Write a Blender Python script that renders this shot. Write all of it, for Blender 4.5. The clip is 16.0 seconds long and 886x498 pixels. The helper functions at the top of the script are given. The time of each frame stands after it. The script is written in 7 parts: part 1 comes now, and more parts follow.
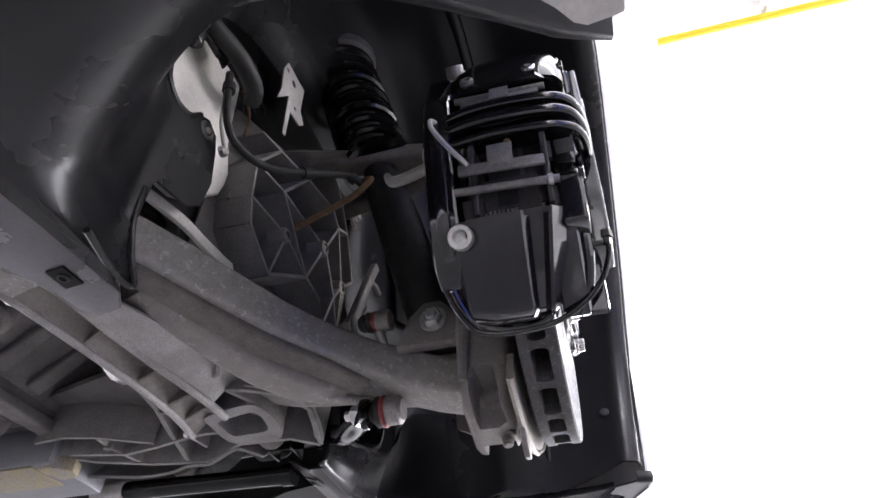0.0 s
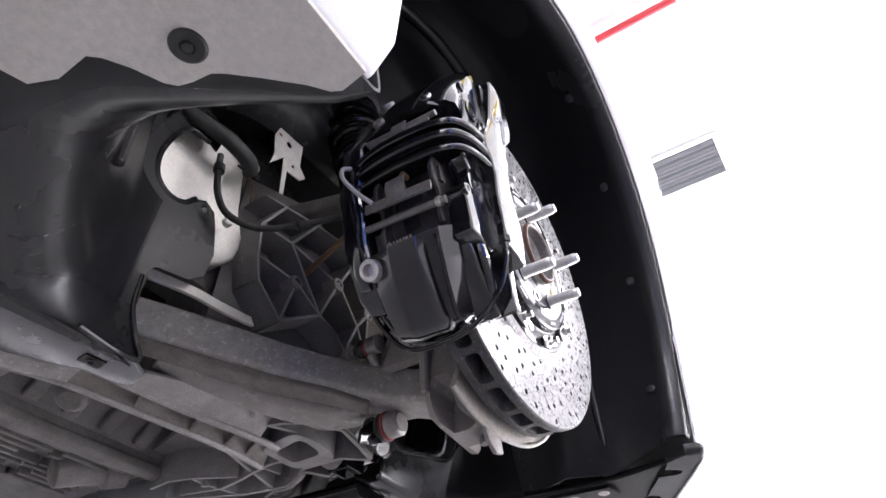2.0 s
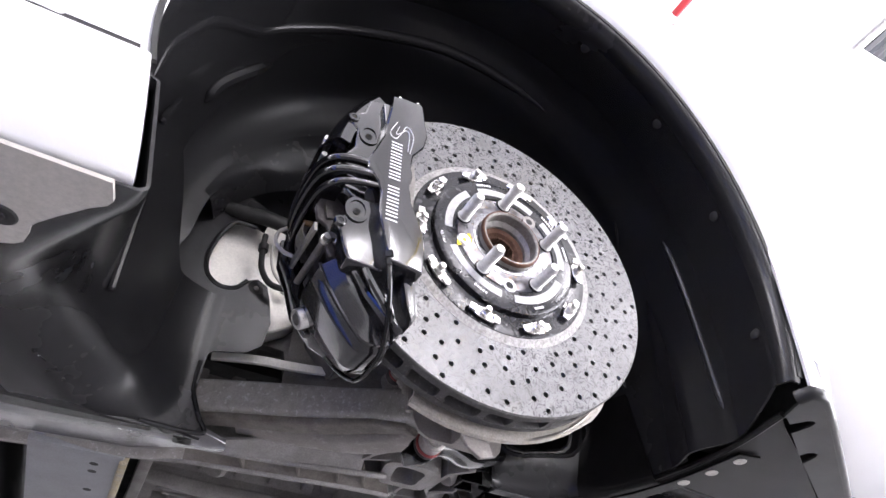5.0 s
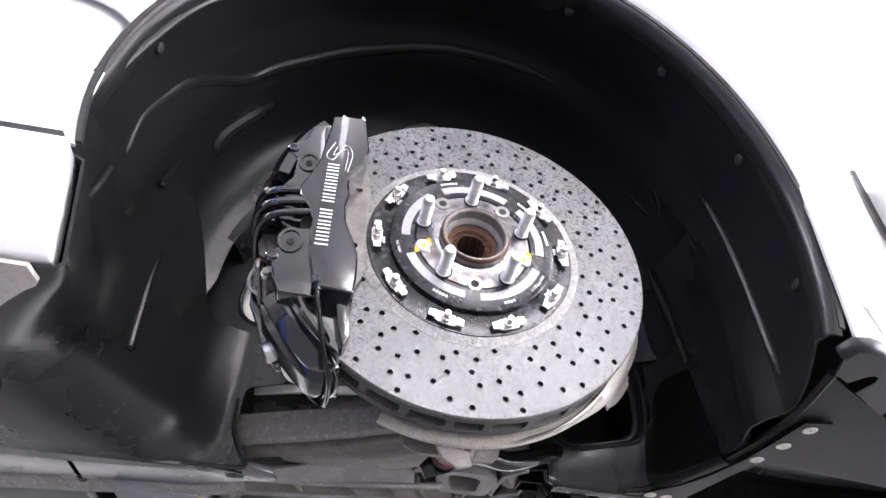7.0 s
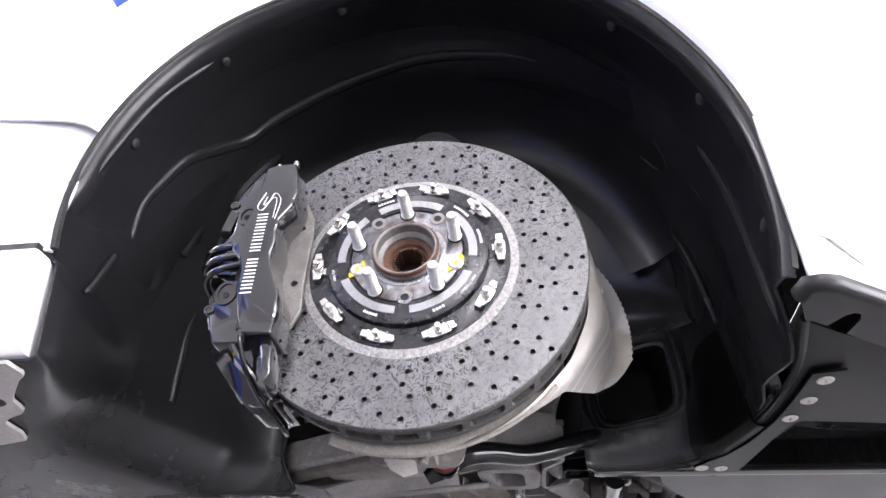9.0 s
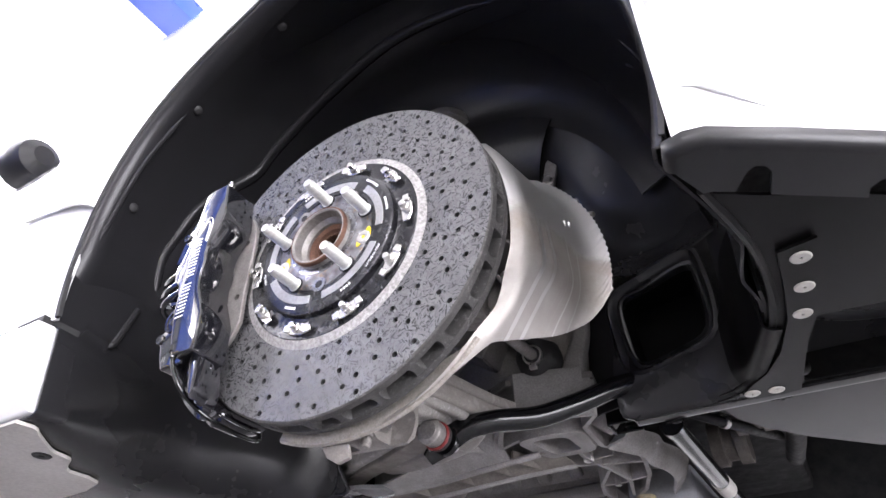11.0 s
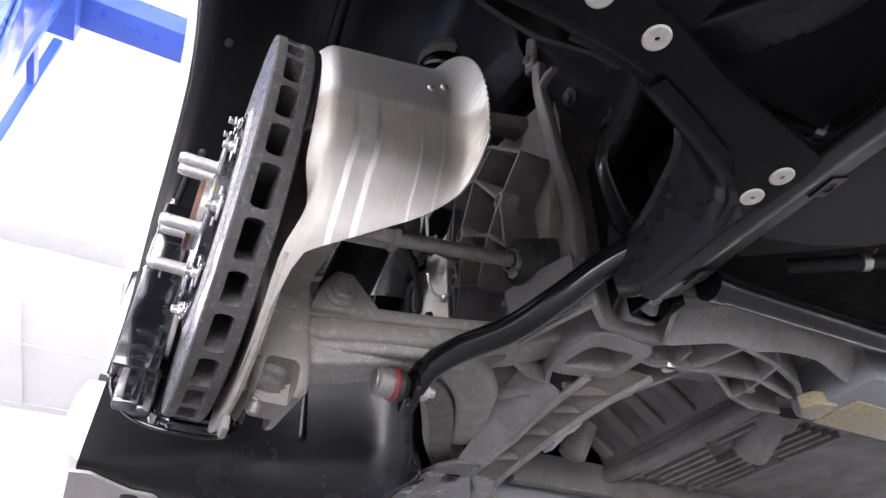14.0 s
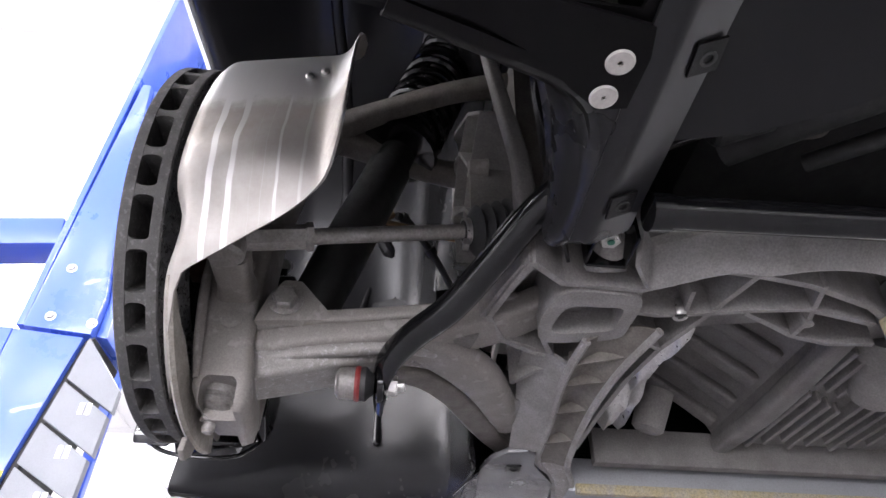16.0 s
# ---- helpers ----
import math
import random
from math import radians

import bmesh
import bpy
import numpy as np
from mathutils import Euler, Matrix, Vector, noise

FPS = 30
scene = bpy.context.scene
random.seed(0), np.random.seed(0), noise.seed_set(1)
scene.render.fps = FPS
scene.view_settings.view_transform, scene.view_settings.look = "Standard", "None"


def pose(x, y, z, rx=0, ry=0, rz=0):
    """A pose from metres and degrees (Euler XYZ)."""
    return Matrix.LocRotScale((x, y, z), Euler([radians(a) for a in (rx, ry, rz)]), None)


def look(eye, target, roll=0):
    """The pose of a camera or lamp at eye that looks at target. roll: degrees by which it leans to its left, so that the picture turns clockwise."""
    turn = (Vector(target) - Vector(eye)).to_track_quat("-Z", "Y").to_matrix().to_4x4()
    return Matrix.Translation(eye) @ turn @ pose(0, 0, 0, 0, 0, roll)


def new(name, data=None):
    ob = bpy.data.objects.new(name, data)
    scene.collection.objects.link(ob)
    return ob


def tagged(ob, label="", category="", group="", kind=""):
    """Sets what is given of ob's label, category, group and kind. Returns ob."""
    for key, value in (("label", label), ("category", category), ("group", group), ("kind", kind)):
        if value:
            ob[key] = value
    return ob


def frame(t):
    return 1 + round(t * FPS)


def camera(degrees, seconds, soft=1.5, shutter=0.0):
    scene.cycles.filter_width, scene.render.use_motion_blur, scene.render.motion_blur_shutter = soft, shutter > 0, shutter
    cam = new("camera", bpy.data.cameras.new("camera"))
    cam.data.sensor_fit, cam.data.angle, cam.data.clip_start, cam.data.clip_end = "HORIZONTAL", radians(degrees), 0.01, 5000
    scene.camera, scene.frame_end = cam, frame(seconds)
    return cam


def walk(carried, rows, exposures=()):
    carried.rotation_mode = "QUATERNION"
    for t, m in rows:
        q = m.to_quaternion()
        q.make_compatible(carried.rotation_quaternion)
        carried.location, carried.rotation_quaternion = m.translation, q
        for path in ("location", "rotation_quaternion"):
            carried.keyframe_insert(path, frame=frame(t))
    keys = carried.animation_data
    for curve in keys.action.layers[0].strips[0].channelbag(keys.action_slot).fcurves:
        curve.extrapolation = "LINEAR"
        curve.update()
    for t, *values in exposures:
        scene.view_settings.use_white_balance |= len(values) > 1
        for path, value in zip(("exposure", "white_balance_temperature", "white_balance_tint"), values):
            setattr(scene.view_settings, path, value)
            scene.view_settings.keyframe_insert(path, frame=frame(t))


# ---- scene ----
cam = camera(68.9, 16.0)
PATH = [
    (0, (-0.559, 0.024, 1.27), (0.862, 0.422, 2.62), 0.1),
    (0.5, (-0.567, -0.025, 1.266), (0.832, 0.475, 2.605), 0.0),
    (1, (-0.57, -0.082, 1.266), (0.799, 0.528, 2.59), 0.1),
    (1.5, (-0.552, -0.14, 1.267), (0.762, 0.592, 2.585), 0.5),
    (2, (-0.528, -0.186, 1.253), (0.712, 0.631, 2.592), 0.3),
    (2.5, (-0.503, -0.236, 1.256), (0.672, 0.692, 2.582), 0.5),
    (3, (-0.469, -0.278, 1.261), (0.626, 0.755, 2.578), 0.8),
    (3.5, (-0.433, -0.311, 1.256), (0.57, 0.799, 2.583), 0.8),
    (4, (-0.382, -0.346, 1.261), (0.5, 0.862, 2.589), 2.1),
    (4.5, (-0.337, -0.381, 1.261), (0.423, 0.903, 2.592), 2.7),
    (5, (-0.296, -0.416, 1.271), (0.356, 0.943, 2.585), 2.8),
    (7.5, (-0.0625, -0.4825, 1.3009), (0.0723, 1.0467, 2.5828), 2.90),
    (8, (-0.0079, -0.4944, 1.3053), (0.0170, 1.0482, 2.5780), 2.66),
    (8.5, (0.0610, -0.5067, 1.3125), (-0.0586, 1.0469, 2.5663), 2.73),
    (8.7, (0.0915, -0.5100, 1.3129), (-0.0907, 1.0402, 2.5633), 2.75),
    (10.8, (0.38, -0.388, 1.323), (-0.41, 0.994, 2.534), 1.0),
    (11, (0.401, -0.362, 1.318), (-0.438, 0.983, 2.538), 0.9),
    (11.5, (0.444, -0.304, 1.318), (-0.506, 0.972, 2.531), 0.1),
    (12, (0.483, -0.239, 1.314), (-0.573, 0.946, 2.53), -0.2),
    (12.5, (0.518, -0.164, 1.312), (-0.647, 0.909, 2.533), -0.1),
    (13, (0.539, -0.09, 1.311), (-0.72, 0.859, 2.542), -0.2),
    (13.5, (0.546, -0.028, 1.311), (-0.784, 0.807, 2.549), -0.6),
    (14, (0.552, 0.031, 1.311), (-0.842, 0.741, 2.557), -0.6),
    (14.5, (0.561, 0.093, 1.31), (-0.889, 0.657, 2.567), -0.2),
    (15, (0.57, 0.151, 1.315), (-0.931, 0.58, 2.565), 0.0),
    (15.5, (0.581, 0.214, 1.323), (-0.967, 0.495, 2.558), 0.6),
    (16, (0.582, 0.281, 1.326), (-0.989, 0.406, 2.558), 1.1),
]
walk(cam, [(t, look(eye, target, roll)) for t, eye, target, roll in PATH])

# ---- world and light ----
world = bpy.data.worlds.new("workshop_air")
scene.world = world
world.use_nodes = True
world.node_tree.nodes["Background"].inputs[0].default_value = (0.9, 0.95, 1.0, 1)
world.node_tree.nodes["Background"].inputs[1].default_value = 0.0


def area_lamp(name, at, to, sx, sy, watts, colour=(1, 0.98, 0.96)):
    data = bpy.data.lights.new(name, "AREA")
    data.shape, data.size, data.size_y, data.energy, data.color = "RECTANGLE", sx, sy, watts, colour
    ob = new(name, data)
    ob.matrix_world = look(at, to)
    return ob


# suspended fluorescent fittings; the upward lamps are added to whiten the ceiling
COOL = (1.01, 0.965, 1.03)
STRIPS = ((2.0, -4.7, 85), (0.7, -5.4, 80), (3.4, -1.9, 55), (4.1, 1.6, 80), (3.2, 4.9, 55), (-3.4, 2.6, 90), (-3.7, -0.7, 115), (-0.35, -1.15, 6), (-4.6, -3.6, 130))
for lx, ly, watts in STRIPS:
    area_lamp("strip_lamp_down", (lx, ly, 4.1), (lx, ly, 0), 0.16, 1.6, watts, COOL)
    area_lamp("ceiling_wash_fill", (lx, ly, 4.22), (lx, ly, 9), 0.5, 2.2, watts * 1.9, COOL)
# daylight through the open shutter door in the wall ahead of the car
area_lamp("door_daylight", (4.9, -1.2, 1.9), (0, -1.0, 1.6), 5.0, 3.4, 760, (0.99, 0.97, 1.05))

# ---- materials ----


def mat(name, colour, rough=0.5, metal=0.0, var=0.25, scale=60.0, bump=0.15, fine=400.0, coat=0.0, tint=None, spots=None, spec=0.5, rv=0.25):
    """A surface with colour drift at a large scale, grain at a fine one, and relief. tint: a second colour in blotches; spots: a third in specks."""
    m = bpy.data.materials.new(name)
    m.use_nodes = True
    nt = m.node_tree
    b = nt.nodes["Principled BSDF"]
    co = nt.nodes.new("ShaderNodeTexCoord")
    n1, n2 = nt.nodes.new("ShaderNodeTexNoise"), nt.nodes.new("ShaderNodeTexNoise")
    for n, s, d in ((n1, scale, 6), (n2, fine, 4)):
        n.inputs["Scale"].default_value, n.inputs["Detail"].default_value, n.inputs["Roughness"].default_value = s, d, 0.65
        nt.links.new(co.outputs["Object"], n.inputs["Vector"])
    other = tint or tuple(c * 0.45 for c in colour)
    ramp = nt.nodes.new("ShaderNodeMapRange")
    ramp.inputs[1].default_value, ramp.inputs[2].default_value, ramp.inputs[4].default_value = 0.4, 0.68, var
    nt.links.new(n1.outputs["Fac"], ramp.inputs[0])
    mix = nt.nodes.new("ShaderNodeMix")
    mix.data_type = "RGBA"
    mix.inputs[6].default_value, mix.inputs[7].default_value = (*colour, 1), (*other, 1)
    nt.links.new(ramp.outputs[0], mix.inputs[0])
    last = mix.outputs[2]
    grain = nt.nodes.new("ShaderNodeMix")
    grain.data_type, grain.blend_type = "RGBA", "MULTIPLY"
    grain.inputs[0].default_value = min(1.0, var * 1.2)
    shade = nt.nodes.new("ShaderNodeMapRange")
    shade.inputs[1].default_value, shade.inputs[2].default_value, shade.inputs[3].default_value, shade.inputs[4].default_value = 0.3, 0.7, 0.6, 1.25
    nt.links.new(n2.outputs["Fac"], shade.inputs[0])
    nt.links.new(last, grain.inputs[6])
    nt.links.new(shade.outputs[0], grain.inputs[7])
    last = grain.outputs[2]
    if spots:
        n3 = nt.nodes.new("ShaderNodeTexNoise")
        n3.inputs["Scale"].default_value, n3.inputs["Detail"].default_value = scale * 2.7, 8
        nt.links.new(co.outputs["Object"], n3.inputs["Vector"])
        cut = nt.nodes.new("ShaderNodeMapRange")
        cut.inputs[1].default_value, cut.inputs[2].default_value = 0.58, 0.66
        nt.links.new(n3.outputs["Fac"], cut.inputs[0])
        over = nt.nodes.new("ShaderNodeMix")
        over.data_type = "RGBA"
        over.inputs[7].default_value = (*spots, 1)
        nt.links.new(cut.outputs[0], over.inputs[0])
        nt.links.new(last, over.inputs[6])
        last = over.outputs[2]
    nt.links.new(last, b.inputs["Base Color"])
    rr = nt.nodes.new("ShaderNodeMapRange")
    rr.inputs[1].default_value, rr.inputs[2].default_value = 0.3, 0.7
    rr.inputs[3].default_value, rr.inputs[4].default_value = max(0.02, rough * (1 - rv * 0.8)), min(1.0, rough * (1 + rv))
    nt.links.new(n1.outputs["Fac"], rr.inputs[0])
    nt.links.new(rr.outputs[0], b.inputs["Roughness"])
    b.inputs["Metallic"].default_value = metal
    b.inputs["Coat Weight"].default_value = coat
    b.inputs["Specular IOR Level"].default_value = spec
    if bump:
        bp = nt.nodes.new("ShaderNodeBump")
        bp.inputs["Strength"].default_value, bp.inputs["Distance"].default_value = bump, 0.001
        nt.links.new(n2.outputs["Fac"], bp.inputs["Height"])
        nt.links.new(bp.outputs[0], b.inputs["Normal"])
    return m


PLASTIC = mat("black_liner_plastic", (0.0140, 0.0138, 0.0150), 0.27, var=0.03, scale=2, fine=900, bump=0.0, tint=(0.015, 0.015, 0.016), spec=0.30, rv=0.03)
# near-black so the shade inside the duct lies in the colour
THROATSHADE = mat("shade_black_throat", (0.003, 0.003, 0.003), 0.9, var=0.2, scale=30, bump=0.1, spec=0.05)
TRAY = mat("grained_undertray_plastic", (0.0036, 0.0034, 0.0036), 0.34, var=0.15, scale=8, fine=700, bump=0.15, tint=(0.005, 0.0047, 0.0048), spec=0.13, rv=0.12)
BUMPER = mat("grey_bumper_plastic", (0.010, 0.010, 0.011), 0.34, var=0.15, scale=10, fine=800, bump=0.12, spec=0.35, rv=0.12)
RUBBER = mat("black_rubber", (0.012, 0.012, 0.012), 0.6, var=0.3, scale=80, bump=0.2)
HOODPAINT = mat("dusty_gloss_black_paint", (0.012, 0.011, 0.014), 0.17, var=0.15, scale=60, fine=160, bump=0.03, coat=0.4, spec=0.45, rv=0.15, tint=(0.020, 0.017, 0.016))
GLOSS = mat("gloss_black_caliper_paint", (0.007, 0.007, 0.009), 0.10, var=0.15, scale=30, fine=300, bump=0.02, coat=1.0, spec=0.4, rv=0.1)
BLACKSTEEL = mat("satin_black_steel", (0.0045, 0.0045, 0.005), 0.14, var=0.2, scale=40, bump=0.03, spec=0.4, rv=0.1)
CAST = mat("weathered_cast_aluminium", (0.215, 0.200, 0.186), 0.6, metal=0.25, var=0.45, scale=30, fine=620, bump=0.4, tint=(0.18, 0.162, 0.144), spots=(0.26, 0.246, 0.232))
# dusty alloy; in the rib cells its darker tone also stands for shade
CASTDARK = mat("dusty_shaded_cast_aluminium", (0.155, 0.147, 0.140), 0.65, metal=0.2, var=0.5, scale=18, fine=420, bump=0.4, tint=(0.075, 0.068, 0.062))
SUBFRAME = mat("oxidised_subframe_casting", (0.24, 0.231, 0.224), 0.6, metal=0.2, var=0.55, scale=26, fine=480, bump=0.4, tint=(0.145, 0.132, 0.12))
ARM = mat("forged_arm_aluminium", (0.275, 0.262, 0.249), 0.6, metal=0.3, var=0.5, scale=70, fine=800, bump=0.6, tint=(0.19, 0.178, 0.165), spots=(0.36, 0.35, 0.34))
ZINC = mat("dull_zinc_plate", (0.42, 0.41, 0.39), 0.5, metal=0.5, var=0.35, scale=60, bump=0.1, tint=(0.28, 0.26, 0.24))
PALE = mat("pale_chassis_aluminium", (0.78, 0.76, 0.71), 0.5, metal=0.25, var=0.25, scale=12, fine=300, bump=0.1)
STEEL = mat("zinc_plated_steel", (0.62, 0.61, 0.59), 0.32, metal=0.9, var=0.35, scale=120, bump=0.15)
STUDSTEEL = mat("zinc_flake_stud_steel", (0.60, 0.60, 0.58), 0.42, metal=0.75, var=0.3, scale=150, bump=0.2)
MACHINED = mat("machined_aluminium", (0.36, 0.365, 0.38), 0.26, metal=1.0, var=0.75, scale=55, bump=0.05, tint=(0.13, 0.13, 0.15))
STAINED = mat("stained_hub_steel", (0.30, 0.30, 0.32), 0.3, metal=0.9, var=1.0, scale=75, fine=300, bump=0.08, tint=(0.055, 0.045, 0.045), spots=(0.22, 0.17, 0.13))
WORNPAD = mat("worn_bare_aluminium", (0.34, 0.34, 0.345), 0.5, metal=0.7, var=0.4, scale=60, bump=0.08, tint=(0.33, 0.33, 0.34))
RUST = mat("rusty_steel", (0.13, 0.062, 0.038), 0.75, metal=0.2, var=0.7, scale=120, bump=0.5, tint=(0.10, 0.05, 0.035))
OLDSTEEL = mat("dull_grey_steel", (0.27, 0.26, 0.25), 0.5, metal=0.6, var=0.5, scale=70, bump=0.4, tint=(0.15, 0.13, 0.11))
BELL = mat("black_anodised_bell", (0.016, 0.016, 0.019), 0.2, metal=0.3, var=0.4, scale=60, bump=0.12, tint=(0.05, 0.05, 0.055), spots=(0.07, 0.07, 0.075))
BEIGE = mat("white_sill_paint_with_road_dust", (0.46, 0.445, 0.41), 0.5, var=0.3, scale=9, fine=200, bump=0.05, tint=(0.34, 0.32, 0.285))
WHITE = mat("gloss_white_body_paint", (0.82, 0.82, 0.82), 0.12, var=0.03, scale=5, bump=0.0, coat=1.0)
BEAM = mat("grey_primed_crossmember", (0.24, 0.245, 0.26), 0.45, metal=0.3, var=0.3, scale=14, bump=0.1, tint=(0.18, 0.178, 0.175))
STAIN = mat("yellowed_wax_coating", (0.30, 0.25, 0.14), 0.5, var=0.8, scale=45, bump=0.3, tint=(0.27, 0.26, 0.25))
BLUE = mat("blue_lift_paint", (0.055, 0.120, 0.52), 0.3, var=0.12, scale=6, bump=0.03, coat=0.4)
GREYPLATE = mat("grey_lift_cover", (0.16, 0.17, 0.19), 0.5, var=0.2, scale=8, bump=0.05)
WALLPAINT = mat("white_workshop_paint", (0.84, 0.84, 0.84), 0.7, var=0.1, scale=1.5, fine=60, bump=0.05)
FLOORPAINT = mat("pale_epoxy_floor", (0.126, 0.123, 0.128), 0.3, var=0.07, scale=0.9, fine=40, bump=0.03)
YELLOW = mat("yellow_paint_mark", (0.75, 0.55, 0.02), 0.5, var=0.2, scale=90, bump=0.05)
REDPAINT = mat("red_paint", (0.55, 0.04, 0.05), 0.4, var=0.1, scale=20, bump=0.02)
LETTER = mat("white_lettering_paint", (0.8, 0.8, 0.8), 0.4, var=0.05, scale=50, bump=0)
COPPER = mat("brown_wound_wire", (0.22, 0.13, 0.06), 0.55, metal=0.2, var=0.5, scale=200, bump=0.3)
GREYWIRE = mat("grey_sensor_wire", (0.42, 0.41, 0.39), 0.5, var=0.2, scale=100, bump=0.1)
# near-black: shade of holes, gaps and the engine bay is put into the colour
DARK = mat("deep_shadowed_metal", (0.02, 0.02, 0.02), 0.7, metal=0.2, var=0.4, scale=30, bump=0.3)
PADPLATE = mat("grey_pad_backing_steel", (0.20, 0.19, 0.18), 0.55, metal=0.5, var=0.45, scale=70, bump=0.25, tint=(0.11, 0.10, 0.09))
PADMAT = mat("worn_pad_backing", (0.05, 0.045, 0.045), 0.55, metal=0.4, var=0.5, scale=80, bump=0.3)
GREEN = mat("green_paint_mark", (0.02, 0.30, 0.22), 0.5, var=0.2, scale=90, bump=0)
REDSEAL = mat("red_seal_ring", (0.16, 0.014, 0.014), 0.5, var=0.2, scale=90, bump=0)
# paler copy for the ribs, whose lit edges are put into the colour
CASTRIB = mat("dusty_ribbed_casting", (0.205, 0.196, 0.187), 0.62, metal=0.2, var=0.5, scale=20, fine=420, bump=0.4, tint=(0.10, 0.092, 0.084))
GRIME = mat("brown_road_grime_on_metal", (0.135, 0.122, 0.108), 0.7, metal=0.1, var=0.5, scale=30, fine=400, bump=0.4, tint=(0.05, 0.043, 0.038))
FLANGE = mat("satin_grey_flange_paint", (0.085, 0.085, 0.092), 0.24, var=0.3, scale=16, fine=420, bump=0.06, tint=(0.055, 0.05, 0.046), spec=0.65, rv=0.2)
CENTRE = mat("satin_grey_panel_plastic", (0.007, 0.0068, 0.0078), 0.30, var=0.15, scale=8, fine=700, bump=0.05, spec=0.28, rv=0.1)
NICKEL = mat("polished_clip_steel", (0.75, 0.74, 0.72), 0.2, metal=1.0, var=0.3, scale=150, bump=0.1, tint=(0.45, 0.40, 0.35))


def carbon_disc():
    """Ceramic composite: short fibres lying every way, pale and dark, with a faint sheen."""
    m = bpy.data.materials.new("chopped_fibre_ceramic")
    m.use_nodes = True
    nt = m.node_tree
    b = nt.nodes["Principled BSDF"]
    co = nt.nodes.new("ShaderNodeTexCoord")
    masks = []
    for k in range(5):
        mp = nt.nodes.new("ShaderNodeMapping")
        mp.inputs["Rotation"].default_value = (0, radians(36 * k + 11), 0)
        mp.inputs["Location"].default_value = (0.31 * k, 0, 0.17 * k)
        nt.links.new(co.outputs["Object"], mp.inputs[0])
        ms = nt.nodes.new("ShaderNodeMapping")
        ms.inputs["Scale"].default_value = (170, 40, 760)
        nt.links.new(mp.outputs[0], ms.inputs[0])
        v = nt.nodes.new("ShaderNodeTexVoronoi")
        v.inputs["Scale"].default_value, v.inputs["Randomness"].default_value = 1.0, 1.0
        nt.links.new(ms.outputs[0], v.inputs["Vector"])
        sep = nt.nodes.new("ShaderNodeSeparateColor")
        nt.links.new(v.outputs["Color"], sep.inputs[0])
        masks.append(sep.outputs[0])
    pick = nt.nodes.new("ShaderNodeTexVoronoi")
    pick.inputs["Scale"].default_value = 210
    nt.links.new(co.outputs["Object"], pick.inputs["Vector"])
    ps = nt.nodes.new("ShaderNodeSeparateColor")
    nt.links.new(pick.outputs["Color"], ps.inputs[0])
    last = masks[0]
    for k in range(1, 5):
        gt = nt.nodes.new("ShaderNodeMath")
        gt.operation = "GREATER_THAN"
        gt.inputs[1].default_value = k / 5
        nt.links.new(ps.outputs[1], gt.inputs[0])
        mx = nt.nodes.new("ShaderNodeMix")
        nt.links.new(gt.outputs[0], mx.inputs[0])
        nt.links.new(last, mx.inputs[2])
        nt.links.new(masks[k], mx.inputs[3])
        last = mx.outputs[0]
    ramp = nt.nodes.new("ShaderNodeValToRGB")
    e = ramp.color_ramp.elements
    e[0].position, e[0].color = 0.15, (0.060, 0.060, 0.062, 1)
    e[1].position, e[1].color = 0.70, (0.165, 0.165, 0.170, 1)
    nt.links.new(last, ramp.inputs[0])
    big = nt.nodes.new("ShaderNodeTexNoise")
    big.inputs["Scale"].default_value, big.inputs["Detail"].default_value = 14, 5
    nt.links.new(co.outputs["Object"], big.inputs["Vector"])
    wear = nt.nodes.new("ShaderNodeMix")
    wear.data_type = "RGBA"
    wear.inputs[7].default_value = (0.095, 0.095, 0.097, 1)
    mr = nt.nodes.new("ShaderNodeMapRange")
    mr.inputs[1].default_value, mr.inputs[2].default_value, mr.inputs[4].default_value = 0.35, 0.7, 0.75
    nt.links.new(big.outputs["Fac"], mr.inputs[0])
    nt.links.new(mr.outputs[0], wear.inputs[0])
    nt.links.new(ramp.outputs[0], wear.inputs[6])
    nt.links.new(wear.outputs[2], b.inputs["Base Color"])
    b.inputs["Metallic"].default_value = 0.55
    rr = nt.nodes.new("ShaderNodeMapRange")
    rr.inputs[3].default_value, rr.inputs[4].default_value = 0.22, 0.50
    nt.links.new(last, rr.inputs[0])
    nt.links.new(rr.outputs[0], b.inputs["Roughness"])
    bp = nt.nodes.new("ShaderNodeBump")
    bp.inputs["Strength"].default_value, bp.inputs["Distance"].default_value = 0.25, 0.0004
    nt.links.new(last, bp.inputs["Height"])
    nt.links.new(bp.outputs[0], b.inputs["Normal"])
    return m


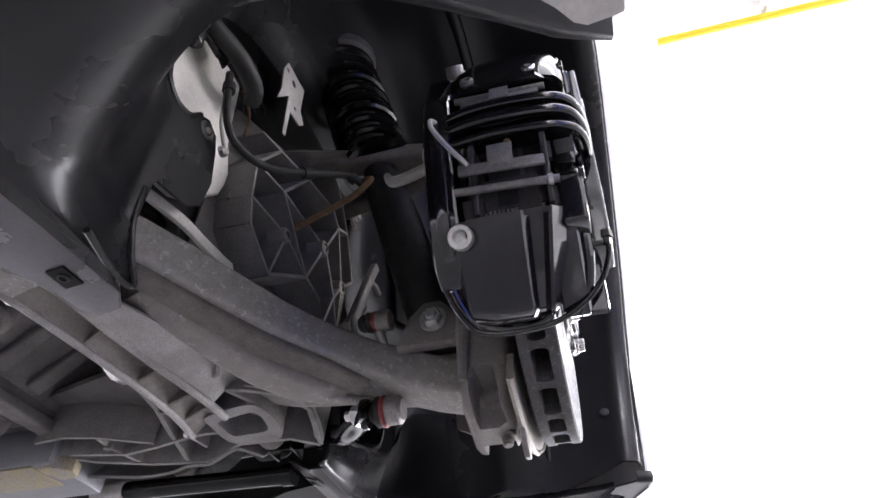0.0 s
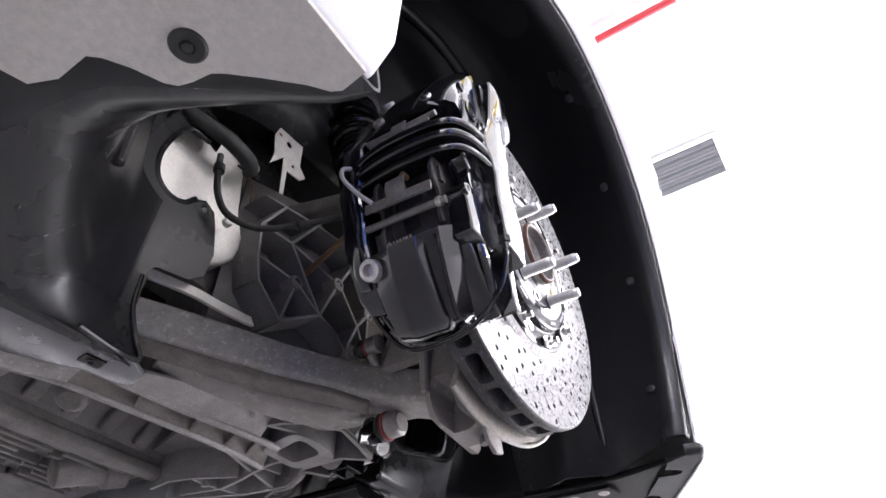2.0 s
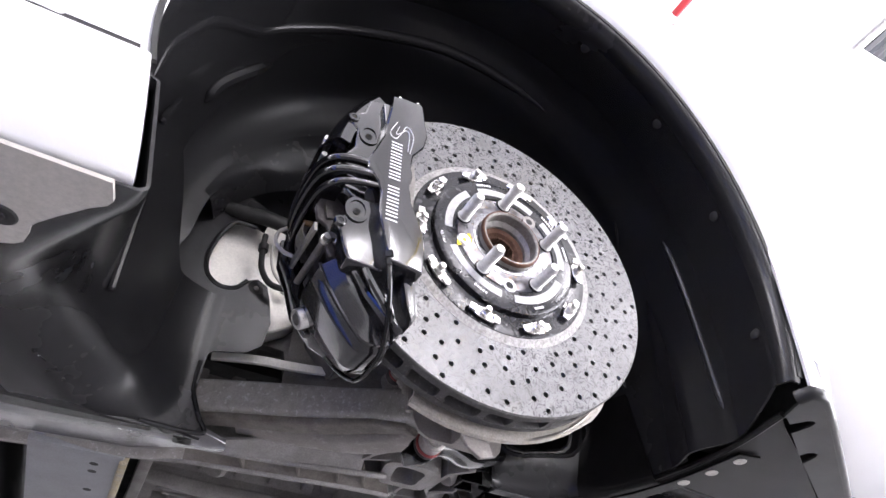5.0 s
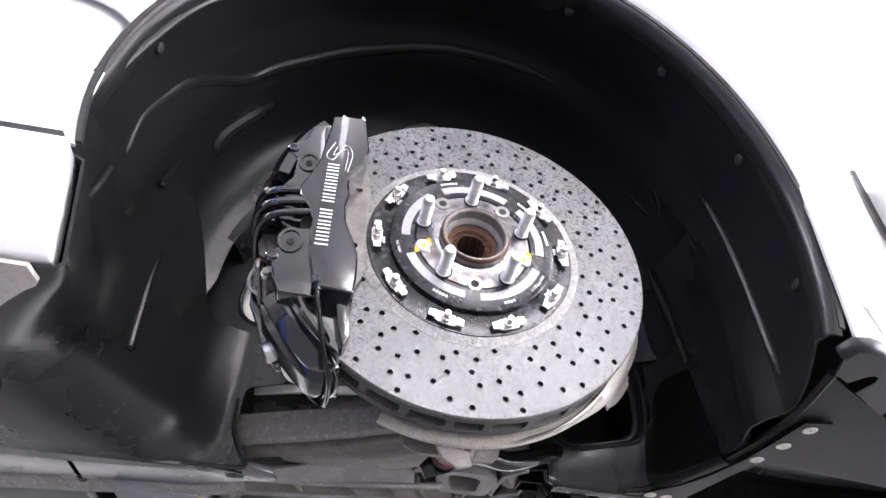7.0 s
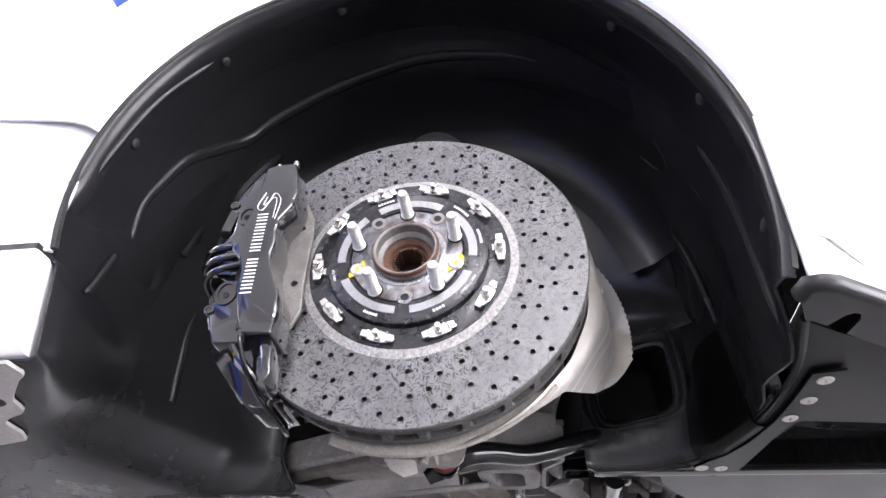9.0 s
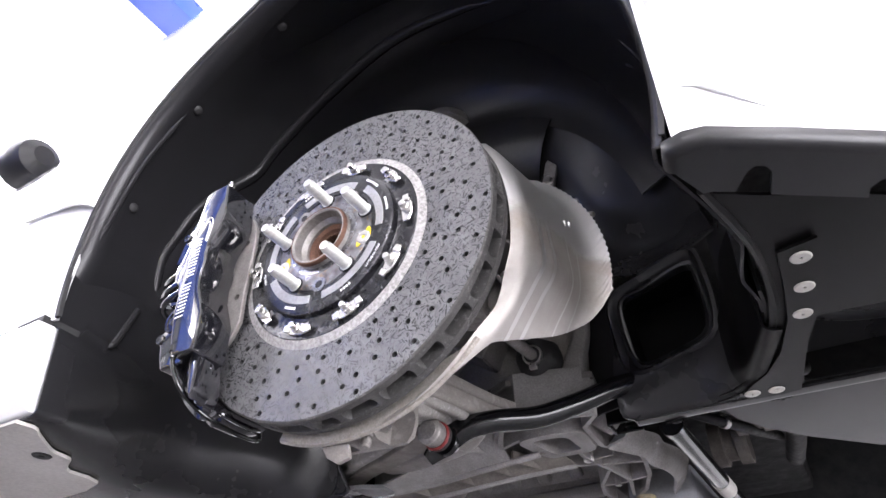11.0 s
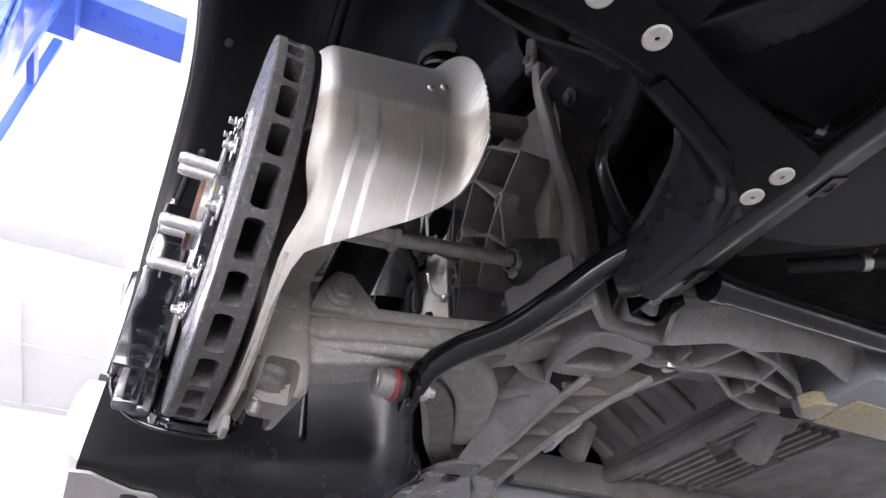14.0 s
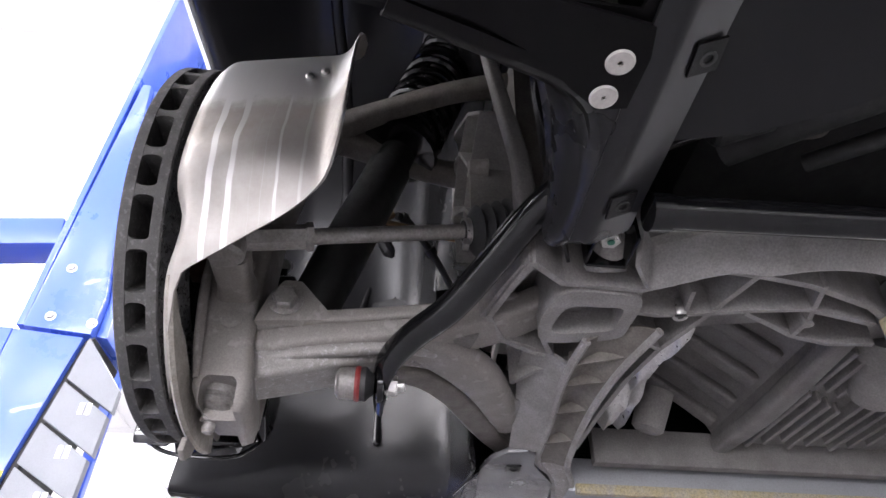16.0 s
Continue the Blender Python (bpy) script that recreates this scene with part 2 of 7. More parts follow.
def scoop_metal():
    """Bare aluminium sheet: brushed, dusty below, with pale wiped runs down it."""
    m = bpy.data.materials.new("dusty_bare_aluminium_sheet")
    m.use_nodes = True
    nt = m.node_tree
    b = nt.nodes["Principled BSDF"]
    co = nt.nodes.new("ShaderNodeTexCoord")
    sx = nt.nodes.new("ShaderNodeSeparateXYZ")
    nt.links.new(co.outputs["Object"], sx.inputs[0])
    nz = nt.nodes.new("ShaderNodeTexNoise")
    nz.inputs["Scale"].default_value, nz.inputs["Detail"].default_value, nz.inputs["Roughness"].default_value = 35, 8, 0.7
    nt.links.new(co.outputs["Object"], nz.inputs["Vector"])
    # dust band with an uneven edge, at a set height on the sheet
    add = nt.nodes.new("ShaderNodeMath")
    add.operation = "MULTIPLY_ADD"
    add.inputs[1].default_value = 0.05
    nt.links.new(nz.outputs["Fac"], add.inputs[0])
    nt.links.new(sx.outputs[2], add.inputs[2])
    band = nt.nodes.new("ShaderNodeMapRange")
    band.interpolation_type = "SMOOTHSTEP"
    band.inputs[1].default_value, band.inputs[2].default_value = 1.790, 1.768
    nt.links.new(add.outputs[0], band.inputs[0])
    thin = nt.nodes.new("ShaderNodeMapRange")
    thin.inputs[1].default_value, thin.inputs[2].default_value, thin.inputs[3].default_value, thin.inputs[4].default_value = 1.68, 1.765, 0.62, 1.0
    nt.links.new(sx.outputs[2], thin.inputs[0])
    laid = nt.nodes.new("ShaderNodeMath")
    laid.operation = "MULTIPLY"
    nt.links.new(band.outputs[0], laid.inputs[0])
    nt.links.new(thin.outputs[0], laid.inputs[1])
    # runs: stripes in y that waver with height
    wv = nt.nodes.new("ShaderNodeTexNoise")
    wv.inputs["Scale"].default_value, wv.inputs["Detail"].default_value = 18, 2
    nt.links.new(co.outputs["Object"], wv.inputs["Vector"])
    wy = nt.nodes.new("ShaderNodeMath")
    wy.operation = "MULTIPLY_ADD"
    wy.inputs[1].default_value = 0.007
    nt.links.new(wv.outputs["Fac"], wy.inputs[0])
    nt.links.new(sx.outputs[1], wy.inputs[2])
    st = nt.nodes.new("ShaderNodeTexNoise")
    st.noise_dimensions = "1D"
    st.inputs["Scale"].default_value, st.inputs["Detail"].default_value = 105, 1.5
    nt.links.new(wy.outputs[0], st.inputs["W"])
    run = nt.nodes.new("ShaderNodeMapRange")
    run.inputs[1].default_value, run.inputs[2].default_value = 0.60, 0.66
    nt.links.new(st.outputs["Fac"], run.inputs[0])
    inv = nt.nodes.new("ShaderNodeMath")
    inv.operation = "SUBTRACT"
    inv.inputs[0].default_value = 1.0
    nt.links.new(run.outputs[0], inv.inputs[1])
    dust = nt.nodes.new("ShaderNodeMath")
    dust.operation = "MULTIPLY"
    nt.links.new(laid.outputs[0], dust.inputs[0])
    nt.links.new(inv.outputs[0], dust.inputs[1])
    sc = nt.nodes.new("ShaderNodeMath")
    sc.operation = "MULTIPLY"
    nt.links.new(dust.outputs[0], sc.inputs[0])
    mr = nt.nodes.new("ShaderNodeMapRange")
    mr.inputs[1].default_value, mr.inputs[2].default_value, mr.inputs[3].default_value = 0.3, 0.65, 0.68
    nt.links.new(nz.outputs["Fac"], mr.inputs[0])
    nt.links.new(mr.outputs[0], sc.inputs[1])
    mix = nt.nodes.new("ShaderNodeMix")
    mix.data_type = "RGBA"
    mix.inputs[6].default_value, mix.inputs[7].default_value = (0.56, 0.555, 0.545, 1), (0.195, 0.165, 0.130, 1)
    nt.links.new(sc.outputs[0], mix.inputs[0])
    nt.links.new(mix.outputs[2], b.inputs["Base Color"])
    met = nt.nodes.new("ShaderNodeMapRange")
    met.inputs[3].default_value, met.inputs[4].default_value = 0.92, 0.22
    nt.links.new(sc.outputs[0], met.inputs[0])
    nt.links.new(met.outputs[0], b.inputs["Metallic"])
    br = nt.nodes.new("ShaderNodeMapping")
    br.inputs["Scale"].default_value = (60, 900, 30)
    nt.links.new(co.outputs["Object"], br.inputs[0])
    bn = nt.nodes.new("ShaderNodeTexNoise")
    bn.inputs["Scale"].default_value, bn.inputs["Detail"].default_value = 1.0, 3
    nt.links.new(br.outputs[0], bn.inputs["Vector"])
    ro = nt.nodes.new("ShaderNodeMapRange")
    ro.inputs[3].default_value, ro.inputs[4].default_value = 0.36, 0.58
    nt.links.new(bn.outputs["Fac"], ro.inputs[0])
    nt.links.new(ro.outputs[0], b.inputs["Roughness"])
    bp = nt.nodes.new("ShaderNodeBump")
    bp.inputs["Strength"].default_value, bp.inputs["Distance"].default_value = 0.12, 0.0006
    nt.links.new(nz.outputs["Fac"], bp.inputs["Height"])
    nt.links.new(bp.outputs[0], b.inputs["Normal"])
    return m


CARBON = carbon_disc()
CARBONEDGE = mat("dark_ceramic_edge", (0.066, 0.064, 0.062), 0.75, metal=0.1, var=0.5, scale=90, fine=700, bump=0.6, tint=(0.038, 0.036, 0.034), spots=(0.11, 0.108, 0.105))
SCOOP = scoop_metal()

# ---- building helpers ----


def thing(name, label, category, at=(0, 0, 0), group="", kind=""):
    ob = new(name)
    ob.empty_display_size = 0.02
    ob.location = at
    return tagged(ob, label, category, group, kind)


def part(name, bm, material, parent=None, label="", smooth=35):
    """Links a bmesh, given in world coordinates, as one mesh object under a thing or under a part."""
    bmesh.ops.recalc_face_normals(bm, faces=bm.faces)
    me = bpy.data.meshes.new(name)
    bm.to_mesh(me)
    bm.free()
    me.materials.append(material)
    if smooth:
        me.shade_smooth()
        me.set_sharp_from_angle(angle=radians(smooth))
    ob = new(name, me)
    if parent:
        ob.parent = parent
        up, base = parent, Vector((0, 0, 0))
        while up:
            base += up.location
            up = up.parent
        ob.location = -base
    if label:
        ob["label"] = label
    return ob


def join(*bms):
    out = bms[0]
    for b in bms[1:]:
        me = bpy.data.meshes.new("tmp")
        b.to_mesh(me)
        b.free()
        out.from_mesh(me)
        bpy.data.meshes.remove(me)
    return out


def moved(bm, m):
    bm.transform(m)
    return bm


def smooth_path(pts, steps=8, closed=False):
    """Catmull-Rom through the points."""
    p = [Vector(q) for q in pts]
    if closed:
        p = [p[-1], *p, p[0], p[1]]
    else:
        p = [2 * p[0] - p[1], *p, 2 * p[-1] - p[-2]]
    out = []
    for a, b, c, d in zip(p, p[1:], p[2:], p[3:]):
        for k in range(steps):
            t = k / steps
            out.append(0.5 * (2 * b + (c - a) * t + (2 * a - 5 * b + 4 * c - d) * t * t + (3 * b - a - 3 * c + d) * t**3))
    if not closed:
        out.append(p[-2])
    return out


def loft(rings, caps=True, closed=True):
    """Skins rings of equally many points."""
    bm = bmesh.new()
    vs = [[bm.verts.new(p) for p in r] for r in rings]
    n = len(vs[0])
    for a, b in zip(vs, vs[1:]):
        for i in range(n if closed else n - 1):
            j = (i + 1) % n
            bm.faces.new((a[i], a[j], b[j], b[i]))
    if caps and closed:
        bm.faces.new(vs[0][::-1])
        bm.faces.new(vs[-1])
    return bm


def tube(pts, r, n=12, steps=8, flat=None, raw=False, up=(0, 0, 1)):
    """A round bar along the points; r a number or one for each point; flat: for each point a (width, height) factor."""
    path = [Vector(p) for p in pts] if raw else smooth_path(pts, steps)
    m = len(path)

    def along(vals, k):
        f = k * (len(vals) - 1) / max(1, m - 1)
        i = min(int(f), len(vals) - 2)
        return vals[i] + (vals[i + 1] - vals[i]) * (f - i)

    rings, side = [], None
    for k, p in enumerate(path):
        d = (path[min(k + 1, m - 1)] - path[max(k - 1, 0)]).normalized()
        ref = Vector(up)
        if abs(d.dot(ref)) > 0.95 and side is None:
            ref = Vector((1, 0, 0)) if abs(d.x) < 0.9 else Vector((0, 1, 0))
        s = d.cross(ref) if side is None else side - d * side.dot(d)
        s.normalize()
        side = s
        u = s.cross(d)
        rk = along(r, k) if isinstance(r, (list, tuple)) else r
        fw = along([f[0] for f in flat], k) if flat else 1
        fh = along([f[1] for f in flat], k) if flat else 1
        rings.append([p + s * (rk * fw * math.cos(2 * math.pi * i / n)) + u * (rk * fh * math.sin(2 * math.pi * i / n)) for i in range(n)])
    return loft(rings)


def bar(path, w, h, round_=0.3, steps=8, up=(0, 0, 1), n=5):
    """A bar of rounded rectangular section along the points; w, h lists of half sizes."""
    pts = smooth_path(path, steps)
    m = len(pts)
    rings = []
    for k, p in enumerate(pts):
        f = k / (m - 1)

        def along(vals):
            q = f * (len(vals) - 1)
            i = min(int(q), len(vals) - 2)
            return vals[i] + (vals[i + 1] - vals[i]) * (q - i)

        ww, hh = along(w), along(h)
        d = (pts[min(k + 1, m - 1)] - pts[max(k - 1, 0)]).normalized()
        s = d.cross(Vector(up)).normalized()
        u = s.cross(d)
        rr = round_ * min(ww, hh)
        ring = []
        for cx, cy, a0 in ((1, 1, 0), (-1, 1, 90), (-1, -1, 180), (1, -1, 270)):
            for i in range(n):
                a = radians(a0 + 90 * i / (n - 1))
                ring.append(p + s * (cx * (ww - rr) + rr * math.cos(a)) + u * (cy * (hh - rr) + rr * math.sin(a)))
        rings.append(ring)
    return loft(rings)


def frame_along(p0, p1):
    d = (Vector(p1) - Vector(p0)).normalized()
    ref = Vector((0, 0, 1)) if abs(d.z) < 0.9 else Vector((1, 0, 0))
    s = d.cross(ref).normalized()
    return d, s, s.cross(d)


def turned(p0, p1, profile, n=24, turn=0.0):
    """A turned solid along p0-p1; profile of (distance from p0 in metres, radius)."""
    d, s, u = frame_along(p0, p1)
    p0 = Vector(p0)
    rings = []
    for h, r in profile:
        rings.append([p0 + d * h + (s * math.cos(turn + 2 * math.pi * i / n) + u * math.sin(turn + 2 * math.pi * i / n)) * max(r, 1e-5) for i in range(n)])
    return loft(rings)


def rod(p0, p1, r, n=16, r1=None):
    h = (Vector(p1) - Vector(p0)).length
    return turned(p0, p1, [(0, r), (h, r if r1 is None else r1)], n)


def bolt_bm(p, d, across, head, washer=True, shank=0.0, socket=False):
    """A hexagon (or socket) head standing at p and pointing along d, with its washer."""
    p, d = Vector(p), Vector(d).normalized()
    r = across / 2 / math.cos(math.pi / 6)
    if socket:
        bm = turned(p, p + d, [(0, r), (head * 0.9, r), (head, r * 0.92), (head, r * 0.55), (head * 0.4, r * 0.55)], 20)
    else:
        bm = turned(p, p + d, [(0, r), (head * 0.85, r), (head, r * 0.86)], 6)
    if washer:
        bm = join(bm, turned(p, p + d, [(-0.0005, r * 1.35), (head * 0.16, r * 1.35), (head * 0.2, r * 1.28)], 20))
    if shank:
        bm = join(bm, turned(p, p + d, [(0, r * 0.55), (head + shank, r * 0.55), (head + shank + 0.001, r * 0.45)], 12))
    return bm


def prism(poly, axis, a0, a1, bevel=0.0, seg=2):
    """The outline poly, drawn across the axis, thickened from a0 to a1, with rounded rims."""
    def at(p, a):
        return {"x": (a, *p), "y": (p[0], a, p[1]), "z": (*p, a)}[axis]

    bm = loft([[at(p, a0) for p in poly], [at(p, a1) for p in poly]])
    if bevel:
        bmesh.ops.recalc_face_normals(bm, faces=bm.faces)
        edges = [e for e in bm.edges if len(e.link_faces) == 2 and e.calc_face_angle(0) > 0.5]
        bmesh.ops.bevel(bm, geom=edges, offset=bevel, segments=seg, affect="EDGES", profile=0.6, clamp_overlap=True)
    return bm


def box(x0, x1, y0, y1, z0, z1, bevel=0.002, seg=2):
    return prism([(x0, y0), (x1, y0), (x1, y1), (x0, y1)], "z", z0, z1, bevel, seg)


def sheet(grid, thick):
    """A curved sheet of even thickness over a grid of points."""
    bm = bmesh.new()
    vs = [[bm.verts.new(p) for p in row] for row in grid]
    for a, b in zip(vs, vs[1:]):
        for i in range(len(a) - 1):
            bm.faces.new((a[i], a[i + 1], b[i + 1], b[i]))
    bmesh.ops.recalc_face_normals(bm, faces=bm.faces)
    bmesh.ops.solidify(bm, geom=bm.faces[:], thickness=thick)
    return bm


def shell(grid, thick):
    """A curved sheet whose thickness follows its own normals, row by row."""
    rows, cols = len(grid), len(grid[0])
    g = [[Vector(p) for p in row] for row in grid]
    back = []
    for i in range(rows):
        line = []
        for j in range(cols):
            du = g[min(i + 1, rows - 1)][j] - g[max(i - 1, 0)][j]
            dv = g[i][min(j + 1, cols - 1)] - g[i][max(j - 1, 0)]
            line.append(g[i][j] + du.cross(dv).normalized() * thick)
        back.append(line)
    bm = bmesh.new()
    front, rear = [[[bm.verts.new(p) for p in row] for row in side] for side in (g, back)]
    for i in range(rows - 1):
        for j in range(cols - 1):
            bm.faces.new((front[i][j], front[i + 1][j], front[i + 1][j + 1], front[i][j + 1]))
            bm.faces.new((rear[i][j], rear[i][j + 1], rear[i + 1][j + 1], rear[i + 1][j]))
    edge = [(i, 0) for i in range(rows)] + [(rows - 1, j) for j in range(1, cols)] + [(i, cols - 1) for i in range(rows - 2, -1, -1)] + [(0, j) for j in range(cols - 2, 0, -1)]
    for (i, j), (k, l) in zip(edge, edge[1:] + edge[:1]):
        bm.faces.new((front[i][j], rear[i][j], rear[k][l], front[k][l]))
    return bm


def plate(points, thick, holes=()):
    """A flat plate of any outline (list of Vectors in one plane), with holes, thickened along its normal."""
    bm = bmesh.new()
    for loop in (points, *holes):
        vs = [bm.verts.new(p) for p in loop]
        for i in range(len(vs)):
            bm.edges.new((vs[i], vs[(i + 1) % len(vs)]))
    bmesh.ops.triangle_fill(bm, use_beauty=True, use_dissolve=False, edges=bm.edges[:])
    bmesh.ops.recalc_face_normals(bm, faces=bm.faces)
    bmesh.ops.solidify(bm, geom=bm.faces[:], thickness=thick)
    return bm


def rib(points, z0, z1, t):
    """An upright wall along points of the plan, t thick."""
    p = [Vector((*q, 0)) for q in points]
    left, right = [], []
    for i, q in enumerate(p):
        a = (q - p[i - 1]).normalized() if i else (p[1] - q).normalized()
        b = (p[i + 1] - q).normalized() if i < len(p) - 1 else a
        n = Vector((-(a + b).y, (a + b).x, 0)).normalized()
        left.append(q + n * t / 2)
        right.append(q - n * t / 2)
    bm = bmesh.new()
    rings = []
    for l, r in zip(left, right):
        rings.append([bm.verts.new((l.x, l.y, z0)), bm.verts.new((r.x, r.y, z0)), bm.verts.new((r.x + (r.x - l.x) * 0.4, r.y + (r.y - l.y) * 0.4, z1)), bm.verts.new((l.x - (r.x - l.x) * 0.4, l.y - (r.y - l.y) * 0.4, z1))])
    for a, b in zip(rings, rings[1:]):
        for i in range(4):
            bm.faces.new((a[i], a[(i + 1) % 4], b[(i + 1) % 4], b[i]))
    bm.faces.new(rings[0][::-1])
    bm.faces.new(rings[-1])
    return bm


def circle_pts(c, r, n, axis="y", a0=0.0):
    out = []
    for i in range(n):
        a = a0 + 2 * math.pi * i / n
        u, v = r * math.cos(a), r * math.sin(a)
        out.append({"y": Vector((c[0] + u, c[1], c[2] + v)), "z": Vector((c[0] + u, c[1] + v, c[2])), "x": Vector((c[0], c[1] + u, c[2] + v))}[axis])
    return out


def polar(r, deg, y):
    """A point of the hub's own frame: radius, angle from straight ahead upwards, and depth inward."""
    return Vector((r * math.cos(radians(deg)), y, r * math.sin(radians(deg))))


def lathe(profile, n=64):
    """A ring or disc about the hub's axis; profile of (radius, depth)."""
    return loft([[polar(r, 360 * i / n, y) for r, y in profile] for i in range(n)] + [[polar(r, 0, y) for r, y in profile]], caps=False)


HUB_Z = 1.751
HUB = pose(0, 0, HUB_Z, 0.4, 0, 0.6)  # the wheel carrier's frame, hanging free


def carved(bm, cutter):
    """The first solid with the second one taken out of it."""
    obs = []
    for b in (bm, cutter):
        bmesh.ops.recalc_face_normals(b, faces=b.faces[:])
        me = bpy.data.meshes.new("carving")
        b.to_mesh(me)
        b.free()
        obs.append(new("carving", me))
    mod = obs[0].modifiers.new("carve", "BOOLEAN")
    mod.operation, mod.solver, mod.object = "DIFFERENCE", "EXACT", obs[1]
    deps = bpy.context.evaluated_depsgraph_get()
    out = bmesh.new()
    out.from_mesh(obs[0].evaluated_get(deps).to_mesh())
    for ob in obs:
        me = ob.data
        bpy.data.objects.remove(ob)
        bpy.data.meshes.remove(me)
    return out


# ---- brake disc and hub ----
R_DISC, Y_FACE, Y_BACK, R_IN = 0.1975, 0.0520, 0.0875, 0.119
DISC = HUB


def hub_part(name, bm, material, parent, label="", smooth=35):
    return part(name, moved(bm, HUB), material, parent, label, smooth)


def disc_part(name, bm, material, parent, label="", smooth=35):
    return part(name, moved(bm, DISC), material, parent, label, smooth)


def lathed(profile, n=72):
    bm = lathe(profile, n)
    bmesh.ops.remove_doubles(bm, verts=bm.verts, dist=1e-6)
    return bm


# one tenth of the drilling: angle and radius of each hole
DRILLED = ((0, 0.1456), (0, 0.1900), (1.0, 0.1730), (8.8, 0.1683), (9.8, 0.1415), (12.6, 0.1550), (14.8, 0.1320), (14.8, 0.1814), (21.4, 0.1504), (21.4, 0.1862), (23.3, 0.1367), (24.1, 0.1637), (30.9, 0.1590), (31.7, 0.1272), (31.7, 0.1774))


def disc_face(y, inward, holes=True):
    """One friction ring, with its cross-drilled holes cut through."""
    bm = bmesh.new()
    loops = [[polar(R_DISC - 0.0015, 360 * i / 144, y) for i in range(144)], [polar(R_IN, 360 * i / 96, y) for i in range(96)]]
    drilled = []
    if holes:
        for k in range(10):
            for da, r in DRILLED:
                c = polar(r, 250.0 + 36 * k + da, y)
                drilled.append([c + Vector((0.0030 * math.cos(2 * math.pi * i / 10), 0, 0.0030 * math.sin(2 * math.pi * i / 10))) for i in range(10)])
    rims = []
    for loop in (*loops, *drilled):
        vs = [bm.verts.new(p) for p in loop]
        es = [bm.edges.new((vs[i], vs[(i + 1) % len(vs)])) for i in range(len(vs))]
        rims.append(es)
    bmesh.ops.triangle_fill(bm, use_beauty=True, use_dissolve=False, edges=bm.edges[:])
    for es in rims[2:]:
        got = bmesh.ops.extrude_edge_only(bm, edges=es)
        bmesh.ops.translate(bm, verts=[v for v in got["geom"] if isinstance(v, bmesh.types.BMVert)], vec=(0, inward, 0))
    return bm


disc = thing("brake_disc", "large cross-drilled grey ceramic brake disc with black bell, on the hub", "brake disc", (0, 0.06, HUB_Z))
disc_part("outer_friction_ring", disc_face(Y_FACE, 0.0085), CARBON, disc, "mottled fibre ceramic face with drilled holes", smooth=0)
disc_part("inner_friction_ring", disc_face(Y_BACK, -0.0085, False), CARBON, disc, smooth=0)
T = 0.0095
disc_part("outer_rim", lathed([(R_DISC - 0.0015, Y_FACE + 0.0001), (R_DISC, Y_FACE + 0.0015), (R_DISC, Y_FACE + T), (R_DISC - 0.006, Y_FACE + T + 0.0008), (R_IN, Y_FACE + T), (R_IN, Y_FACE + 0.0001), (R_IN + 0.0005, Y_FACE + 0.006), (R_DISC - 0.006, Y_FACE + 0.006)], 144), CARBONEDGE, disc)
disc_part("inner_rim", lathed([(R_DISC - 0.0015, Y_BACK - 0.0001), (R_DISC, Y_BACK - 0.0015), (R_DISC, Y_BACK - T), (R_DISC - 0.006, Y_BACK - T - 0.0008), (R_IN, Y_BACK - T), (R_IN, Y_BACK - 0.0001), (R_IN + 0.0005, Y_BACK - 0.006), (R_DISC - 0.006, Y_BACK - 0.006)], 144), CARBONEDGE, disc)


def vane(a, half):
    """One wall between two cooling slots, flared where it meets the rings, with its hollow end."""
    y0, y1 = Y_FACE + T - 0.0004, Y_BACK - T + 0.0004
    prof = [(-half - 0.0035, y0), (-half - 0.0008, y0 + 0.0028), (-half, y0 + 0.006), (-half, y1 - 0.006), (-half - 0.0008, y1 - 0.0028), (-half - 0.0035, y1), (half + 0.0035, y1), (half + 0.0008, y1 - 0.0028), (half, y1 - 0.006), (half, y0 + 0.006), (half + 0.0008, y0 + 0.0028), (half + 0.0035, y0)]
    rings = []
    for r, k in ((0.135, 0.6), (0.195, 1.0), (R_DISC - 0.0006, 0.9)):
        rings.append([Matrix.Rotation(-radians(a), 3, "Y") @ Vector((r, y, s * k)) for s, y in prof])
    return loft(rings)


for k in range(10):
    for a in (-34.6, -47.1, -57.6):
        disc_part("vane", vane(a + 36 * k, 0.0042), CARBONEDGE, disc)
# near-black ring stands for the shade deep between the vanes
disc_part("core_shade_ring", lathed([(0.134, Y_FACE + T), (0.138, Y_FACE + T), (0.138, Y_BACK - T), (0.134, Y_BACK - T)]), DARK, disc)

# rough collar where the fibre shows, then the black bell
disc_part("woven_collar", lathed([(0.110, Y_FACE + 0.008), (0.110, Y_FACE - 0.0035), (0.1155, Y_FACE - 0.0030), (0.1200, Y_FACE - 0.0008), (0.1225, Y_FACE - 0.0003), (0.1225, Y_FACE + 0.008)], 96), mat("rough_woven_fibre", (0.40, 0.39, 0.38), 0.65, metal=0.3, var=0.8, scale=260, fine=300, bump=1.0, tint=(0.17, 0.165, 0.16)), disc, "rough woven fibre edge")
bell = hub_part("bell", lathed([(0.034, 0.040), (0.062, 0.0400), (0.064, 0.0375), (0.0865, 0.0375), (0.0895, 0.0390), (0.0905, 0.0465), (0.0945, 0.0480), (0.1125, 0.0480), (0.1135, 0.0490), (0.1135, 0.060), (0.034, 0.060)], 96), BELL, disc, "black anodised mounting bell with dusty marks")


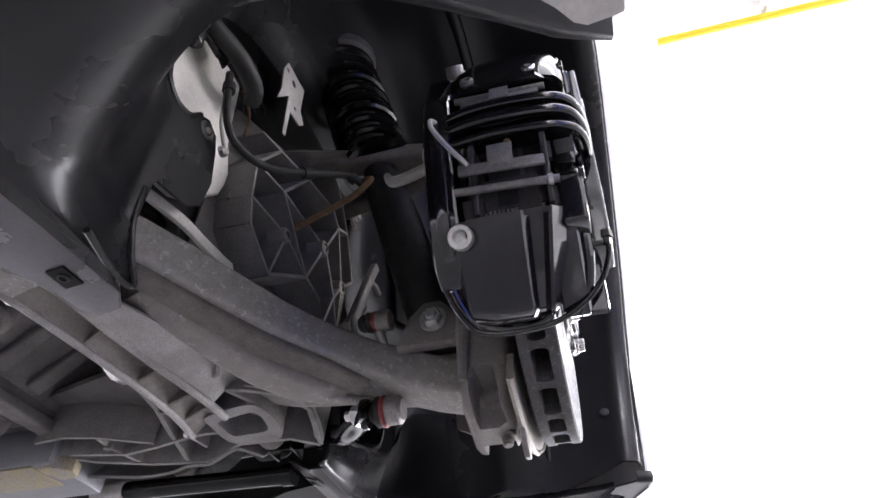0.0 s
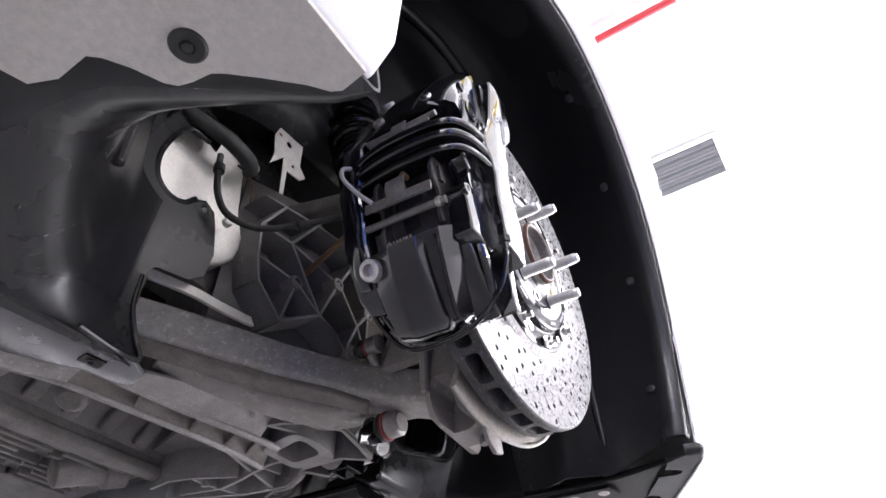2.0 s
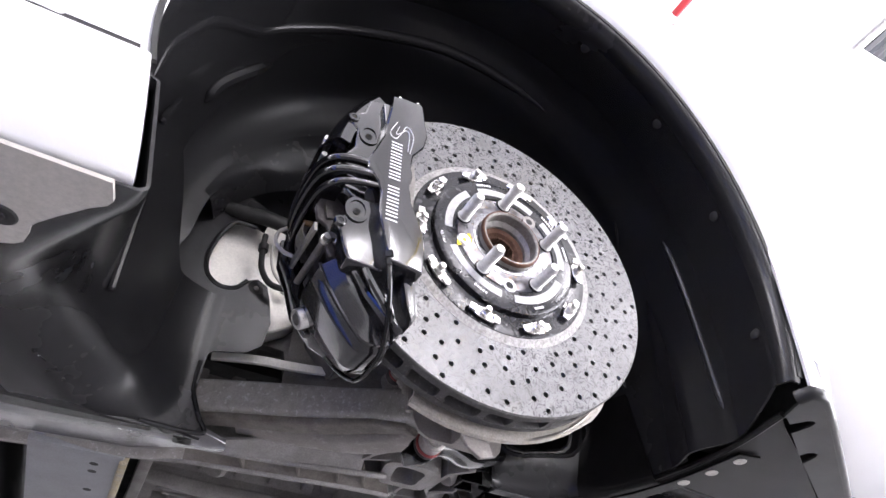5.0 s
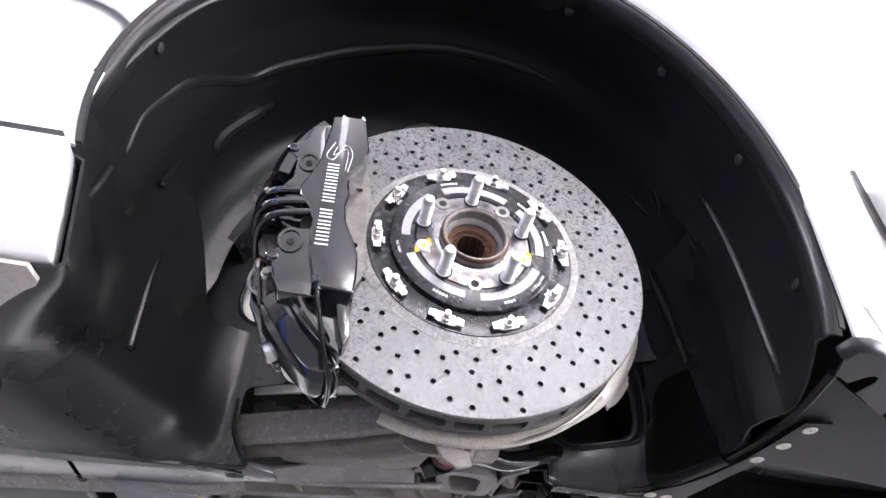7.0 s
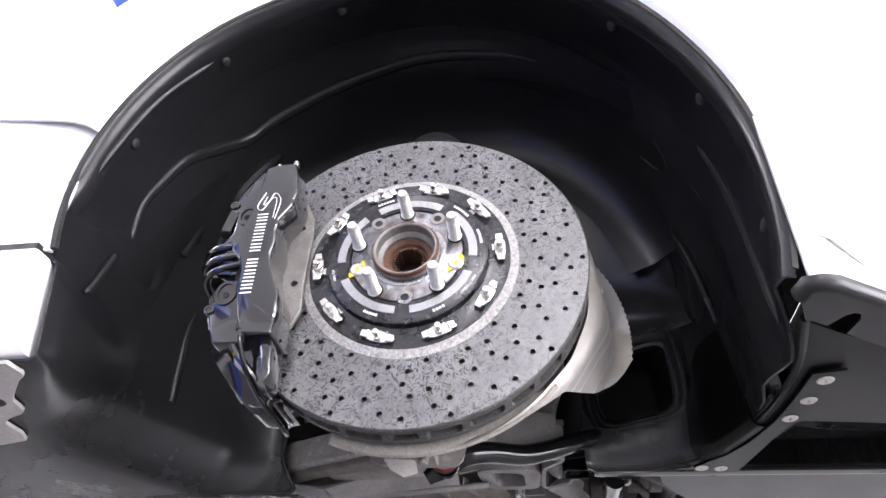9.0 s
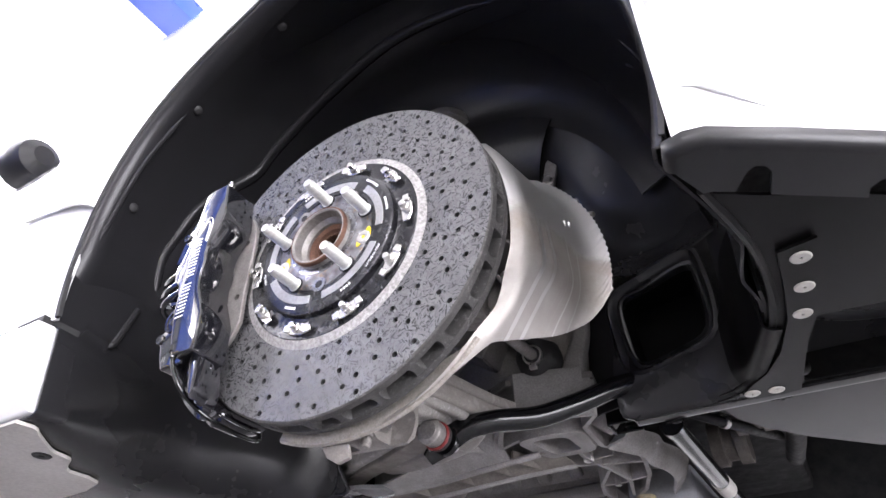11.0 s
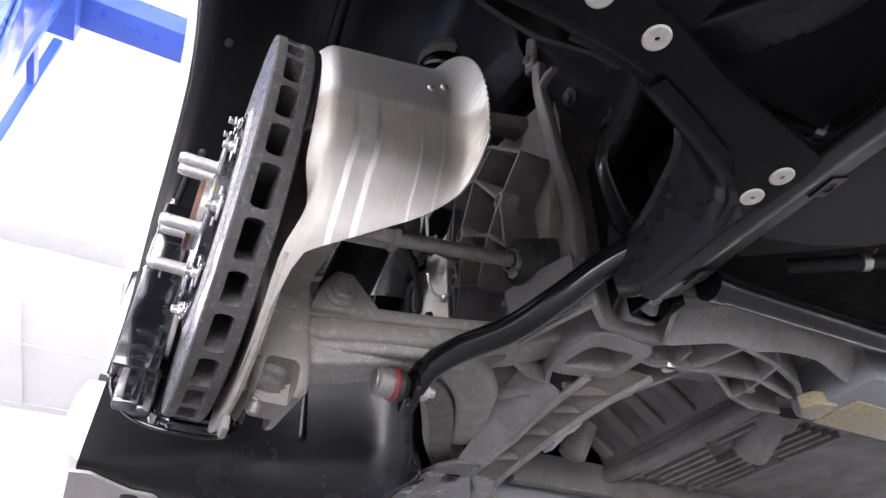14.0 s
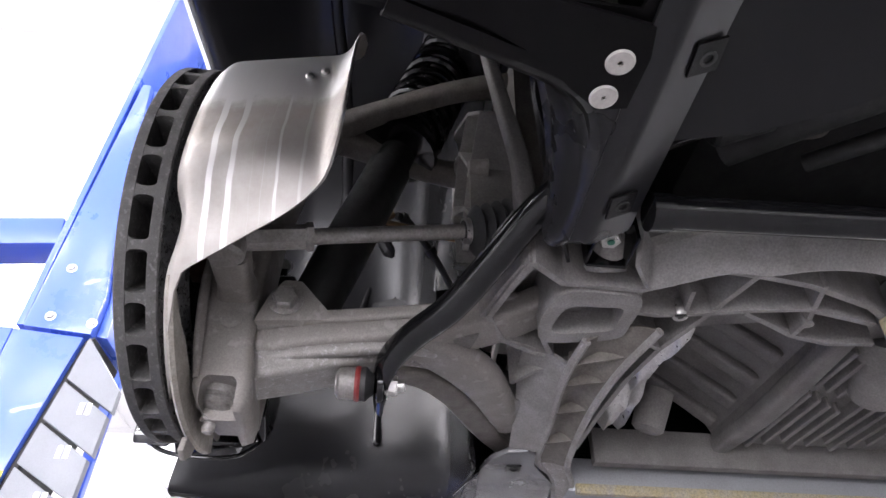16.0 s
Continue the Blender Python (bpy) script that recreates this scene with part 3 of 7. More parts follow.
def arc_pad(r0, r1, a0, a1, y, h, n=10):
    poly = [(r1 * math.cos(radians(a0 + (a1 - a0) * i / n)), r1 * math.sin(radians(a0 + (a1 - a0) * i / n))) for i in range(n + 1)]
    poly += [(r0 * math.cos(radians(a1 + (a0 - a1) * i / n)), r0 * math.sin(radians(a1 + (a0 - a1) * i / n))) for i in range(n + 1)]
    return prism(poly, "y", y, y - h, 0.0004, 1)


for a0, a1 in ((60, 120), (-6, 47), (-84, -22), (-155, -96), (133, 186)):
    hub_part("contact_pad", arc_pad(0.0685, 0.078, a0, a1, 0.0376, 0.0008, 18), WORNPAD, bell, "bare worn aluminium arc")


def ring_text(text, a0, r, size, y):
    """Raised letters that run round the bell."""
    curve = bpy.data.curves.new("letters", "FONT")
    curve.body, curve.size, curve.extrude, curve.resolution_u = text, size, 0.00015, 2
    ob = new("letters", curve)
    me = ob.to_mesh()
    bm = bmesh.new()
    bm.from_mesh(me)
    ob.to_mesh_clear()
    bpy.data.objects.remove(ob)
    for v in bm.verts:
        a = radians(a0) - v.co.x / r
        rr = r + v.co.y
        v.co = Vector((rr * math.cos(a), y - v.co.z, rr * math.sin(a)))
    return bm


hub_part("cast_letters", ring_text("MIN WEIGHT", -24, 0.0815, 0.0045, 0.0370), LETTER, bell, "small pale cast letters reading MIN WEIGHT", smooth=0)
hub_part("cast_letters", ring_text("MIN TH", 203, 0.0815, 0.0045, 0.0370), LETTER, bell, "small pale cast letters reading MIN TH", smooth=0)
for a0, count in ((52, 7), (20, 6), (-58, 4), (-108, 5), (118, 6)):
    bars = [arc_pad(0.0815, 0.0845, a0 - i * 2.4 - 1.6, a0 - i * 2.4, 0.0371, 0.0003, 1) for i in range(count)]
    tagged(hub_part("marking_bars", join(*bars), LETTER, bell, "small pale unreadable marking"), kind="stuff")

# ten fixings round the bell: a bolt in a bent clip
for k in range(10):
    a = 4 + 36 * k
    m = HUB @ Matrix.Rotation(-radians(a), 4, "Y") @ Matrix.Translation((0, 0.0045, 0))
    r = 0.1025
    clip = bmesh.new()
    poly = [(-0.0045, -0.013), (0.0045, -0.013), (0.0065, -0.006), (0.0065, 0.006), (0.0045, 0.013), (-0.0045, 0.013), (-0.0065, 0.006), (-0.0065, -0.006)]
    base = prism([(r + p[0], p[1]) for p in poly], "y", 0.0425, 0.0395, 0.0008, 1)
    wing1 = prism([(r - 0.005, 0.010), (r + 0.005, 0.010), (r + 0.004, 0.0185), (r - 0.004, 0.0185)], "y", 0.0400, 0.0375, 0.0008, 1)
    wing2 = prism([(r - 0.005, -0.010), (r + 0.005, -0.010), (r + 0.004, -0.0185), (r - 0.004, -0.0185)], "y", 0.0400, 0.0375, 0.0008, 1)
    clip.free()
    c = part("fixing_clip", moved(join(base, wing1, wing2), m), NICKEL, disc, "bent bright steel clip")
    part("fixing_bolt", moved(join(turned((r, 0.040, 0), (r, 0, 0), [(0, 0.0056), (0.004, 0.0054), (0.0045, 0.0036), (0.0105, 0.0036), (0.0112, 0.003)], 12), turned((r, 0.0398, 0), (r, 0, 0), [(0, 0.0052), (0.0045, 0.0052), (0.0052, 0.0045)], 6)), m), NICKEL if k % 3 else STEEL, c)
    part("fixing_hole", moved(turned((r - 0.0085, 0.0436, 0.004), (r - 0.0085, 0, 0.004), [(0, 0.0042), (0.0004, 0.0042), (0.0004, 0.0032), (0.0002, 0.0032)], 14), m), STEEL, c, "rim of a drilled hole")

hub = thing("wheel_hub", "steel wheel hub with five threaded studs and rusty splined bore", "wheel hub", (0, 0.05, HUB_Z))
flange = hub_part("flange", lathed([(0.036, 0.0372), (0.046, 0.0362), (0.0485, 0.0375), (0.0615, 0.0380), (0.0625, 0.0395), (0.0625, 0.044), (0.036, 0.044)], 80), STAINED, hub, "stained machined flange")
hub_part("spigot", lathed([(0.0372, 0.046), (0.0372, 0.0275), (0.0362, 0.0258), (0.0338, 0.0254), (0.0325, 0.027), (0.0320, 0.038), (0.028, 0.043), (0.028, 0.050), (0.0372, 0.050)], 64), OLDSTEEL, hub, "dull steel centring collar with brown edge")
hub_part("collar_edge", lathed([(0.0374, 0.044), (0.0374, 0.0352), (0.0400, 0.0350), (0.0440, 0.0356), (0.0455, 0.040), (0.0455, 0.044)], 64), MACHINED, hub, "bright chamfer at the foot of the collar")
hub_part("collar_rust", lathed([(0.0374, 0.0300), (0.0374, 0.0275), (0.0363, 0.0256), (0.0352, 0.0253), (0.0352, 0.0260), (0.0366, 0.0290)], 64), RUST, hub, "thin brown edge of the collar")
hub_part("bore", lathed([(0.0300, 0.046), (0.0225, 0.048), (0.0205, 0.052), (0.0185, 0.053), (0.0185, 0.085), (0.0300, 0.085)], 48), RUST, hub, "rusty bearing bore")
teeth = []
for i in range(30):
    a = 12 * i
    teeth.append(moved(box(0.0158, 0.0190, 0.050, 0.082, -0.0009, 0.0009, 0), Matrix.Rotation(-radians(a), 4, "Y")))
tagged(hub_part("spline", join(*teeth), RUST, hub, "rusty drive spline"), kind="stuff")
hub_part("bore_end", lathed([(0.0005, 0.080), (0.020, 0.080), (0.020, 0.084), (0.0005, 0.084)], 32), DARK, hub)


def stud_bm():
    prof = [(0, 0.0078), (0.004, 0.0078), (0.0045, 0.0066)]
    y = 0.006
    while y < 0.0345:
        prof += [(y, 0.0066), (y + 0.0004, 0.0061), (y + 0.0010, 0.0061), (y + 0.0014, 0.0066)]
        y += 0.0015
    prof += [(0.0355, 0.0064), (0.0368, 0.0055), (0.0380, 0.0054), (0.0396, 0.0050), (0.0400, 0.0035)]
    return turned((0, 0.040, 0), (0, 0, 0), prof, 20)


for k in range(5):
    a = 93 - 72 * k
    hub_part("stud", moved(stud_bm(), Matrix.Translation(polar(0.05715, a, 0))), STUDSTEEL, hub, "threaded zinc-grey wheel stud")
    hub_part("stud_seat", moved(lathed([(0.0070, 0.0385), (0.0072, 0.0365), (0.0092, 0.0365), (0.0094, 0.0385)], 20), Matrix.Translation(polar(0.05715, a, 0))), BELL, hub)
# near-black discs stand for the shade inside the threaded holes
for k, a in enumerate((56, 128)):
    hub_part("threaded_hole", moved(lathed([(0.0045, 0.0368), (0.0085, 0.0368), (0.0088, 0.039), (0.0060, 0.042), (0.0045, 0.046)], 24), Matrix.Translation(polar(0.0580, a, 0))), OLDSTEEL, hub, "countersunk hole with brown stain")
    hub_part("hole_shade", moved(lathed([(0.0003, 0.0372), (0.0072, 0.0372), (0.0072, 0.040), (0.0003, 0.040)], 20), Matrix.Translation(polar(0.0580, a, 0))), DARK, hub)
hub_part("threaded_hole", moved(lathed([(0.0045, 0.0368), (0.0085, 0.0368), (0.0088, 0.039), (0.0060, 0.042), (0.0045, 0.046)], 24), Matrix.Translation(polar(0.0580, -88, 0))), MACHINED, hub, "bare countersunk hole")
hub_part("hole_shade", moved(lathed([(0.0003, 0.0372), (0.0072, 0.0372), (0.0072, 0.040), (0.0003, 0.040)], 20), Matrix.Translation(polar(0.0580, -88, 0))), DARK, hub)
for a in (-17, 199):
    screw = hub_part("retaining_screw", moved(lathed([(0.0028, 0.0362), (0.0068, 0.0358), (0.0085, 0.0372), (0.0085, 0.040), (0.0020, 0.040), (0.0020, 0.0374)], 24), Matrix.Translation(polar(0.0570, a, 0))), STEEL, hub, "countersunk screw")
    ang = math.radians(a)
    c = polar(0.0570, a, 0)
    blot = [(c.x + rr * math.cos(t), c.z + rr * math.sin(t)) for t, rr in ((0, 0.0089), (0.5, 0.0105), (0.8, 0.0125), (1.05, 0.0135), (1.2, 0.0120), (1.3, 0.0070), (2.4, 0.0068), (3.3, 0.0070), (3.7, 0.0100), (4.0, 0.0125), (4.15, 0.0125), (4.3, 0.0098), (4.5, 0.0070), (5.6, 0.0068))]
    hub_part("paint_dab", prism(blot, "y", 0.0376, 0.0368), YELLOW, screw, "dab of yellow marking paint")

# ---- caliper ----
cal = thing("brake_caliper", "gloss black multi-piston brake caliper with white lettering bars, over the disc", "brake caliper", (-0.18, 0.06, HUB_Z - 0.02))
FACE = [(-0.169, 0.108), (-0.155, 0.112), (-0.133, 0.113), (-0.124, 0.064), (-0.127, 0.045), (-0.138, 0.026), (-0.139, 0.009), (-0.136, -0.004), (-0.138, -0.020), (-0.135, -0.039), (-0.125, -0.061), (-0.119, -0.075), (-0.117, -0.096), (-0.117, -0.121), (-0.150, -0.119), (-0.156, -0.102), (-0.166, -0.064), (-0.167, -0.042), (-0.172, -0.027), (-0.183, -0.016), (-0.185, -0.003), (-0.178, 0.018), (-0.172, 0.040), (-0.171, 0.063), (-0.169, 0.087)]


outer_half = hub_part("outer_half", prism(FACE, "y", -0.005, 0.040, 0.0035, 3), GLOSS, cal, "flat-faced gloss black outer body")
SHOULDER = [(-0.165, 0.112), (-0.190, 0.105), (-0.194, 0.080), (-0.203, 0.073), (-0.209, 0.064), (-0.205, 0.056), (-0.197, 0.050), (-0.197, 0.022), (-0.204, 0.010), (-0.206, -0.006), (-0.206, -0.030), (-0.198, -0.038), (-0.189, -0.045), (-0.185, -0.056), (-0.188, -0.067), (-0.198, -0.073), (-0.202, -0.082), (-0.195, -0.091), (-0.191, -0.104), (-0.184, -0.121), (-0.150, -0.121), (-0.138, -0.06), (-0.138, 0.06)]
shoulder = hub_part("outer_shoulder", prism(SHOULDER, "y", 0.010, 0.031, 0.0035, 3), GLOSS, cal, "stepped gloss black shoulder")
# raised pads round the two lug holes, their pins, and the ears
for x, z, r in ((-0.184, 0.046, 0.011), (-0.183, -0.061, 0.012)):
    oval = [(x + r * math.cos(radians(20 * k)), z + (r * 1.25) * math.sin(radians(20 * k))) for k in range(18)]
    inner_oval = [(x + r * 0.72 * math.cos(radians(20 * k)), z + (r * 0.97) * math.sin(radians(20 * k))) for k in range(18)]
    rim = loft([[(a, 0.011, b) for a, b in oval], [(a, 0.0085, b) for a, b in oval], [(a, 0.0085, b) for a, b in inner_oval], [(a, 0.0098, b) for a, b in inner_oval]])
    boss = hub_part("lug_rim", rim, GLOSS, cal)
    hub_part("pin_hole", turned((x, 0.0100, z - 0.002), (x, 0, z - 0.002), [(0, 0.0036), (0.0012, 0.0036), (0.0016, 0.0030), (0.0016, 0.0018), (0.0008, 0.0016)], 14), DARK, boss)
for x, z in ((-0.2035, 0.064), (-0.1965, -0.081)):
    ear = hub_part("ear", turned((x, 0.012, z), (x, 0, z), [(0, 0.0060), (0.0035, 0.0058), (0.0042, 0.0048), (0.0042, 0.0030), (0.0030, 0.0026)], 18), GLOSS, cal)
    hub_part("ear_hole", turned((x, 0.0085, z), (x, 0, z), [(0, 0.0025), (0.0004, 0.0025), (0.0005, 0.001)], 12), DARK, ear)
# no opening is cut here; a near-black block stands for its shade
hub_part("relief_hole", prism([(-0.176, -0.028), (-0.165, -0.028), (-0.163, -0.036), (-0.166, -0.044), (-0.177, -0.044), (-0.179, -0.036)], "y", 0.0092, 0.014, 0.001, 1), DARK, cal, "through hole drawn as a near-black block")
hub_part("face_step", prism([(-0.176, 0.100), (-0.168, 0.050), (-0.166, 0.020), (-0.176, 0.000), (-0.176, -0.018), (-0.162, -0.030), (-0.160, -0.060), (-0.150, -0.108), (-0.140, -0.10), (-0.140, 0.10)], "y", 0.003, 0.016, 0.003, 2), GLOSS, cal)


def sector(pairs):
    return [(r * math.cos(radians(a)), r * math.sin(radians(a))) for a, r in pairs]


hub_part("inner_half", prism(sector(((150, 0.185), (152, 0.214), (160, 0.222), (168, 0.220), (176, 0.226), (184, 0.222), (192, 0.226), (199, 0.222), (206, 0.226), (214, 0.224), (219, 0.222), (224, 0.212), (226, 0.180), (214, 0.160), (200, 0.150), (180, 0.146), (160, 0.152))), "y", 0.114, 0.140, 0.005, 3), GLOSS, cal)
hub_part("inner_step", prism(sector(((188, 0.19), (188, 0.230), (196, 0.233), (203, 0.229), (211, 0.232), (217, 0.228), (220, 0.20))), "y", 0.120, 0.132, 0.004, 2), GLOSS, cal)


def bridge(a0, a1, prof, n=8, lift=0.0):
    """Part of the caliper that spans the disc's rim; prof of (depth, radius) all round its section."""
    rings = []
    for i in range(n + 1):
        a = a0 + (a1 - a0) * i / n
        k = math.sin(math.pi * i / n) * lift
        rings.append([polar(r + k, a, y) for y, r in prof])
    return loft(rings)


SPAN = [(0.012, 0.203), (0.011, 0.214), (0.018, 0.222), (0.036, 0.2265), (0.088, 0.2265), (0.108, 0.223), (0.122, 0.214), (0.124, 0.203)]
hub_part("top_bridge", bridge(147, 172.5, SPAN, 10, 0.0010), GLOSS, cal)
hub_part("bridge_lip", bridge(172.2, 173.6, [(0.022, 0.204), (0.020, 0.218), (0.034, 0.2285), (0.092, 0.2285), (0.112, 0.222), (0.116, 0.204)], 2), GLOSS, cal)
hub_part("rib_web", bridge(180.5, 190.5, [(0.014, 0.203), (0.012, 0.212), (0.030, 0.2195), (0.10, 0.2195), (0.124, 0.212), (0.126, 0.203)], 6), GLOSS, cal)
for a, lift in ((181.6, 0.0), (186.0, 0.0006), (190.2, -0.0012)):
    hub_part("bridge_rib", tube([polar(0.170, a, 0.000), polar(0.190, a, 0.001), polar(0.206, a, 0.005), polar(0.2175 + lift, a, 0.014), polar(0.2240 + lift, a, 0.032), polar(0.2265 + lift, a, 0.070), polar(0.2240 + lift, a, 0.102), polar(0.2170, a, 0.122), polar(0.205, a, 0.134)], 0.0047 if a < 190 else 0.0036, 14, 8, up=tuple(polar(1, a + 90, 0))), GLOSS, cal)

# hood at the lower end: flat facets, a hollow along the outer side, a rounded nose with a rim
hood = []
NH = 22
for i in range(NH + 1):
    f = i / NH
    a = 209.8 + 24.4 * f
    yl, ya, yb, yc, yd = 0.130 - 0.014 * f**2, 0.091 + 0.008 * f, 0.0615 + 0.005 * f, 0.039 + 0.013 * f, 0.026 + 0.024 * f**1.6
    top = 0.2300 - 0.004 * f - 0.022 * max(0.0, (f - 0.72) / 0.28) ** 2.4
    rise = max(0.0, min(1.0, f / 0.10))
    lo = 0.2008
    ring = [(yl + 0.003, lo), (yl, top - 0.020), ((yl + ya) / 2 + 0.006, top - 0.0065), (ya + 0.001, top), (ya - 0.001, top + 0.0004), (yb + 0.001, top + 0.0004), (yb - 0.001, top - 0.001), (yb - 0.005, top - 0.0075 * rise), (yc + 0.006, top - 0.0085 * rise), (yc + 0.0015, top - 0.0015), (yc - 0.0015, top - 0.0015), (yd + 0.002, top - 0.014), (yd - 0.001, lo), (0.05, lo), (0.10, lo)]
    hood.append([polar(max(r, lo + (0.0004 if k not in (0, 12, 13, 14) else 0)), a, y) for k, (y, r) in enumerate(ring)])
hood_ob = hub_part("lower_hood", loft(hood), HOODPAINT, cal, "faceted gloss black lower end, faintly dusty", smooth=26)
rim_path = [polar(0.2135, 212, 0.131), polar(0.2120, 220, 0.130), polar(0.2085, 228, 0.124), polar(0.2065, 232.5, 0.112), polar(0.2075, 234.6, 0.090), polar(0.2070, 234.3, 0.064), polar(0.2065, 231.5, 0.050), polar(0.2065, 226, 0.041), polar(0.2085, 218, 0.031), polar(0.2110, 211, 0.026)]
hub_part("hood_rim", tube(rim_path, 0.0024, 8, 8), GLOSS, hood_ob)
tagged(hub_part("marking_bars", join(*[bridge(209.3 - 0.2, 210.7, [(y, 0.2290), (y, 0.2296), (y + 0.0022, 0.2296), (y + 0.0022, 0.2290)], 2) for y in (0.064, 0.0675, 0.071, 0.0745, 0.078, 0.0815, 0.085, 0.0885)]), GLOSS, hood_ob, "raised unreadable marking"), kind="stuff")
hub_part("hood_cheek", prism([(-0.188, -0.093), (-0.150, -0.106), (-0.126, -0.112), (-0.121, -0.130), (-0.117, -0.158), (-0.121, -0.170), (-0.136, -0.160), (-0.158, -0.141), (-0.177, -0.117)], "y", 0.020, 0.044, 0.005, 3), GLOSS, cal)
hub_part("cheek_ridge", tube([(-0.168, 0.016, -0.112), (-0.156, 0.016, -0.132), (-0.138, 0.020, -0.152), (-0.122, 0.030, -0.168)], [0.004, 0.005, 0.0045, 0.002], 10, 6), GLOSS, cal)
hub_part("cheek_wall", prism([(-0.136, -0.104), (-0.122, -0.104), (-0.114, -0.158), (-0.119, -0.168), (-0.126, -0.150)], "y", 0.006, 0.030, 0.003, 2), GLOSS, cal)

# pads, pins and the spring plate in the window
for y0, y1, f0, f1 in ((0.0345, 0.0395, 0.0395, 0.0555), (0.0960, 0.1010, 0.0915, 0.0960)):
    outline = sector(((176, 0.150), (176, 0.212), (190, 0.216), (193, 0.222), (197, 0.222), (199, 0.214), (203, 0.214), (205, 0.220), (208.5, 0.220), (209, 0.150)))
    pad = hub_part("brake_pad", prism(outline, "y", y0, y1, 0.001, 1), PADMAT, cal, "worn dark brake pad backing")
    hub_part("friction_block", prism(sector(((178, 0.150), (178, 0.205), (207, 0.205), (207, 0.150))), "y", f0, f1, 0.001, 1), PADMAT, pad, "dark friction block")
    for a in (195, 206.5):
        hub_part("backing_tab", bridge(a - 2.2, a + 2.2, [(y0 - 0.003, 0.2065), (y0 - 0.003, 0.2135), (y1 + 0.009 * (y0 > 0.06), 0.2135), (y1 + 0.009 * (y0 > 0.06), 0.2065)], 2), PADMAT, pad)
shim = [hub_part("pad_shim", bridge(a0, a1, [(y0, 0.2035), (y0, 0.2075), (y1, 0.2075), (y1, 0.2035)], 3), PADMAT, cal, "dull shim between the pads") for a0, a1, y0, y1 in ((199.5, 208.8, 0.0815, 0.095), (199.5, 208.8, 0.046, 0.0635), (199.5, 201.8, 0.0635, 0.0815), (206.4, 208.8, 0.0635, 0.0815))]
hub_part("pad_pin", rod(polar(0.2185, 203.4, 0.028), polar(0.2185, 202.4, 0.117), 0.0036, 14), OLDSTEEL, cal, "dull steel pad pin")
hub_part("pin_head", turned(polar(0.2185, 203.4, 0.033), polar(0.2185, 203.35, 0.040), [(0, 0.0052), (0.004, 0.0052), (0.005, 0.004)], 14), STEEL, cal, "bright pin end")
hub_part("pad_pin", rod(polar(0.2215, 176.2, 0.028), polar(0.2215, 175.4, 0.110), 0.0030, 14), OLDSTEEL, cal, "dull steel pad pin")
sp = loft([[polar(r, a + 0.95 * (0.073 - y) / 0.036 * 0.5, y) for r, a in ((0.2215, 197.4), (0.2240, 197.2), (0.2255, 199.6), (0.2230, 199.8))] for y in (0.1095, 0.104, 0.073, 0.043, 0.0375)])
stem = bridge(193.2, 198.0, [(0.0625, 0.2235), (0.0625, 0.2250), (0.0835, 0.2250), (0.0835, 0.2235)], 6, 0.0022)
curl_end = loft([[polar(0.2235 - 0.0032 + 0.0032 * math.cos(radians(q)), 193.2 - 0.85 * math.sin(radians(q)), y) for q in range(0, 181, 30)] for y in (0.0625, 0.0835)], caps=False, closed=False)
bmesh.ops.solidify(curl_end, geom=curl_end.faces[:], thickness=0.0014)
hub_part("spring_plate", join(sp, stem, curl_end), OLDSTEEL, cal, "grey steel anti-rattle plate")
hub_part("upper_clip", bridge(175.2, 179.2, [(0.0600, 0.2255), (0.0600, 0.2270), (0.0770, 0.2270), (0.0770, 0.2255)], 3), OLDSTEEL, cal, "grey steel clip")
hub_part("upper_bar", bridge(177.6, 179.0, [(0.034, 0.2230), (0.034, 0.2248), (0.104, 0.2248), (0.104, 0.2230)], 2), OLDSTEEL, cal, "grey steel strip")
# near-black strip puts shade behind the caliper's open window
hub_part("window_shade_wall", bridge(173, 210, [(0.060, 0.2004), (0.060, 0.2012), (0.087, 0.2012), (0.087, 0.2004)], 10), DARK, cal)
hub_part("spacer_screw", turned(polar(0.215, 192.6, 0.066), polar(0.235, 192.6, 0.066), [(0, 0.0032), (0.008, 0.0032), (0.0085, 0.0022)], 10), COPPER, cal, "small brass pin")
for y, a in ((0.098, 168.5), (0.040, 168.0)):
    hub_part("bridge_bolt", turned(polar(0.222, a, y), polar(0.25, a, y), [(0, 0.0068), (0.006, 0.0066), (0.007, 0.0055), (0.007, 0.0034), (0.004, 0.0034)], 18), OLDSTEEL if y > 0.06 else NICKEL, cal, "steel bridge bolt")
# the outer pad's grey backing shows beside the body
backing = carved(prism([(-0.142, 0.096), (-0.128, 0.086), (-0.118, 0.066), (-0.1145, 0.040), (-0.1145, 0.010), (-0.1140, -0.030), (-0.1110, -0.066), (-0.118, -0.084), (-0.128, -0.096), (-0.150, -0.090), (-0.160, 0.0), (-0.155, 0.085)], "y", 0.0402, 0.0462, 0.001, 1), join(*[turned((x, 0.036, z), (x, 0.060, z), [(0, r), (0.020, r)], 16) for x, z, r in ((-0.1285, 0.048, 0.0036), (-0.1245, -0.031, 0.0040))]))
hub_part("pad_backing", backing, PADPLATE, cal, "grey-brown steel pad backing")
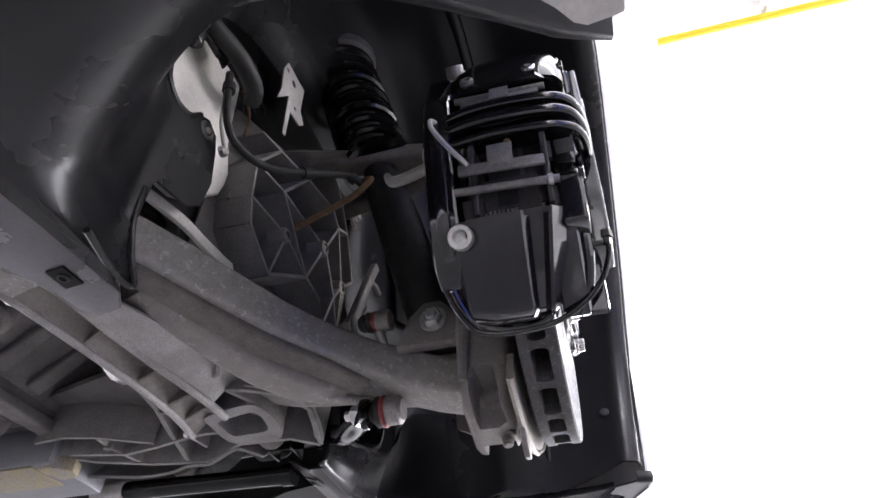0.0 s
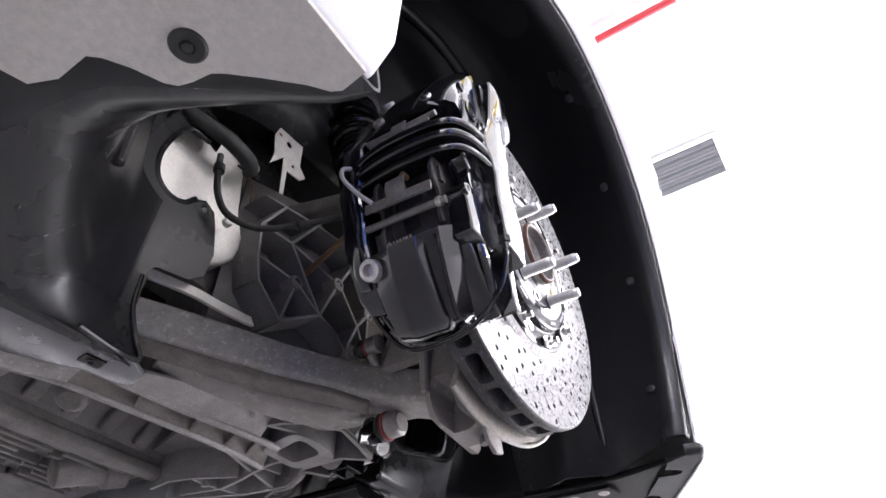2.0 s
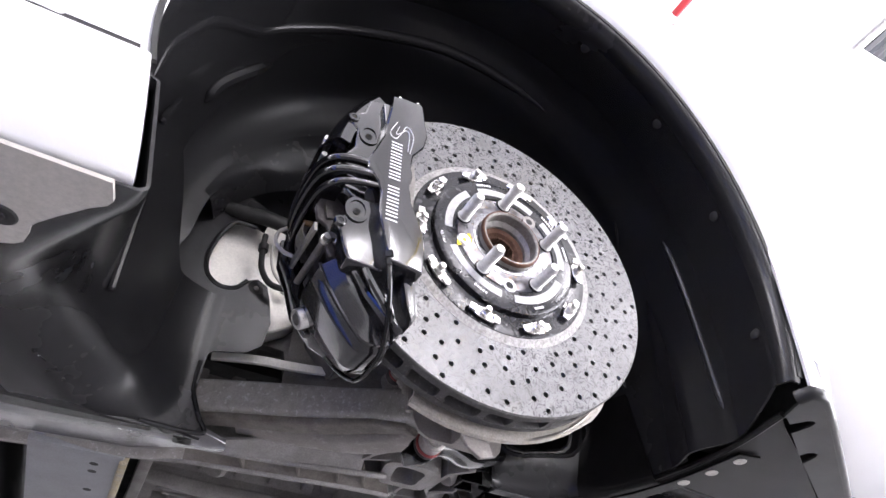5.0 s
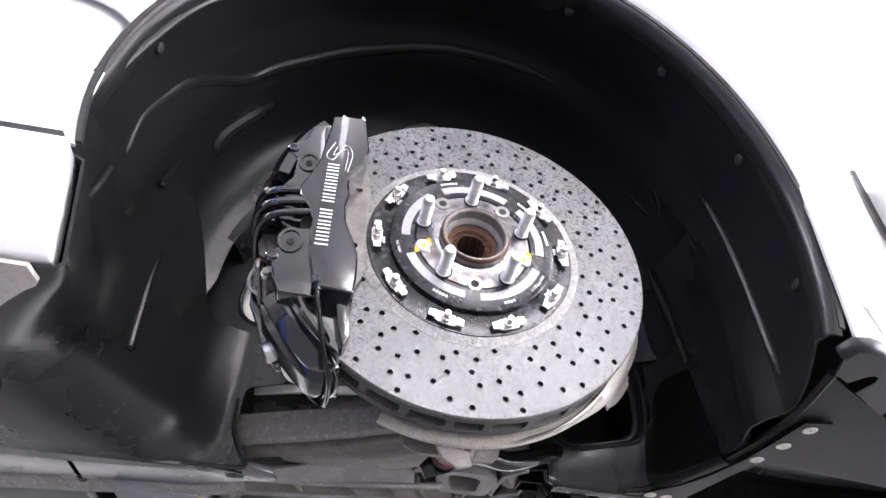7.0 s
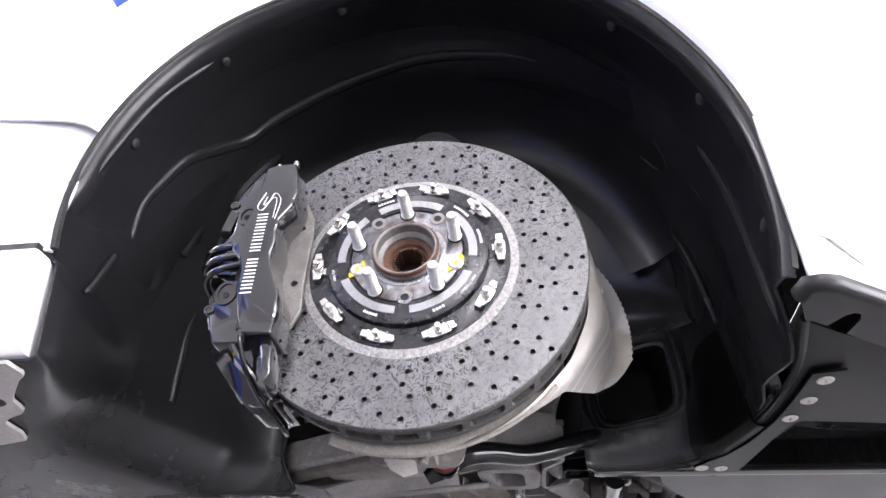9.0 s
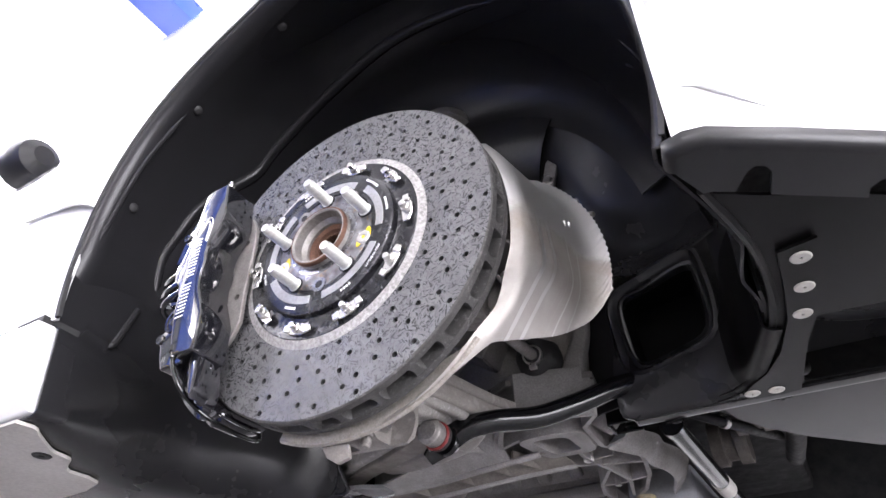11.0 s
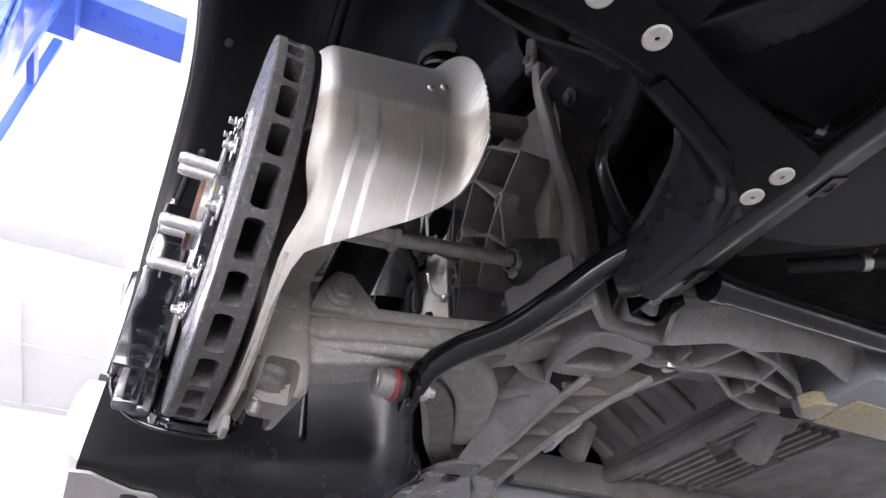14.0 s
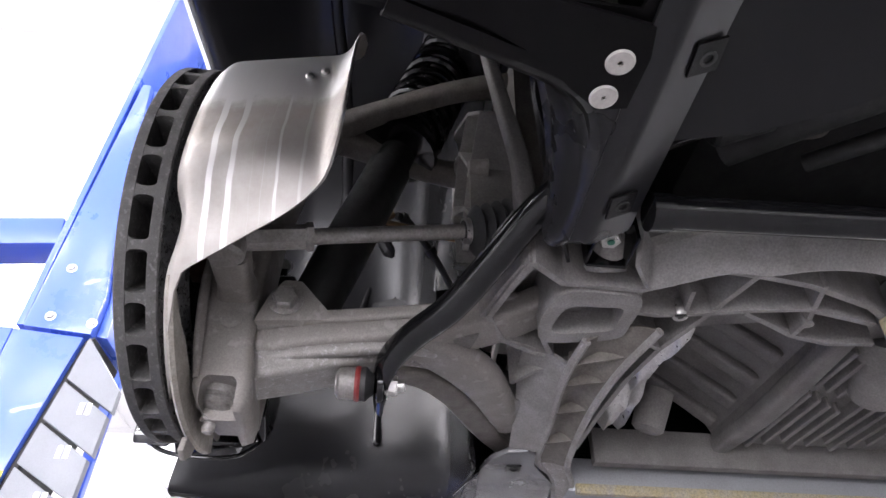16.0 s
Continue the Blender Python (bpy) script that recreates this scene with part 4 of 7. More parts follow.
# bleed nipples, crossover pipe, mounting bolt
for x, y, z in ((-0.158, 0.004, 0.110), (-0.137, 0.003, 0.1125)):
    hub_part("bleed_nipple", turned((x, y, z), (x + 0.001, y, z + 1), [(0, 0.0046), (0.003, 0.0046), (0.0034, 0.003), (0.006, 0.0028), (0.0066, 0.0036), (0.009, 0.0032), (0.0095, 0.002)], 14), NICKEL, cal, "small bright bleed nipple")
pipe = [polar(0.1885, 217.5, -0.001), polar(0.1960, 221.5, 0.000), polar(0.2060, 227.0, 0.010), polar(0.2135, 231.5, 0.030), polar(0.2165, 233.9, 0.052), polar(0.2175, 234.6, 0.075), polar(0.2175, 234.4, 0.100), polar(0.2160, 232.8, 0.117), polar(0.2135, 228.0, 0.129), polar(0.2115, 222.5, 0.136), polar(0.2095, 219.0, 0.138)]
hub_part("crossover_pipe", tube(pipe, 0.0024, 10, 8), BLACKSTEEL, cal, "thin black brake pipe under the caliper")
for p, q in ((polar(0.1845, 215.5, -0.0005), polar(0.1930, 220.0, -0.001)), (polar(0.2085, 216.6, 0.138), polar(0.2100, 221.0, 0.137))):
    hub_part("pipe_nut", turned(p, q, [(0, 0.0058), (0.007, 0.0058), (0.0075, 0.0042), (0.014, 0.0034)], 6), BLACKSTEEL, cal)
b0 = polar(0.206, 213.2, 0.1130)
b1 = polar(0.250, 213.2, 0.1130)
hub_part("mounting_bolt", turned(b0, b1, [(0, 0.0105), (0.026, 0.0105), (0.0275, 0.0098), (0.0275, 0.0062), (0.019, 0.0062)], 24), STEEL, cal, "bright steel socket-head mounting bolt")
b0 = polar(0.205, 146, 0.118)
hub_part("mounting_bolt", turned(b0, polar(0.250, 146, 0.118), [(0, 0.0095), (0.024, 0.0095), (0.0255, 0.0088), (0.0255, 0.0058), (0.018, 0.0058)], 24), OLDSTEEL, cal, "dull steel mounting bolt")
hub_part("wear_wire", tube([polar(0.222, 182, 0.128), polar(0.231, 184, 0.130), polar(0.234, 188, 0.1265), polar(0.231, 193, 0.114), polar(0.224, 197, 0.101)], 0.0022, 8, 8), GREYWIRE, cal, "grey pad sensor wire")
# lettering as plain white strokes: eleven short bars along the face, and a curled stroke
f0, f1 = Vector((-0.1535, 0, -0.074)), Vector((-0.1575, 0, 0.036))
d = (f1 - f0).normalized()
side = Vector((d.z, 0, -d.x))
for i in range(11):
    c = f0.lerp(f1, (i + 0.5 + (0.75 if i > 4 else 0)) / 11.75)
    for k in (-1, 1):
        m = c + d * (k * (0.0023 if i % 3 else 0.0027))
        h, w = 0.0060, 0.00075
        poly = [m - side * h - d * w, m - side * h + d * w, m + side * h + d * w, m + side * h - d * w]
        hub_part("lettering_bar", prism([(q.x, q.z) for q in poly], "y", -0.0050, -0.0054), LETTER, outer_half, "white painted lettering bar")
curl = [(-0.1605, -0.0054, 0.066), (-0.1665, -0.0054, 0.046), (-0.1600, -0.0054, 0.040), (-0.1540, -0.0054, 0.052), (-0.1500, -0.0054, 0.064), (-0.1440, -0.0054, 0.061), (-0.1405, -0.0054, 0.050), (-0.1425, -0.0054, 0.026)]
hub_part("painted_curl", tube(curl, 0.0010, 6, 8, flat=[(1, 0.4), (1, 0.4)]), LETTER, outer_half, "white painted curled stroke")
hub_part("painted_curl", tube([(-0.1575, -0.0054, 0.060), (-0.1600, -0.0054, 0.048), (-0.1560, -0.0054, 0.050), (-0.1500, -0.0054, 0.058), (-0.1455, -0.0054, 0.054), (-0.1450, -0.0054, 0.028)], 0.0008, 6, 8, flat=[(1, 0.4), (1, 0.4)]), LETTER, outer_half, "white painted curled stroke")

# ---- wheel carrier and cooling scoop ----
kn = thing("wheel_carrier", "weathered cast aluminium wheel carrier behind the brake disc", "wheel carrier", (0, 0.12, 1.6))


def rounded_ring(x0, x1, y0, y1, z, r=0.012, n=4):
    ring = []
    for cx, cy, a0 in ((x1 - r, y1 - r, 0), (x0 + r, y1 - r, 90), (x0 + r, y0 + r, 180), (x1 - r, y0 + r, 270)):
        for i in range(n):
            a = radians(a0 + 90 * i / (n - 1))
            ring.append((cx + r * math.cos(a), cy + r * math.sin(a), z))
    return ring


rings = [rounded_ring(-0.034, 0.046, 0.124, 0.152, 1.554, 0.006), rounded_ring(-0.046, 0.052, 0.113, 0.157, 1.561, 0.008), rounded_ring(-0.053, 0.055, 0.106, 0.158, 1.574, 0.010), rounded_ring(-0.056, 0.056, 0.104, 0.156, 1.592, 0.010), rounded_ring(-0.058, 0.056, 0.101, 0.151, 1.622, 0.010), rounded_ring(-0.060, 0.055, 0.097, 0.147, 1.67, 0.011), rounded_ring(-0.062, 0.055, 0.091, 0.147, 1.71, 0.014), rounded_ring(-0.060, 0.054, 0.090, 0.148, 1.76, 0.016), rounded_ring(-0.054, 0.050, 0.090, 0.150, 1.81, 0.016), rounded_ring(-0.034, 0.034, 0.105, 0.160, 1.87, 0.012), rounded_ring(-0.026, 0.026, 0.130, 0.185, 1.93, 0.010), rounded_ring(-0.024, 0.024, 0.150, 0.200, 1.965, 0.010)]
# the inner flank draws in toward the rear
rings = [[(x, y - 0.008 * max(0.0, 0.03 - x) / 0.09 * (1 if y > 0.125 and z < 1.82 else 0), z) for x, y, z in ring] for ring in rings]
upright = loft(rings)
upright = carved(upright, prism([(0.116, 1.535), (0.145, 1.535), (0.146, 1.566), (0.146, 1.578), (0.142, 1.5825), (0.120, 1.583), (0.116, 1.579), (0.115, 1.568)], "x", 0.026, 0.075, 0.002))
upright = carved(upright, prism([(0.116, 1.535), (0.141, 1.535), (0.142, 1.572), (0.141, 1.588), (0.136, 1.594), (0.121, 1.594), (0.116, 1.589), (0.115, 1.570)], "x", -0.08, -0.008, 0.002))
body = part("upright", upright, CAST, kn, "sand-cast grey upright")
part("bearing_housing", moved(lathed([(0.030, 0.086), (0.060, 0.086), (0.064, 0.092), (0.064, 0.125), (0.058, 0.132), (0.030, 0.132)], 48), HUB), CAST, kn)
part("flank_rib", tube([(-0.056, 0.146, 1.58), (-0.060, 0.144, 1.63), (-0.062, 0.142, 1.69), (-0.060, 0.140, 1.75)], [0.004, 0.007, 0.007, 0.004], 10, 6), CAST, kn)
part("flank_rib", tube([(0.054, 0.110, 1.58), (0.057, 0.104, 1.62), (0.057, 0.096, 1.68), (0.054, 0.093, 1.74)], [0.003, 0.005, 0.005, 0.003], 10, 6), CAST, kn)
for z in (1.640, 1.700):
    part("casting_pad", turned((0.0545, 0.128, z), (0.07, 0.128, z), [(0, 0.010), (0.0022, 0.0095), (0.003, 0.008)], 18), CAST, kn)
part("steering_arm", bar([(0.03, 0.125, 1.675), (0.075, 0.128, 1.672), (0.118, 0.130, 1.672)], [0.020, 0.015, 0.017], [0.018, 0.013, 0.015], 0.5), CAST, kn)
bj = part("ball_joint", turned((0.018, 0.126, 1.592), (0.014, 0.118, 1.535), [(0, 0.022), (0.010, 0.023), (0.014, 0.0235), (0.016, 0.020), (0.019, 0.0215), (0.022, 0.018), (0.025, 0.019), (0.028, 0.0125)], 24), OLDSTEEL, kn, "ball joint with weathered boot")
part("ball_joint_nut", join(turned((0.0162, 0.1222, 1.566), (0.014, 0.118, 1.535), [(0, 0.0120), (0.002, 0.0120), (0.002, 0.0098), (0.010, 0.0098), (0.011, 0.0085)], 6), turned((0.0155, 0.1210, 1.557), (0.014, 0.118, 1.535), [(0, 0.0058), (0.003, 0.0058), (0.0034, 0.0052), (0.0044, 0.0052), (0.0048, 0.0058), (0.008, 0.0058), (0.0084, 0.0052), (0.0105, 0.005), (0.0115, 0.004)], 14)), OLDSTEEL, bj, "corroded nut on its stud")

scoop = thing("brake_cooling_scoop", "bare aluminium air scoop with dusty runs, ahead of the brake disc", "air scoop", (0.2, 0.15, 1.75))
grid = []
NU, NV = 26, 96
for i in range(NV + 1):
    v = i / NV
    row = []
    for j in range(NU + 1):
        u = j / NU
        top = 1.869 + 0.046 * u + 0.010 * math.sin(math.pi * min(1, u * 1.3)) + 0.010 * max(0.0, (u - 0.86) / 0.14) - 0.012 * max(0.0, (u - 0.95) / 0.05) ** 2
        bot = 1.610 + 0.060 * u + 0.018 * max(0.0, (u - 0.6) / 0.4) ** 2 + 0.026 * max(0.0, (u - 0.85) / 0.15) ** 3 - 0.054 * max(0.0, 1 - u / 0.13) ** 2
        z = top + (bot - top) * v
        y = 0.0955 + 0.1370 * u - 0.004 * max(0.0, (u - 0.9) / 0.1) + 0.010 * math.exp(-(((z - 1.653) / 0.022) ** 2)) * (1 - u) ** 3
        q = min(0.2, abs(z - 1.752))
        x = math.sqrt(max(0.0, 0.2065**2 - (z - 1.750) ** 2)) + 0.024 * u
        bulge = math.exp(-(((z - 1.700) / 0.030) ** 2)) * 0.010 * math.sin(math.pi * min(1, u + 0.1))
        lip = 0.023 * max(0.0, (u - 0.80) / 0.20) ** 1.8
        neck = -0.012 * max(0.0, (0.10 - u) / 0.10) ** 2
        crimp = 0.0009 * max(0.0, (u - 0.86) / 0.14) * math.sin(z * 760 + 1.7 * math.sin(z * 90))
        row.append((x + bulge + lip + neck + crimp, y, z))
    grid.append(row)
part("scoop_sheet", sheet(grid, 0.0022), SCOOP, scoop, "rolled sheet with a flared lip, dusty below", smooth=50)
band = []
for i in range(41):
    a = -112 + (112 - 41) * i / 40
    k = i / 40
    w = (0.036 - 0.012 * k) * (1 - 0.9 * max(0.0, (k - 0.72) / 0.28))
    band.append([DISC @ polar(r, a, y) for r, y in ((0.204, 0.0958), (0.206, 0.0985), (0.204, 0.1020), (0.204 - w, 0.1020), (0.204 - w, 0.0958))])
part("backing_plate", loft(band), mat("pale_gritty_aluminium", (0.34, 0.318, 0.285), 0.62, metal=0.35, var=0.5, scale=120, fine=500, bump=0.6, tint=(0.23, 0.205, 0.17)), scoop, "pale gritty plate behind the disc's rim")
part("plate_lug", moved(prism([(-0.020, -0.206), (0.012, -0.208), (0.016, -0.222), (0.002, -0.226), (-0.012, -0.218)], "y", 0.0962, 0.1018, 0.002), DISC), CAST, scoop)
for y, z in ((0.190, 1.792), (0.203, 1.799)):
    x = math.sqrt(0.2065**2 - (z - 1.75) ** 2) + 0.024 * (y - 0.094) / 0.128
    part("rivet", turned((x - 0.001, y, z), (x + 1, y, z + 0.1), [(0, 0.004), (0.002, 0.0036), (0.0032, 0.0022), (0.0036, 0.0008)], 12), STEEL, scoop)

# ---- lower arm ----
arm = thing("lower_control_arm", "weathered forged aluminium lower suspension arm", "suspension arm", (-0.1, 0.25, 1.63))
part("rear_leg", bar([(0.012, 0.140, 1.606), (0.010, 0.185, 1.620), (0.002, 0.240, 1.638), (-0.022, 0.296, 1.656), (-0.072, 0.338, 1.664), (-0.140, 0.372, 1.667), (-0.205, 0.404, 1.669), (-0.272, 0.448, 1.672), (-0.34, 0.50, 1.675)], [0.026, 0.028, 0.028, 0.026, 0.022, 0.019, 0.018, 0.020, 0.024], [0.018, 0.020, 0.020, 0.020, 0.021, 0.022, 0.022, 0.023, 0.026], 0.35), ARM, arm, "long curved leg, gritty upper face")
part("rear_leg_flange", bar([(-0.002, 0.262, 1.622), (-0.034, 0.308, 1.638), (-0.080, 0.347, 1.641), (-0.146, 0.382, 1.643), (-0.210, 0.413, 1.646), (-0.27, 0.454, 1.650)], [0.014, 0.017, 0.016, 0.015, 0.014, 0.014], [0.005, 0.006, 0.006, 0.006, 0.006, 0.006], 0.6), GRIME, arm, "brown lower flank of the leg")
part("front_leg", bar([(0.014, 0.150, 1.630), (0.020, 0.205, 1.636), (0.026, 0.270, 1.643), (0.034, 0.330, 1.651), (0.044, 0.380, 1.662), (0.056, 0.428, 1.680)], [0.026, 0.029, 0.028, 0.026, 0.025, 0.024], [0.014, 0.013, 0.012, 0.012, 0.012, 0.012], 0.6), CAST, arm, "straight leg to the subframe")
part("front_leg_rib", bar([(0.040, 0.148, 1.646), (0.048, 0.215, 1.652), (0.053, 0.280, 1.658), (0.060, 0.340, 1.665), (0.068, 0.395, 1.676)], [0.006, 0.006, 0.006, 0.006, 0.005], [0.008, 0.007, 0.007, 0.007, 0.005], 0.7), CAST, arm, "rounded upper rim of the leg")
part("front_leg_lip", bar([(0.030, 0.155, 1.614), (0.038, 0.205, 1.620), (0.040, 0.260, 1.627), (0.030, 0.305, 1.634), (0.006, 0.345, 1.640), (-0.030, 0.372, 1.644)], [0.007, 0.0065, 0.0065, 0.007, 0.008, 0.008], [0.006, 0.006, 0.006, 0.006, 0.006, 0.006], 0.8), ARM, arm, "rounded lower rim sweeping into the rear leg")
part("fork", bar([(0.028, 0.300, 1.642), (0.006, 0.335, 1.641), (-0.030, 0.366, 1.642), (-0.078, 0.390, 1.645), (-0.130, 0.410, 1.650), (-0.180, 0.428, 1.658)], [0.020, 0.026, 0.026, 0.022, 0.020, 0.020], [0.010, 0.012, 0.013, 0.014, 0.015, 0.016], 0.85), CAST, arm, "broad smooth crotch between the legs")
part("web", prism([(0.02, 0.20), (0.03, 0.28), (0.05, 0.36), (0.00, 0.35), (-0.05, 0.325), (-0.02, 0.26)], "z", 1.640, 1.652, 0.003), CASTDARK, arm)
part("front_leg_rib", bar([(0.038, 0.150, 1.652), (0.044, 0.24, 1.656), (0.050, 0.33, 1.664), (0.056, 0.40, 1.668)], [0.004, 0.005, 0.005, 0.004], [0.007, 0.006, 0.006, 0.005], 0.5), ARM, arm)
part("damper_lug", prism([(0.146, 1.640), (0.156, 1.672), (0.168, 1.690), (0.186, 1.690), (0.200, 1.674), (0.226, 1.646)], "x", 0.034, 0.0545, 0.005), CAST, arm, "front ear of the damper fork")
part("damper_lug", prism([(0.146, 1.640), (0.158, 1.676), (0.172, 1.694), (0.192, 1.694), (0.208, 1.676), (0.222, 1.640)], "x", -0.038, -0.022, 0.005), CAST, arm, "rear ear of the damper fork")
part("pivot_bush", turned((0.045, 0.452, 1.692), (0.115, 0.452, 1.692), [(0, 0.022), (0.068, 0.022), (0.070, 0.018)], 24), CASTDARK, arm)
b = part("damper_bolt", bolt_bm((-0.039, 0.180, 1.668), (-1, 0, 0), 0.019, 0.009, True, 0.002), STEEL, arm, "zinc-plated bolt with a green paint mark")
part("paint_mark", prism([(0.176, 1.666), (0.182, 1.671), (0.185, 1.674), (0.186, 1.670), (0.180, 1.664)], "x", -0.0500, -0.0504), GREEN, b, "green paint dab")
part("damper_bolt_head", bolt_bm((0.055, 0.174, 1.664), (1, 0, 0), 0.021, 0.011, True), OLDSTEEL, arm, "dull bolt head with washer")

# ---- damper and spring ----
dmp = thing("spring_damper", "black suspension damper with black coil spring", "spring damper", (0, 0.18, 1.665))
D0, D1 = Vector((-0.002, 0.183, 1.668)), Vector((-0.035, 0.345, 2.22))
ax = (D1 - D0).normalized()
part("lower_eye", turned((-0.034, 0.183, 1.668), (0.034, 0.183, 1.668), [(0, 0.0215), (0.002, 0.0235), (0.064, 0.0235), (0.066, 0.0215)], 28), RUBBER, dmp)
part("damper_tube", turned(D0, D1, [(0.012, 0.020), (0.03, 0.027), (0.09, 0.0285), (0.26, 0.0285), (0.265, 0.024), (0.5, 0.022)], 28), RUBBER, dmp, "dull black damper body")
part("spring_seat", turned(D0, D1, [(0.295, 0.028), (0.298, 0.050), (0.306, 0.052), (0.312, 0.040)], 32), BLACKSTEEL, dmp)
coil, dd, ss, uu = [], *frame_along(D0, D1)
for i in range(9 * 20 + 1):
    a = 2 * math.pi * i / 20
    h = 0.315 + 0.255 * i / (9 * 20)
    coil.append(D0 + dd * h + (ss * math.cos(a) + uu * math.sin(a)) * 0.044)
part("coil_spring", tube(coil, 0.0066, 8, raw=True), BLACKSTEEL, dmp, "gloss black coil spring")
part("top_mount", turned(D0, D1, [(0.565, 0.03), (0.57, 0.055), (0.585, 0.058), (0.60, 0.04)], 28), CASTDARK, dmp)

# ---- upper arm ----
ua = thing("upper_control_arm", "dull cast aluminium upper suspension arm", "suspension arm", (0, 0.25, 1.95))
part("arm_rear", bar([(0.000, 0.165, 1.958), (-0.018, 0.21, 1.962), (-0.042, 0.30, 1.952), (-0.058, 0.38, 1.956), (-0.062, 0.44, 1.965)], [0.022, 0.019, 0.017, 0.018, 0.022], [0.015, 0.014, 0.013, 0.015, 0.019], 0.7), GRIME, ua)
part("arm_front", bar([(0.006, 0.180, 1.962), (0.036, 0.25, 1.972), (0.066, 0.34, 1.985), (0.08, 0.43, 1.99)], [0.018, 0.014, 0.013, 0.018], [0.013, 0.011, 0.011, 0.016], 0.7), GRIME, ua)

# ---- steering tie rod ----
tr = thing("steering_tie_rod", "dusty steel steering rod with black ribbed rubber boot", "tie rod", (0.12, 0.2, 1.69))
part("rod_sleeve", turned((0.129, 0.125, 1.676), (0.121, 0.200, 1.6915), [(0, 0.0125), (0.02, 0.0115), (0.070, 0.0115), (0.072, 0.0135), (0.0775, 0.0135)], 6), OLDSTEEL, tr, "threaded rod end")
part("rod", rod((0.121, 0.199, 1.6915), (0.102, 0.345, 1.7265), 0.0076, 16), OLDSTEEL, tr)
part("rod_end", turned((0.130, 0.130, 1.655), (0.130, 0.130, 1.70), [(0, 0.014), (0.004, 0.017), (0.030, 0.017), (0.034, 0.013)], 20), OLDSTEEL, tr)
prof = [(0, 0.009), (0.002, 0.0125), (0.006, 0.0125), (0.008, 0.016)]
h = 0.010
for k in range(8):
    r = 0.0205 + 0.0019 * k
    prof += [(h, r), (h + 0.004, r + 0.0050), (h + 0.0085, r + 0.0006)]
    h += 0.0105
prof += [(h, 0.036), (h + 0.02, 0.037)]
boot = part("rubber_boot", turned((0.103, 0.338, 1.7248), (0.0905, 0.434, 1.748), prof, 32), RUBBER, tr, "black ribbed rubber boot")
part("boot_clamp", turned((0.103, 0.338, 1.7248), (0.0905, 0.434, 1.748), [(0.001, 0.0132), (0.006, 0.0134)], 24), STEEL, boot, "steel band clamp")
part("clamp_ear", box(0.098, 0.108, 0.338, 0.344, 1.705, 1.713, 0.001), STEEL, boot)
rk = thing("steering_rack", "dusty cast steering rack housing with ribs", "steering rack", (0.09, 0.5, 1.75))
part("housing", turned((0.0905, 0.425, 1.748), (0.075, 1.10, 1.76), [(0, 0.034), (0.04, 0.036), (0.06, 0.030), (0.6, 0.030)], 24), CASTDARK, rk)

# ---- anti-roll bar and its link ----
arb = thing("anti_roll_bar", "gloss black tubular anti-roll bar with flattened end", "anti-roll bar", (0.1, 0.33, 1.64))
part("bar", tube([(0.300, 0.60, 1.730), (0.265, 0.500, 1.715), (0.232, 0.432, 1.697), (0.195, 0.392, 1.680), (0.150, 0.357, 1.653), (0.109, 0.328, 1.634), (0.070, 0.297, 1.626), (0.043, 0.278, 1.617), (0.024, 0.270, 1.606), (0.008, 0.268, 1.595), (-0.008, 0.268, 1.584)], [0.0135, 0.0135, 0.0135, 0.0135, 0.0135, 0.0135, 0.0135, 0.0138, 0.0140, 0.0125, 0.0085], 18, 8, flat=[(1, 1)] * 7 + [(0.85, 1), (0.42, 1.05), (0.30, 1.1), (0.26, 1.0)], up=(0, 0, 1)), BLACKSTEEL, arb, "bent black steel bar")
part("eye", turned((0.016, 0.2655, 1.6005), (0.016, 0.30, 1.6005), [(0, 0.0155), (0.001, 0.0165), (0.006, 0.0165), (0.007, 0.0155)], 24), BLACKSTEEL, arb, "flattened eye at the bar's end")
part("bush", turned((0.285, 0.553, 1.724), (0.262, 0.492, 1.7135), [(0, 0.020), (0.003, 0.023), (0.045, 0.023), (0.048, 0.020)], 20), RUBBER, arb, "black rubber bush")
lk = thing("anti_roll_bar_link", "steel drop link with red-sealed ball joint", "drop link", (0.016, 0.245, 1.60))
LX, LZ = 0.016, 1.601
part("ball_housing", turned((LX, 0.228, LZ), (LX, 0.30, LZ), [(0, 0.010), (0.001, 0.0135), (0.003, 0.0152), (0.016, 0.0152), (0.018, 0.0145)], 28), OLDSTEEL, lk, "round steel ball housing")
part("housing_cap", turned((LX, 0.2265, LZ), (LX, 0.30, LZ), [(0, 0.006), (0.0005, 0.0110), (0.002, 0.0115)], 24), OLDSTEEL, lk)
part("seal_ring", turned((LX, 0.245, LZ), (LX, 0.30, LZ), [(0, 0.0162), (0.0025, 0.0172), (0.005, 0.0162)], 28), REDSEAL, lk, "dark red ring")
part("dust_boot", turned((LX, 0.249, LZ), (LX, 0.30, LZ), [(0, 0.0155), (0.006, 0.0165), (0.010, 0.0125), (0.014, 0.009)], 24), RUBBER, lk, "black rubber boot")
part("link_nut", bolt_bm((LX, 0.274, LZ), (0, 1, 0), 0.017, 0.011, True, 0.006), STEEL, lk, "nut with a green stud end")
part("link_rod", rod((LX - 0.001, 0.234, LZ + 0.012), (-0.030, 0.243, 1.672), 0.0058, 14), OLDSTEEL, lk)
part("upper_ball", turned((-0.032, 0.228, 1.682), (-0.032, 0.31, 1.682), [(0, 0.008), (0.002, 0.0115), (0.016, 0.0115), (0.018, 0.0105)], 20), OLDSTEEL, lk, "upper ball housing")
part("upper_seal", turned((-0.032, 0.245, 1.682), (-0.032, 0.31, 1.682), [(0, 0.0112), (0.002, 0.0118), (0.004, 0.0112)], 20), REDSEAL, lk, "dark red ring")
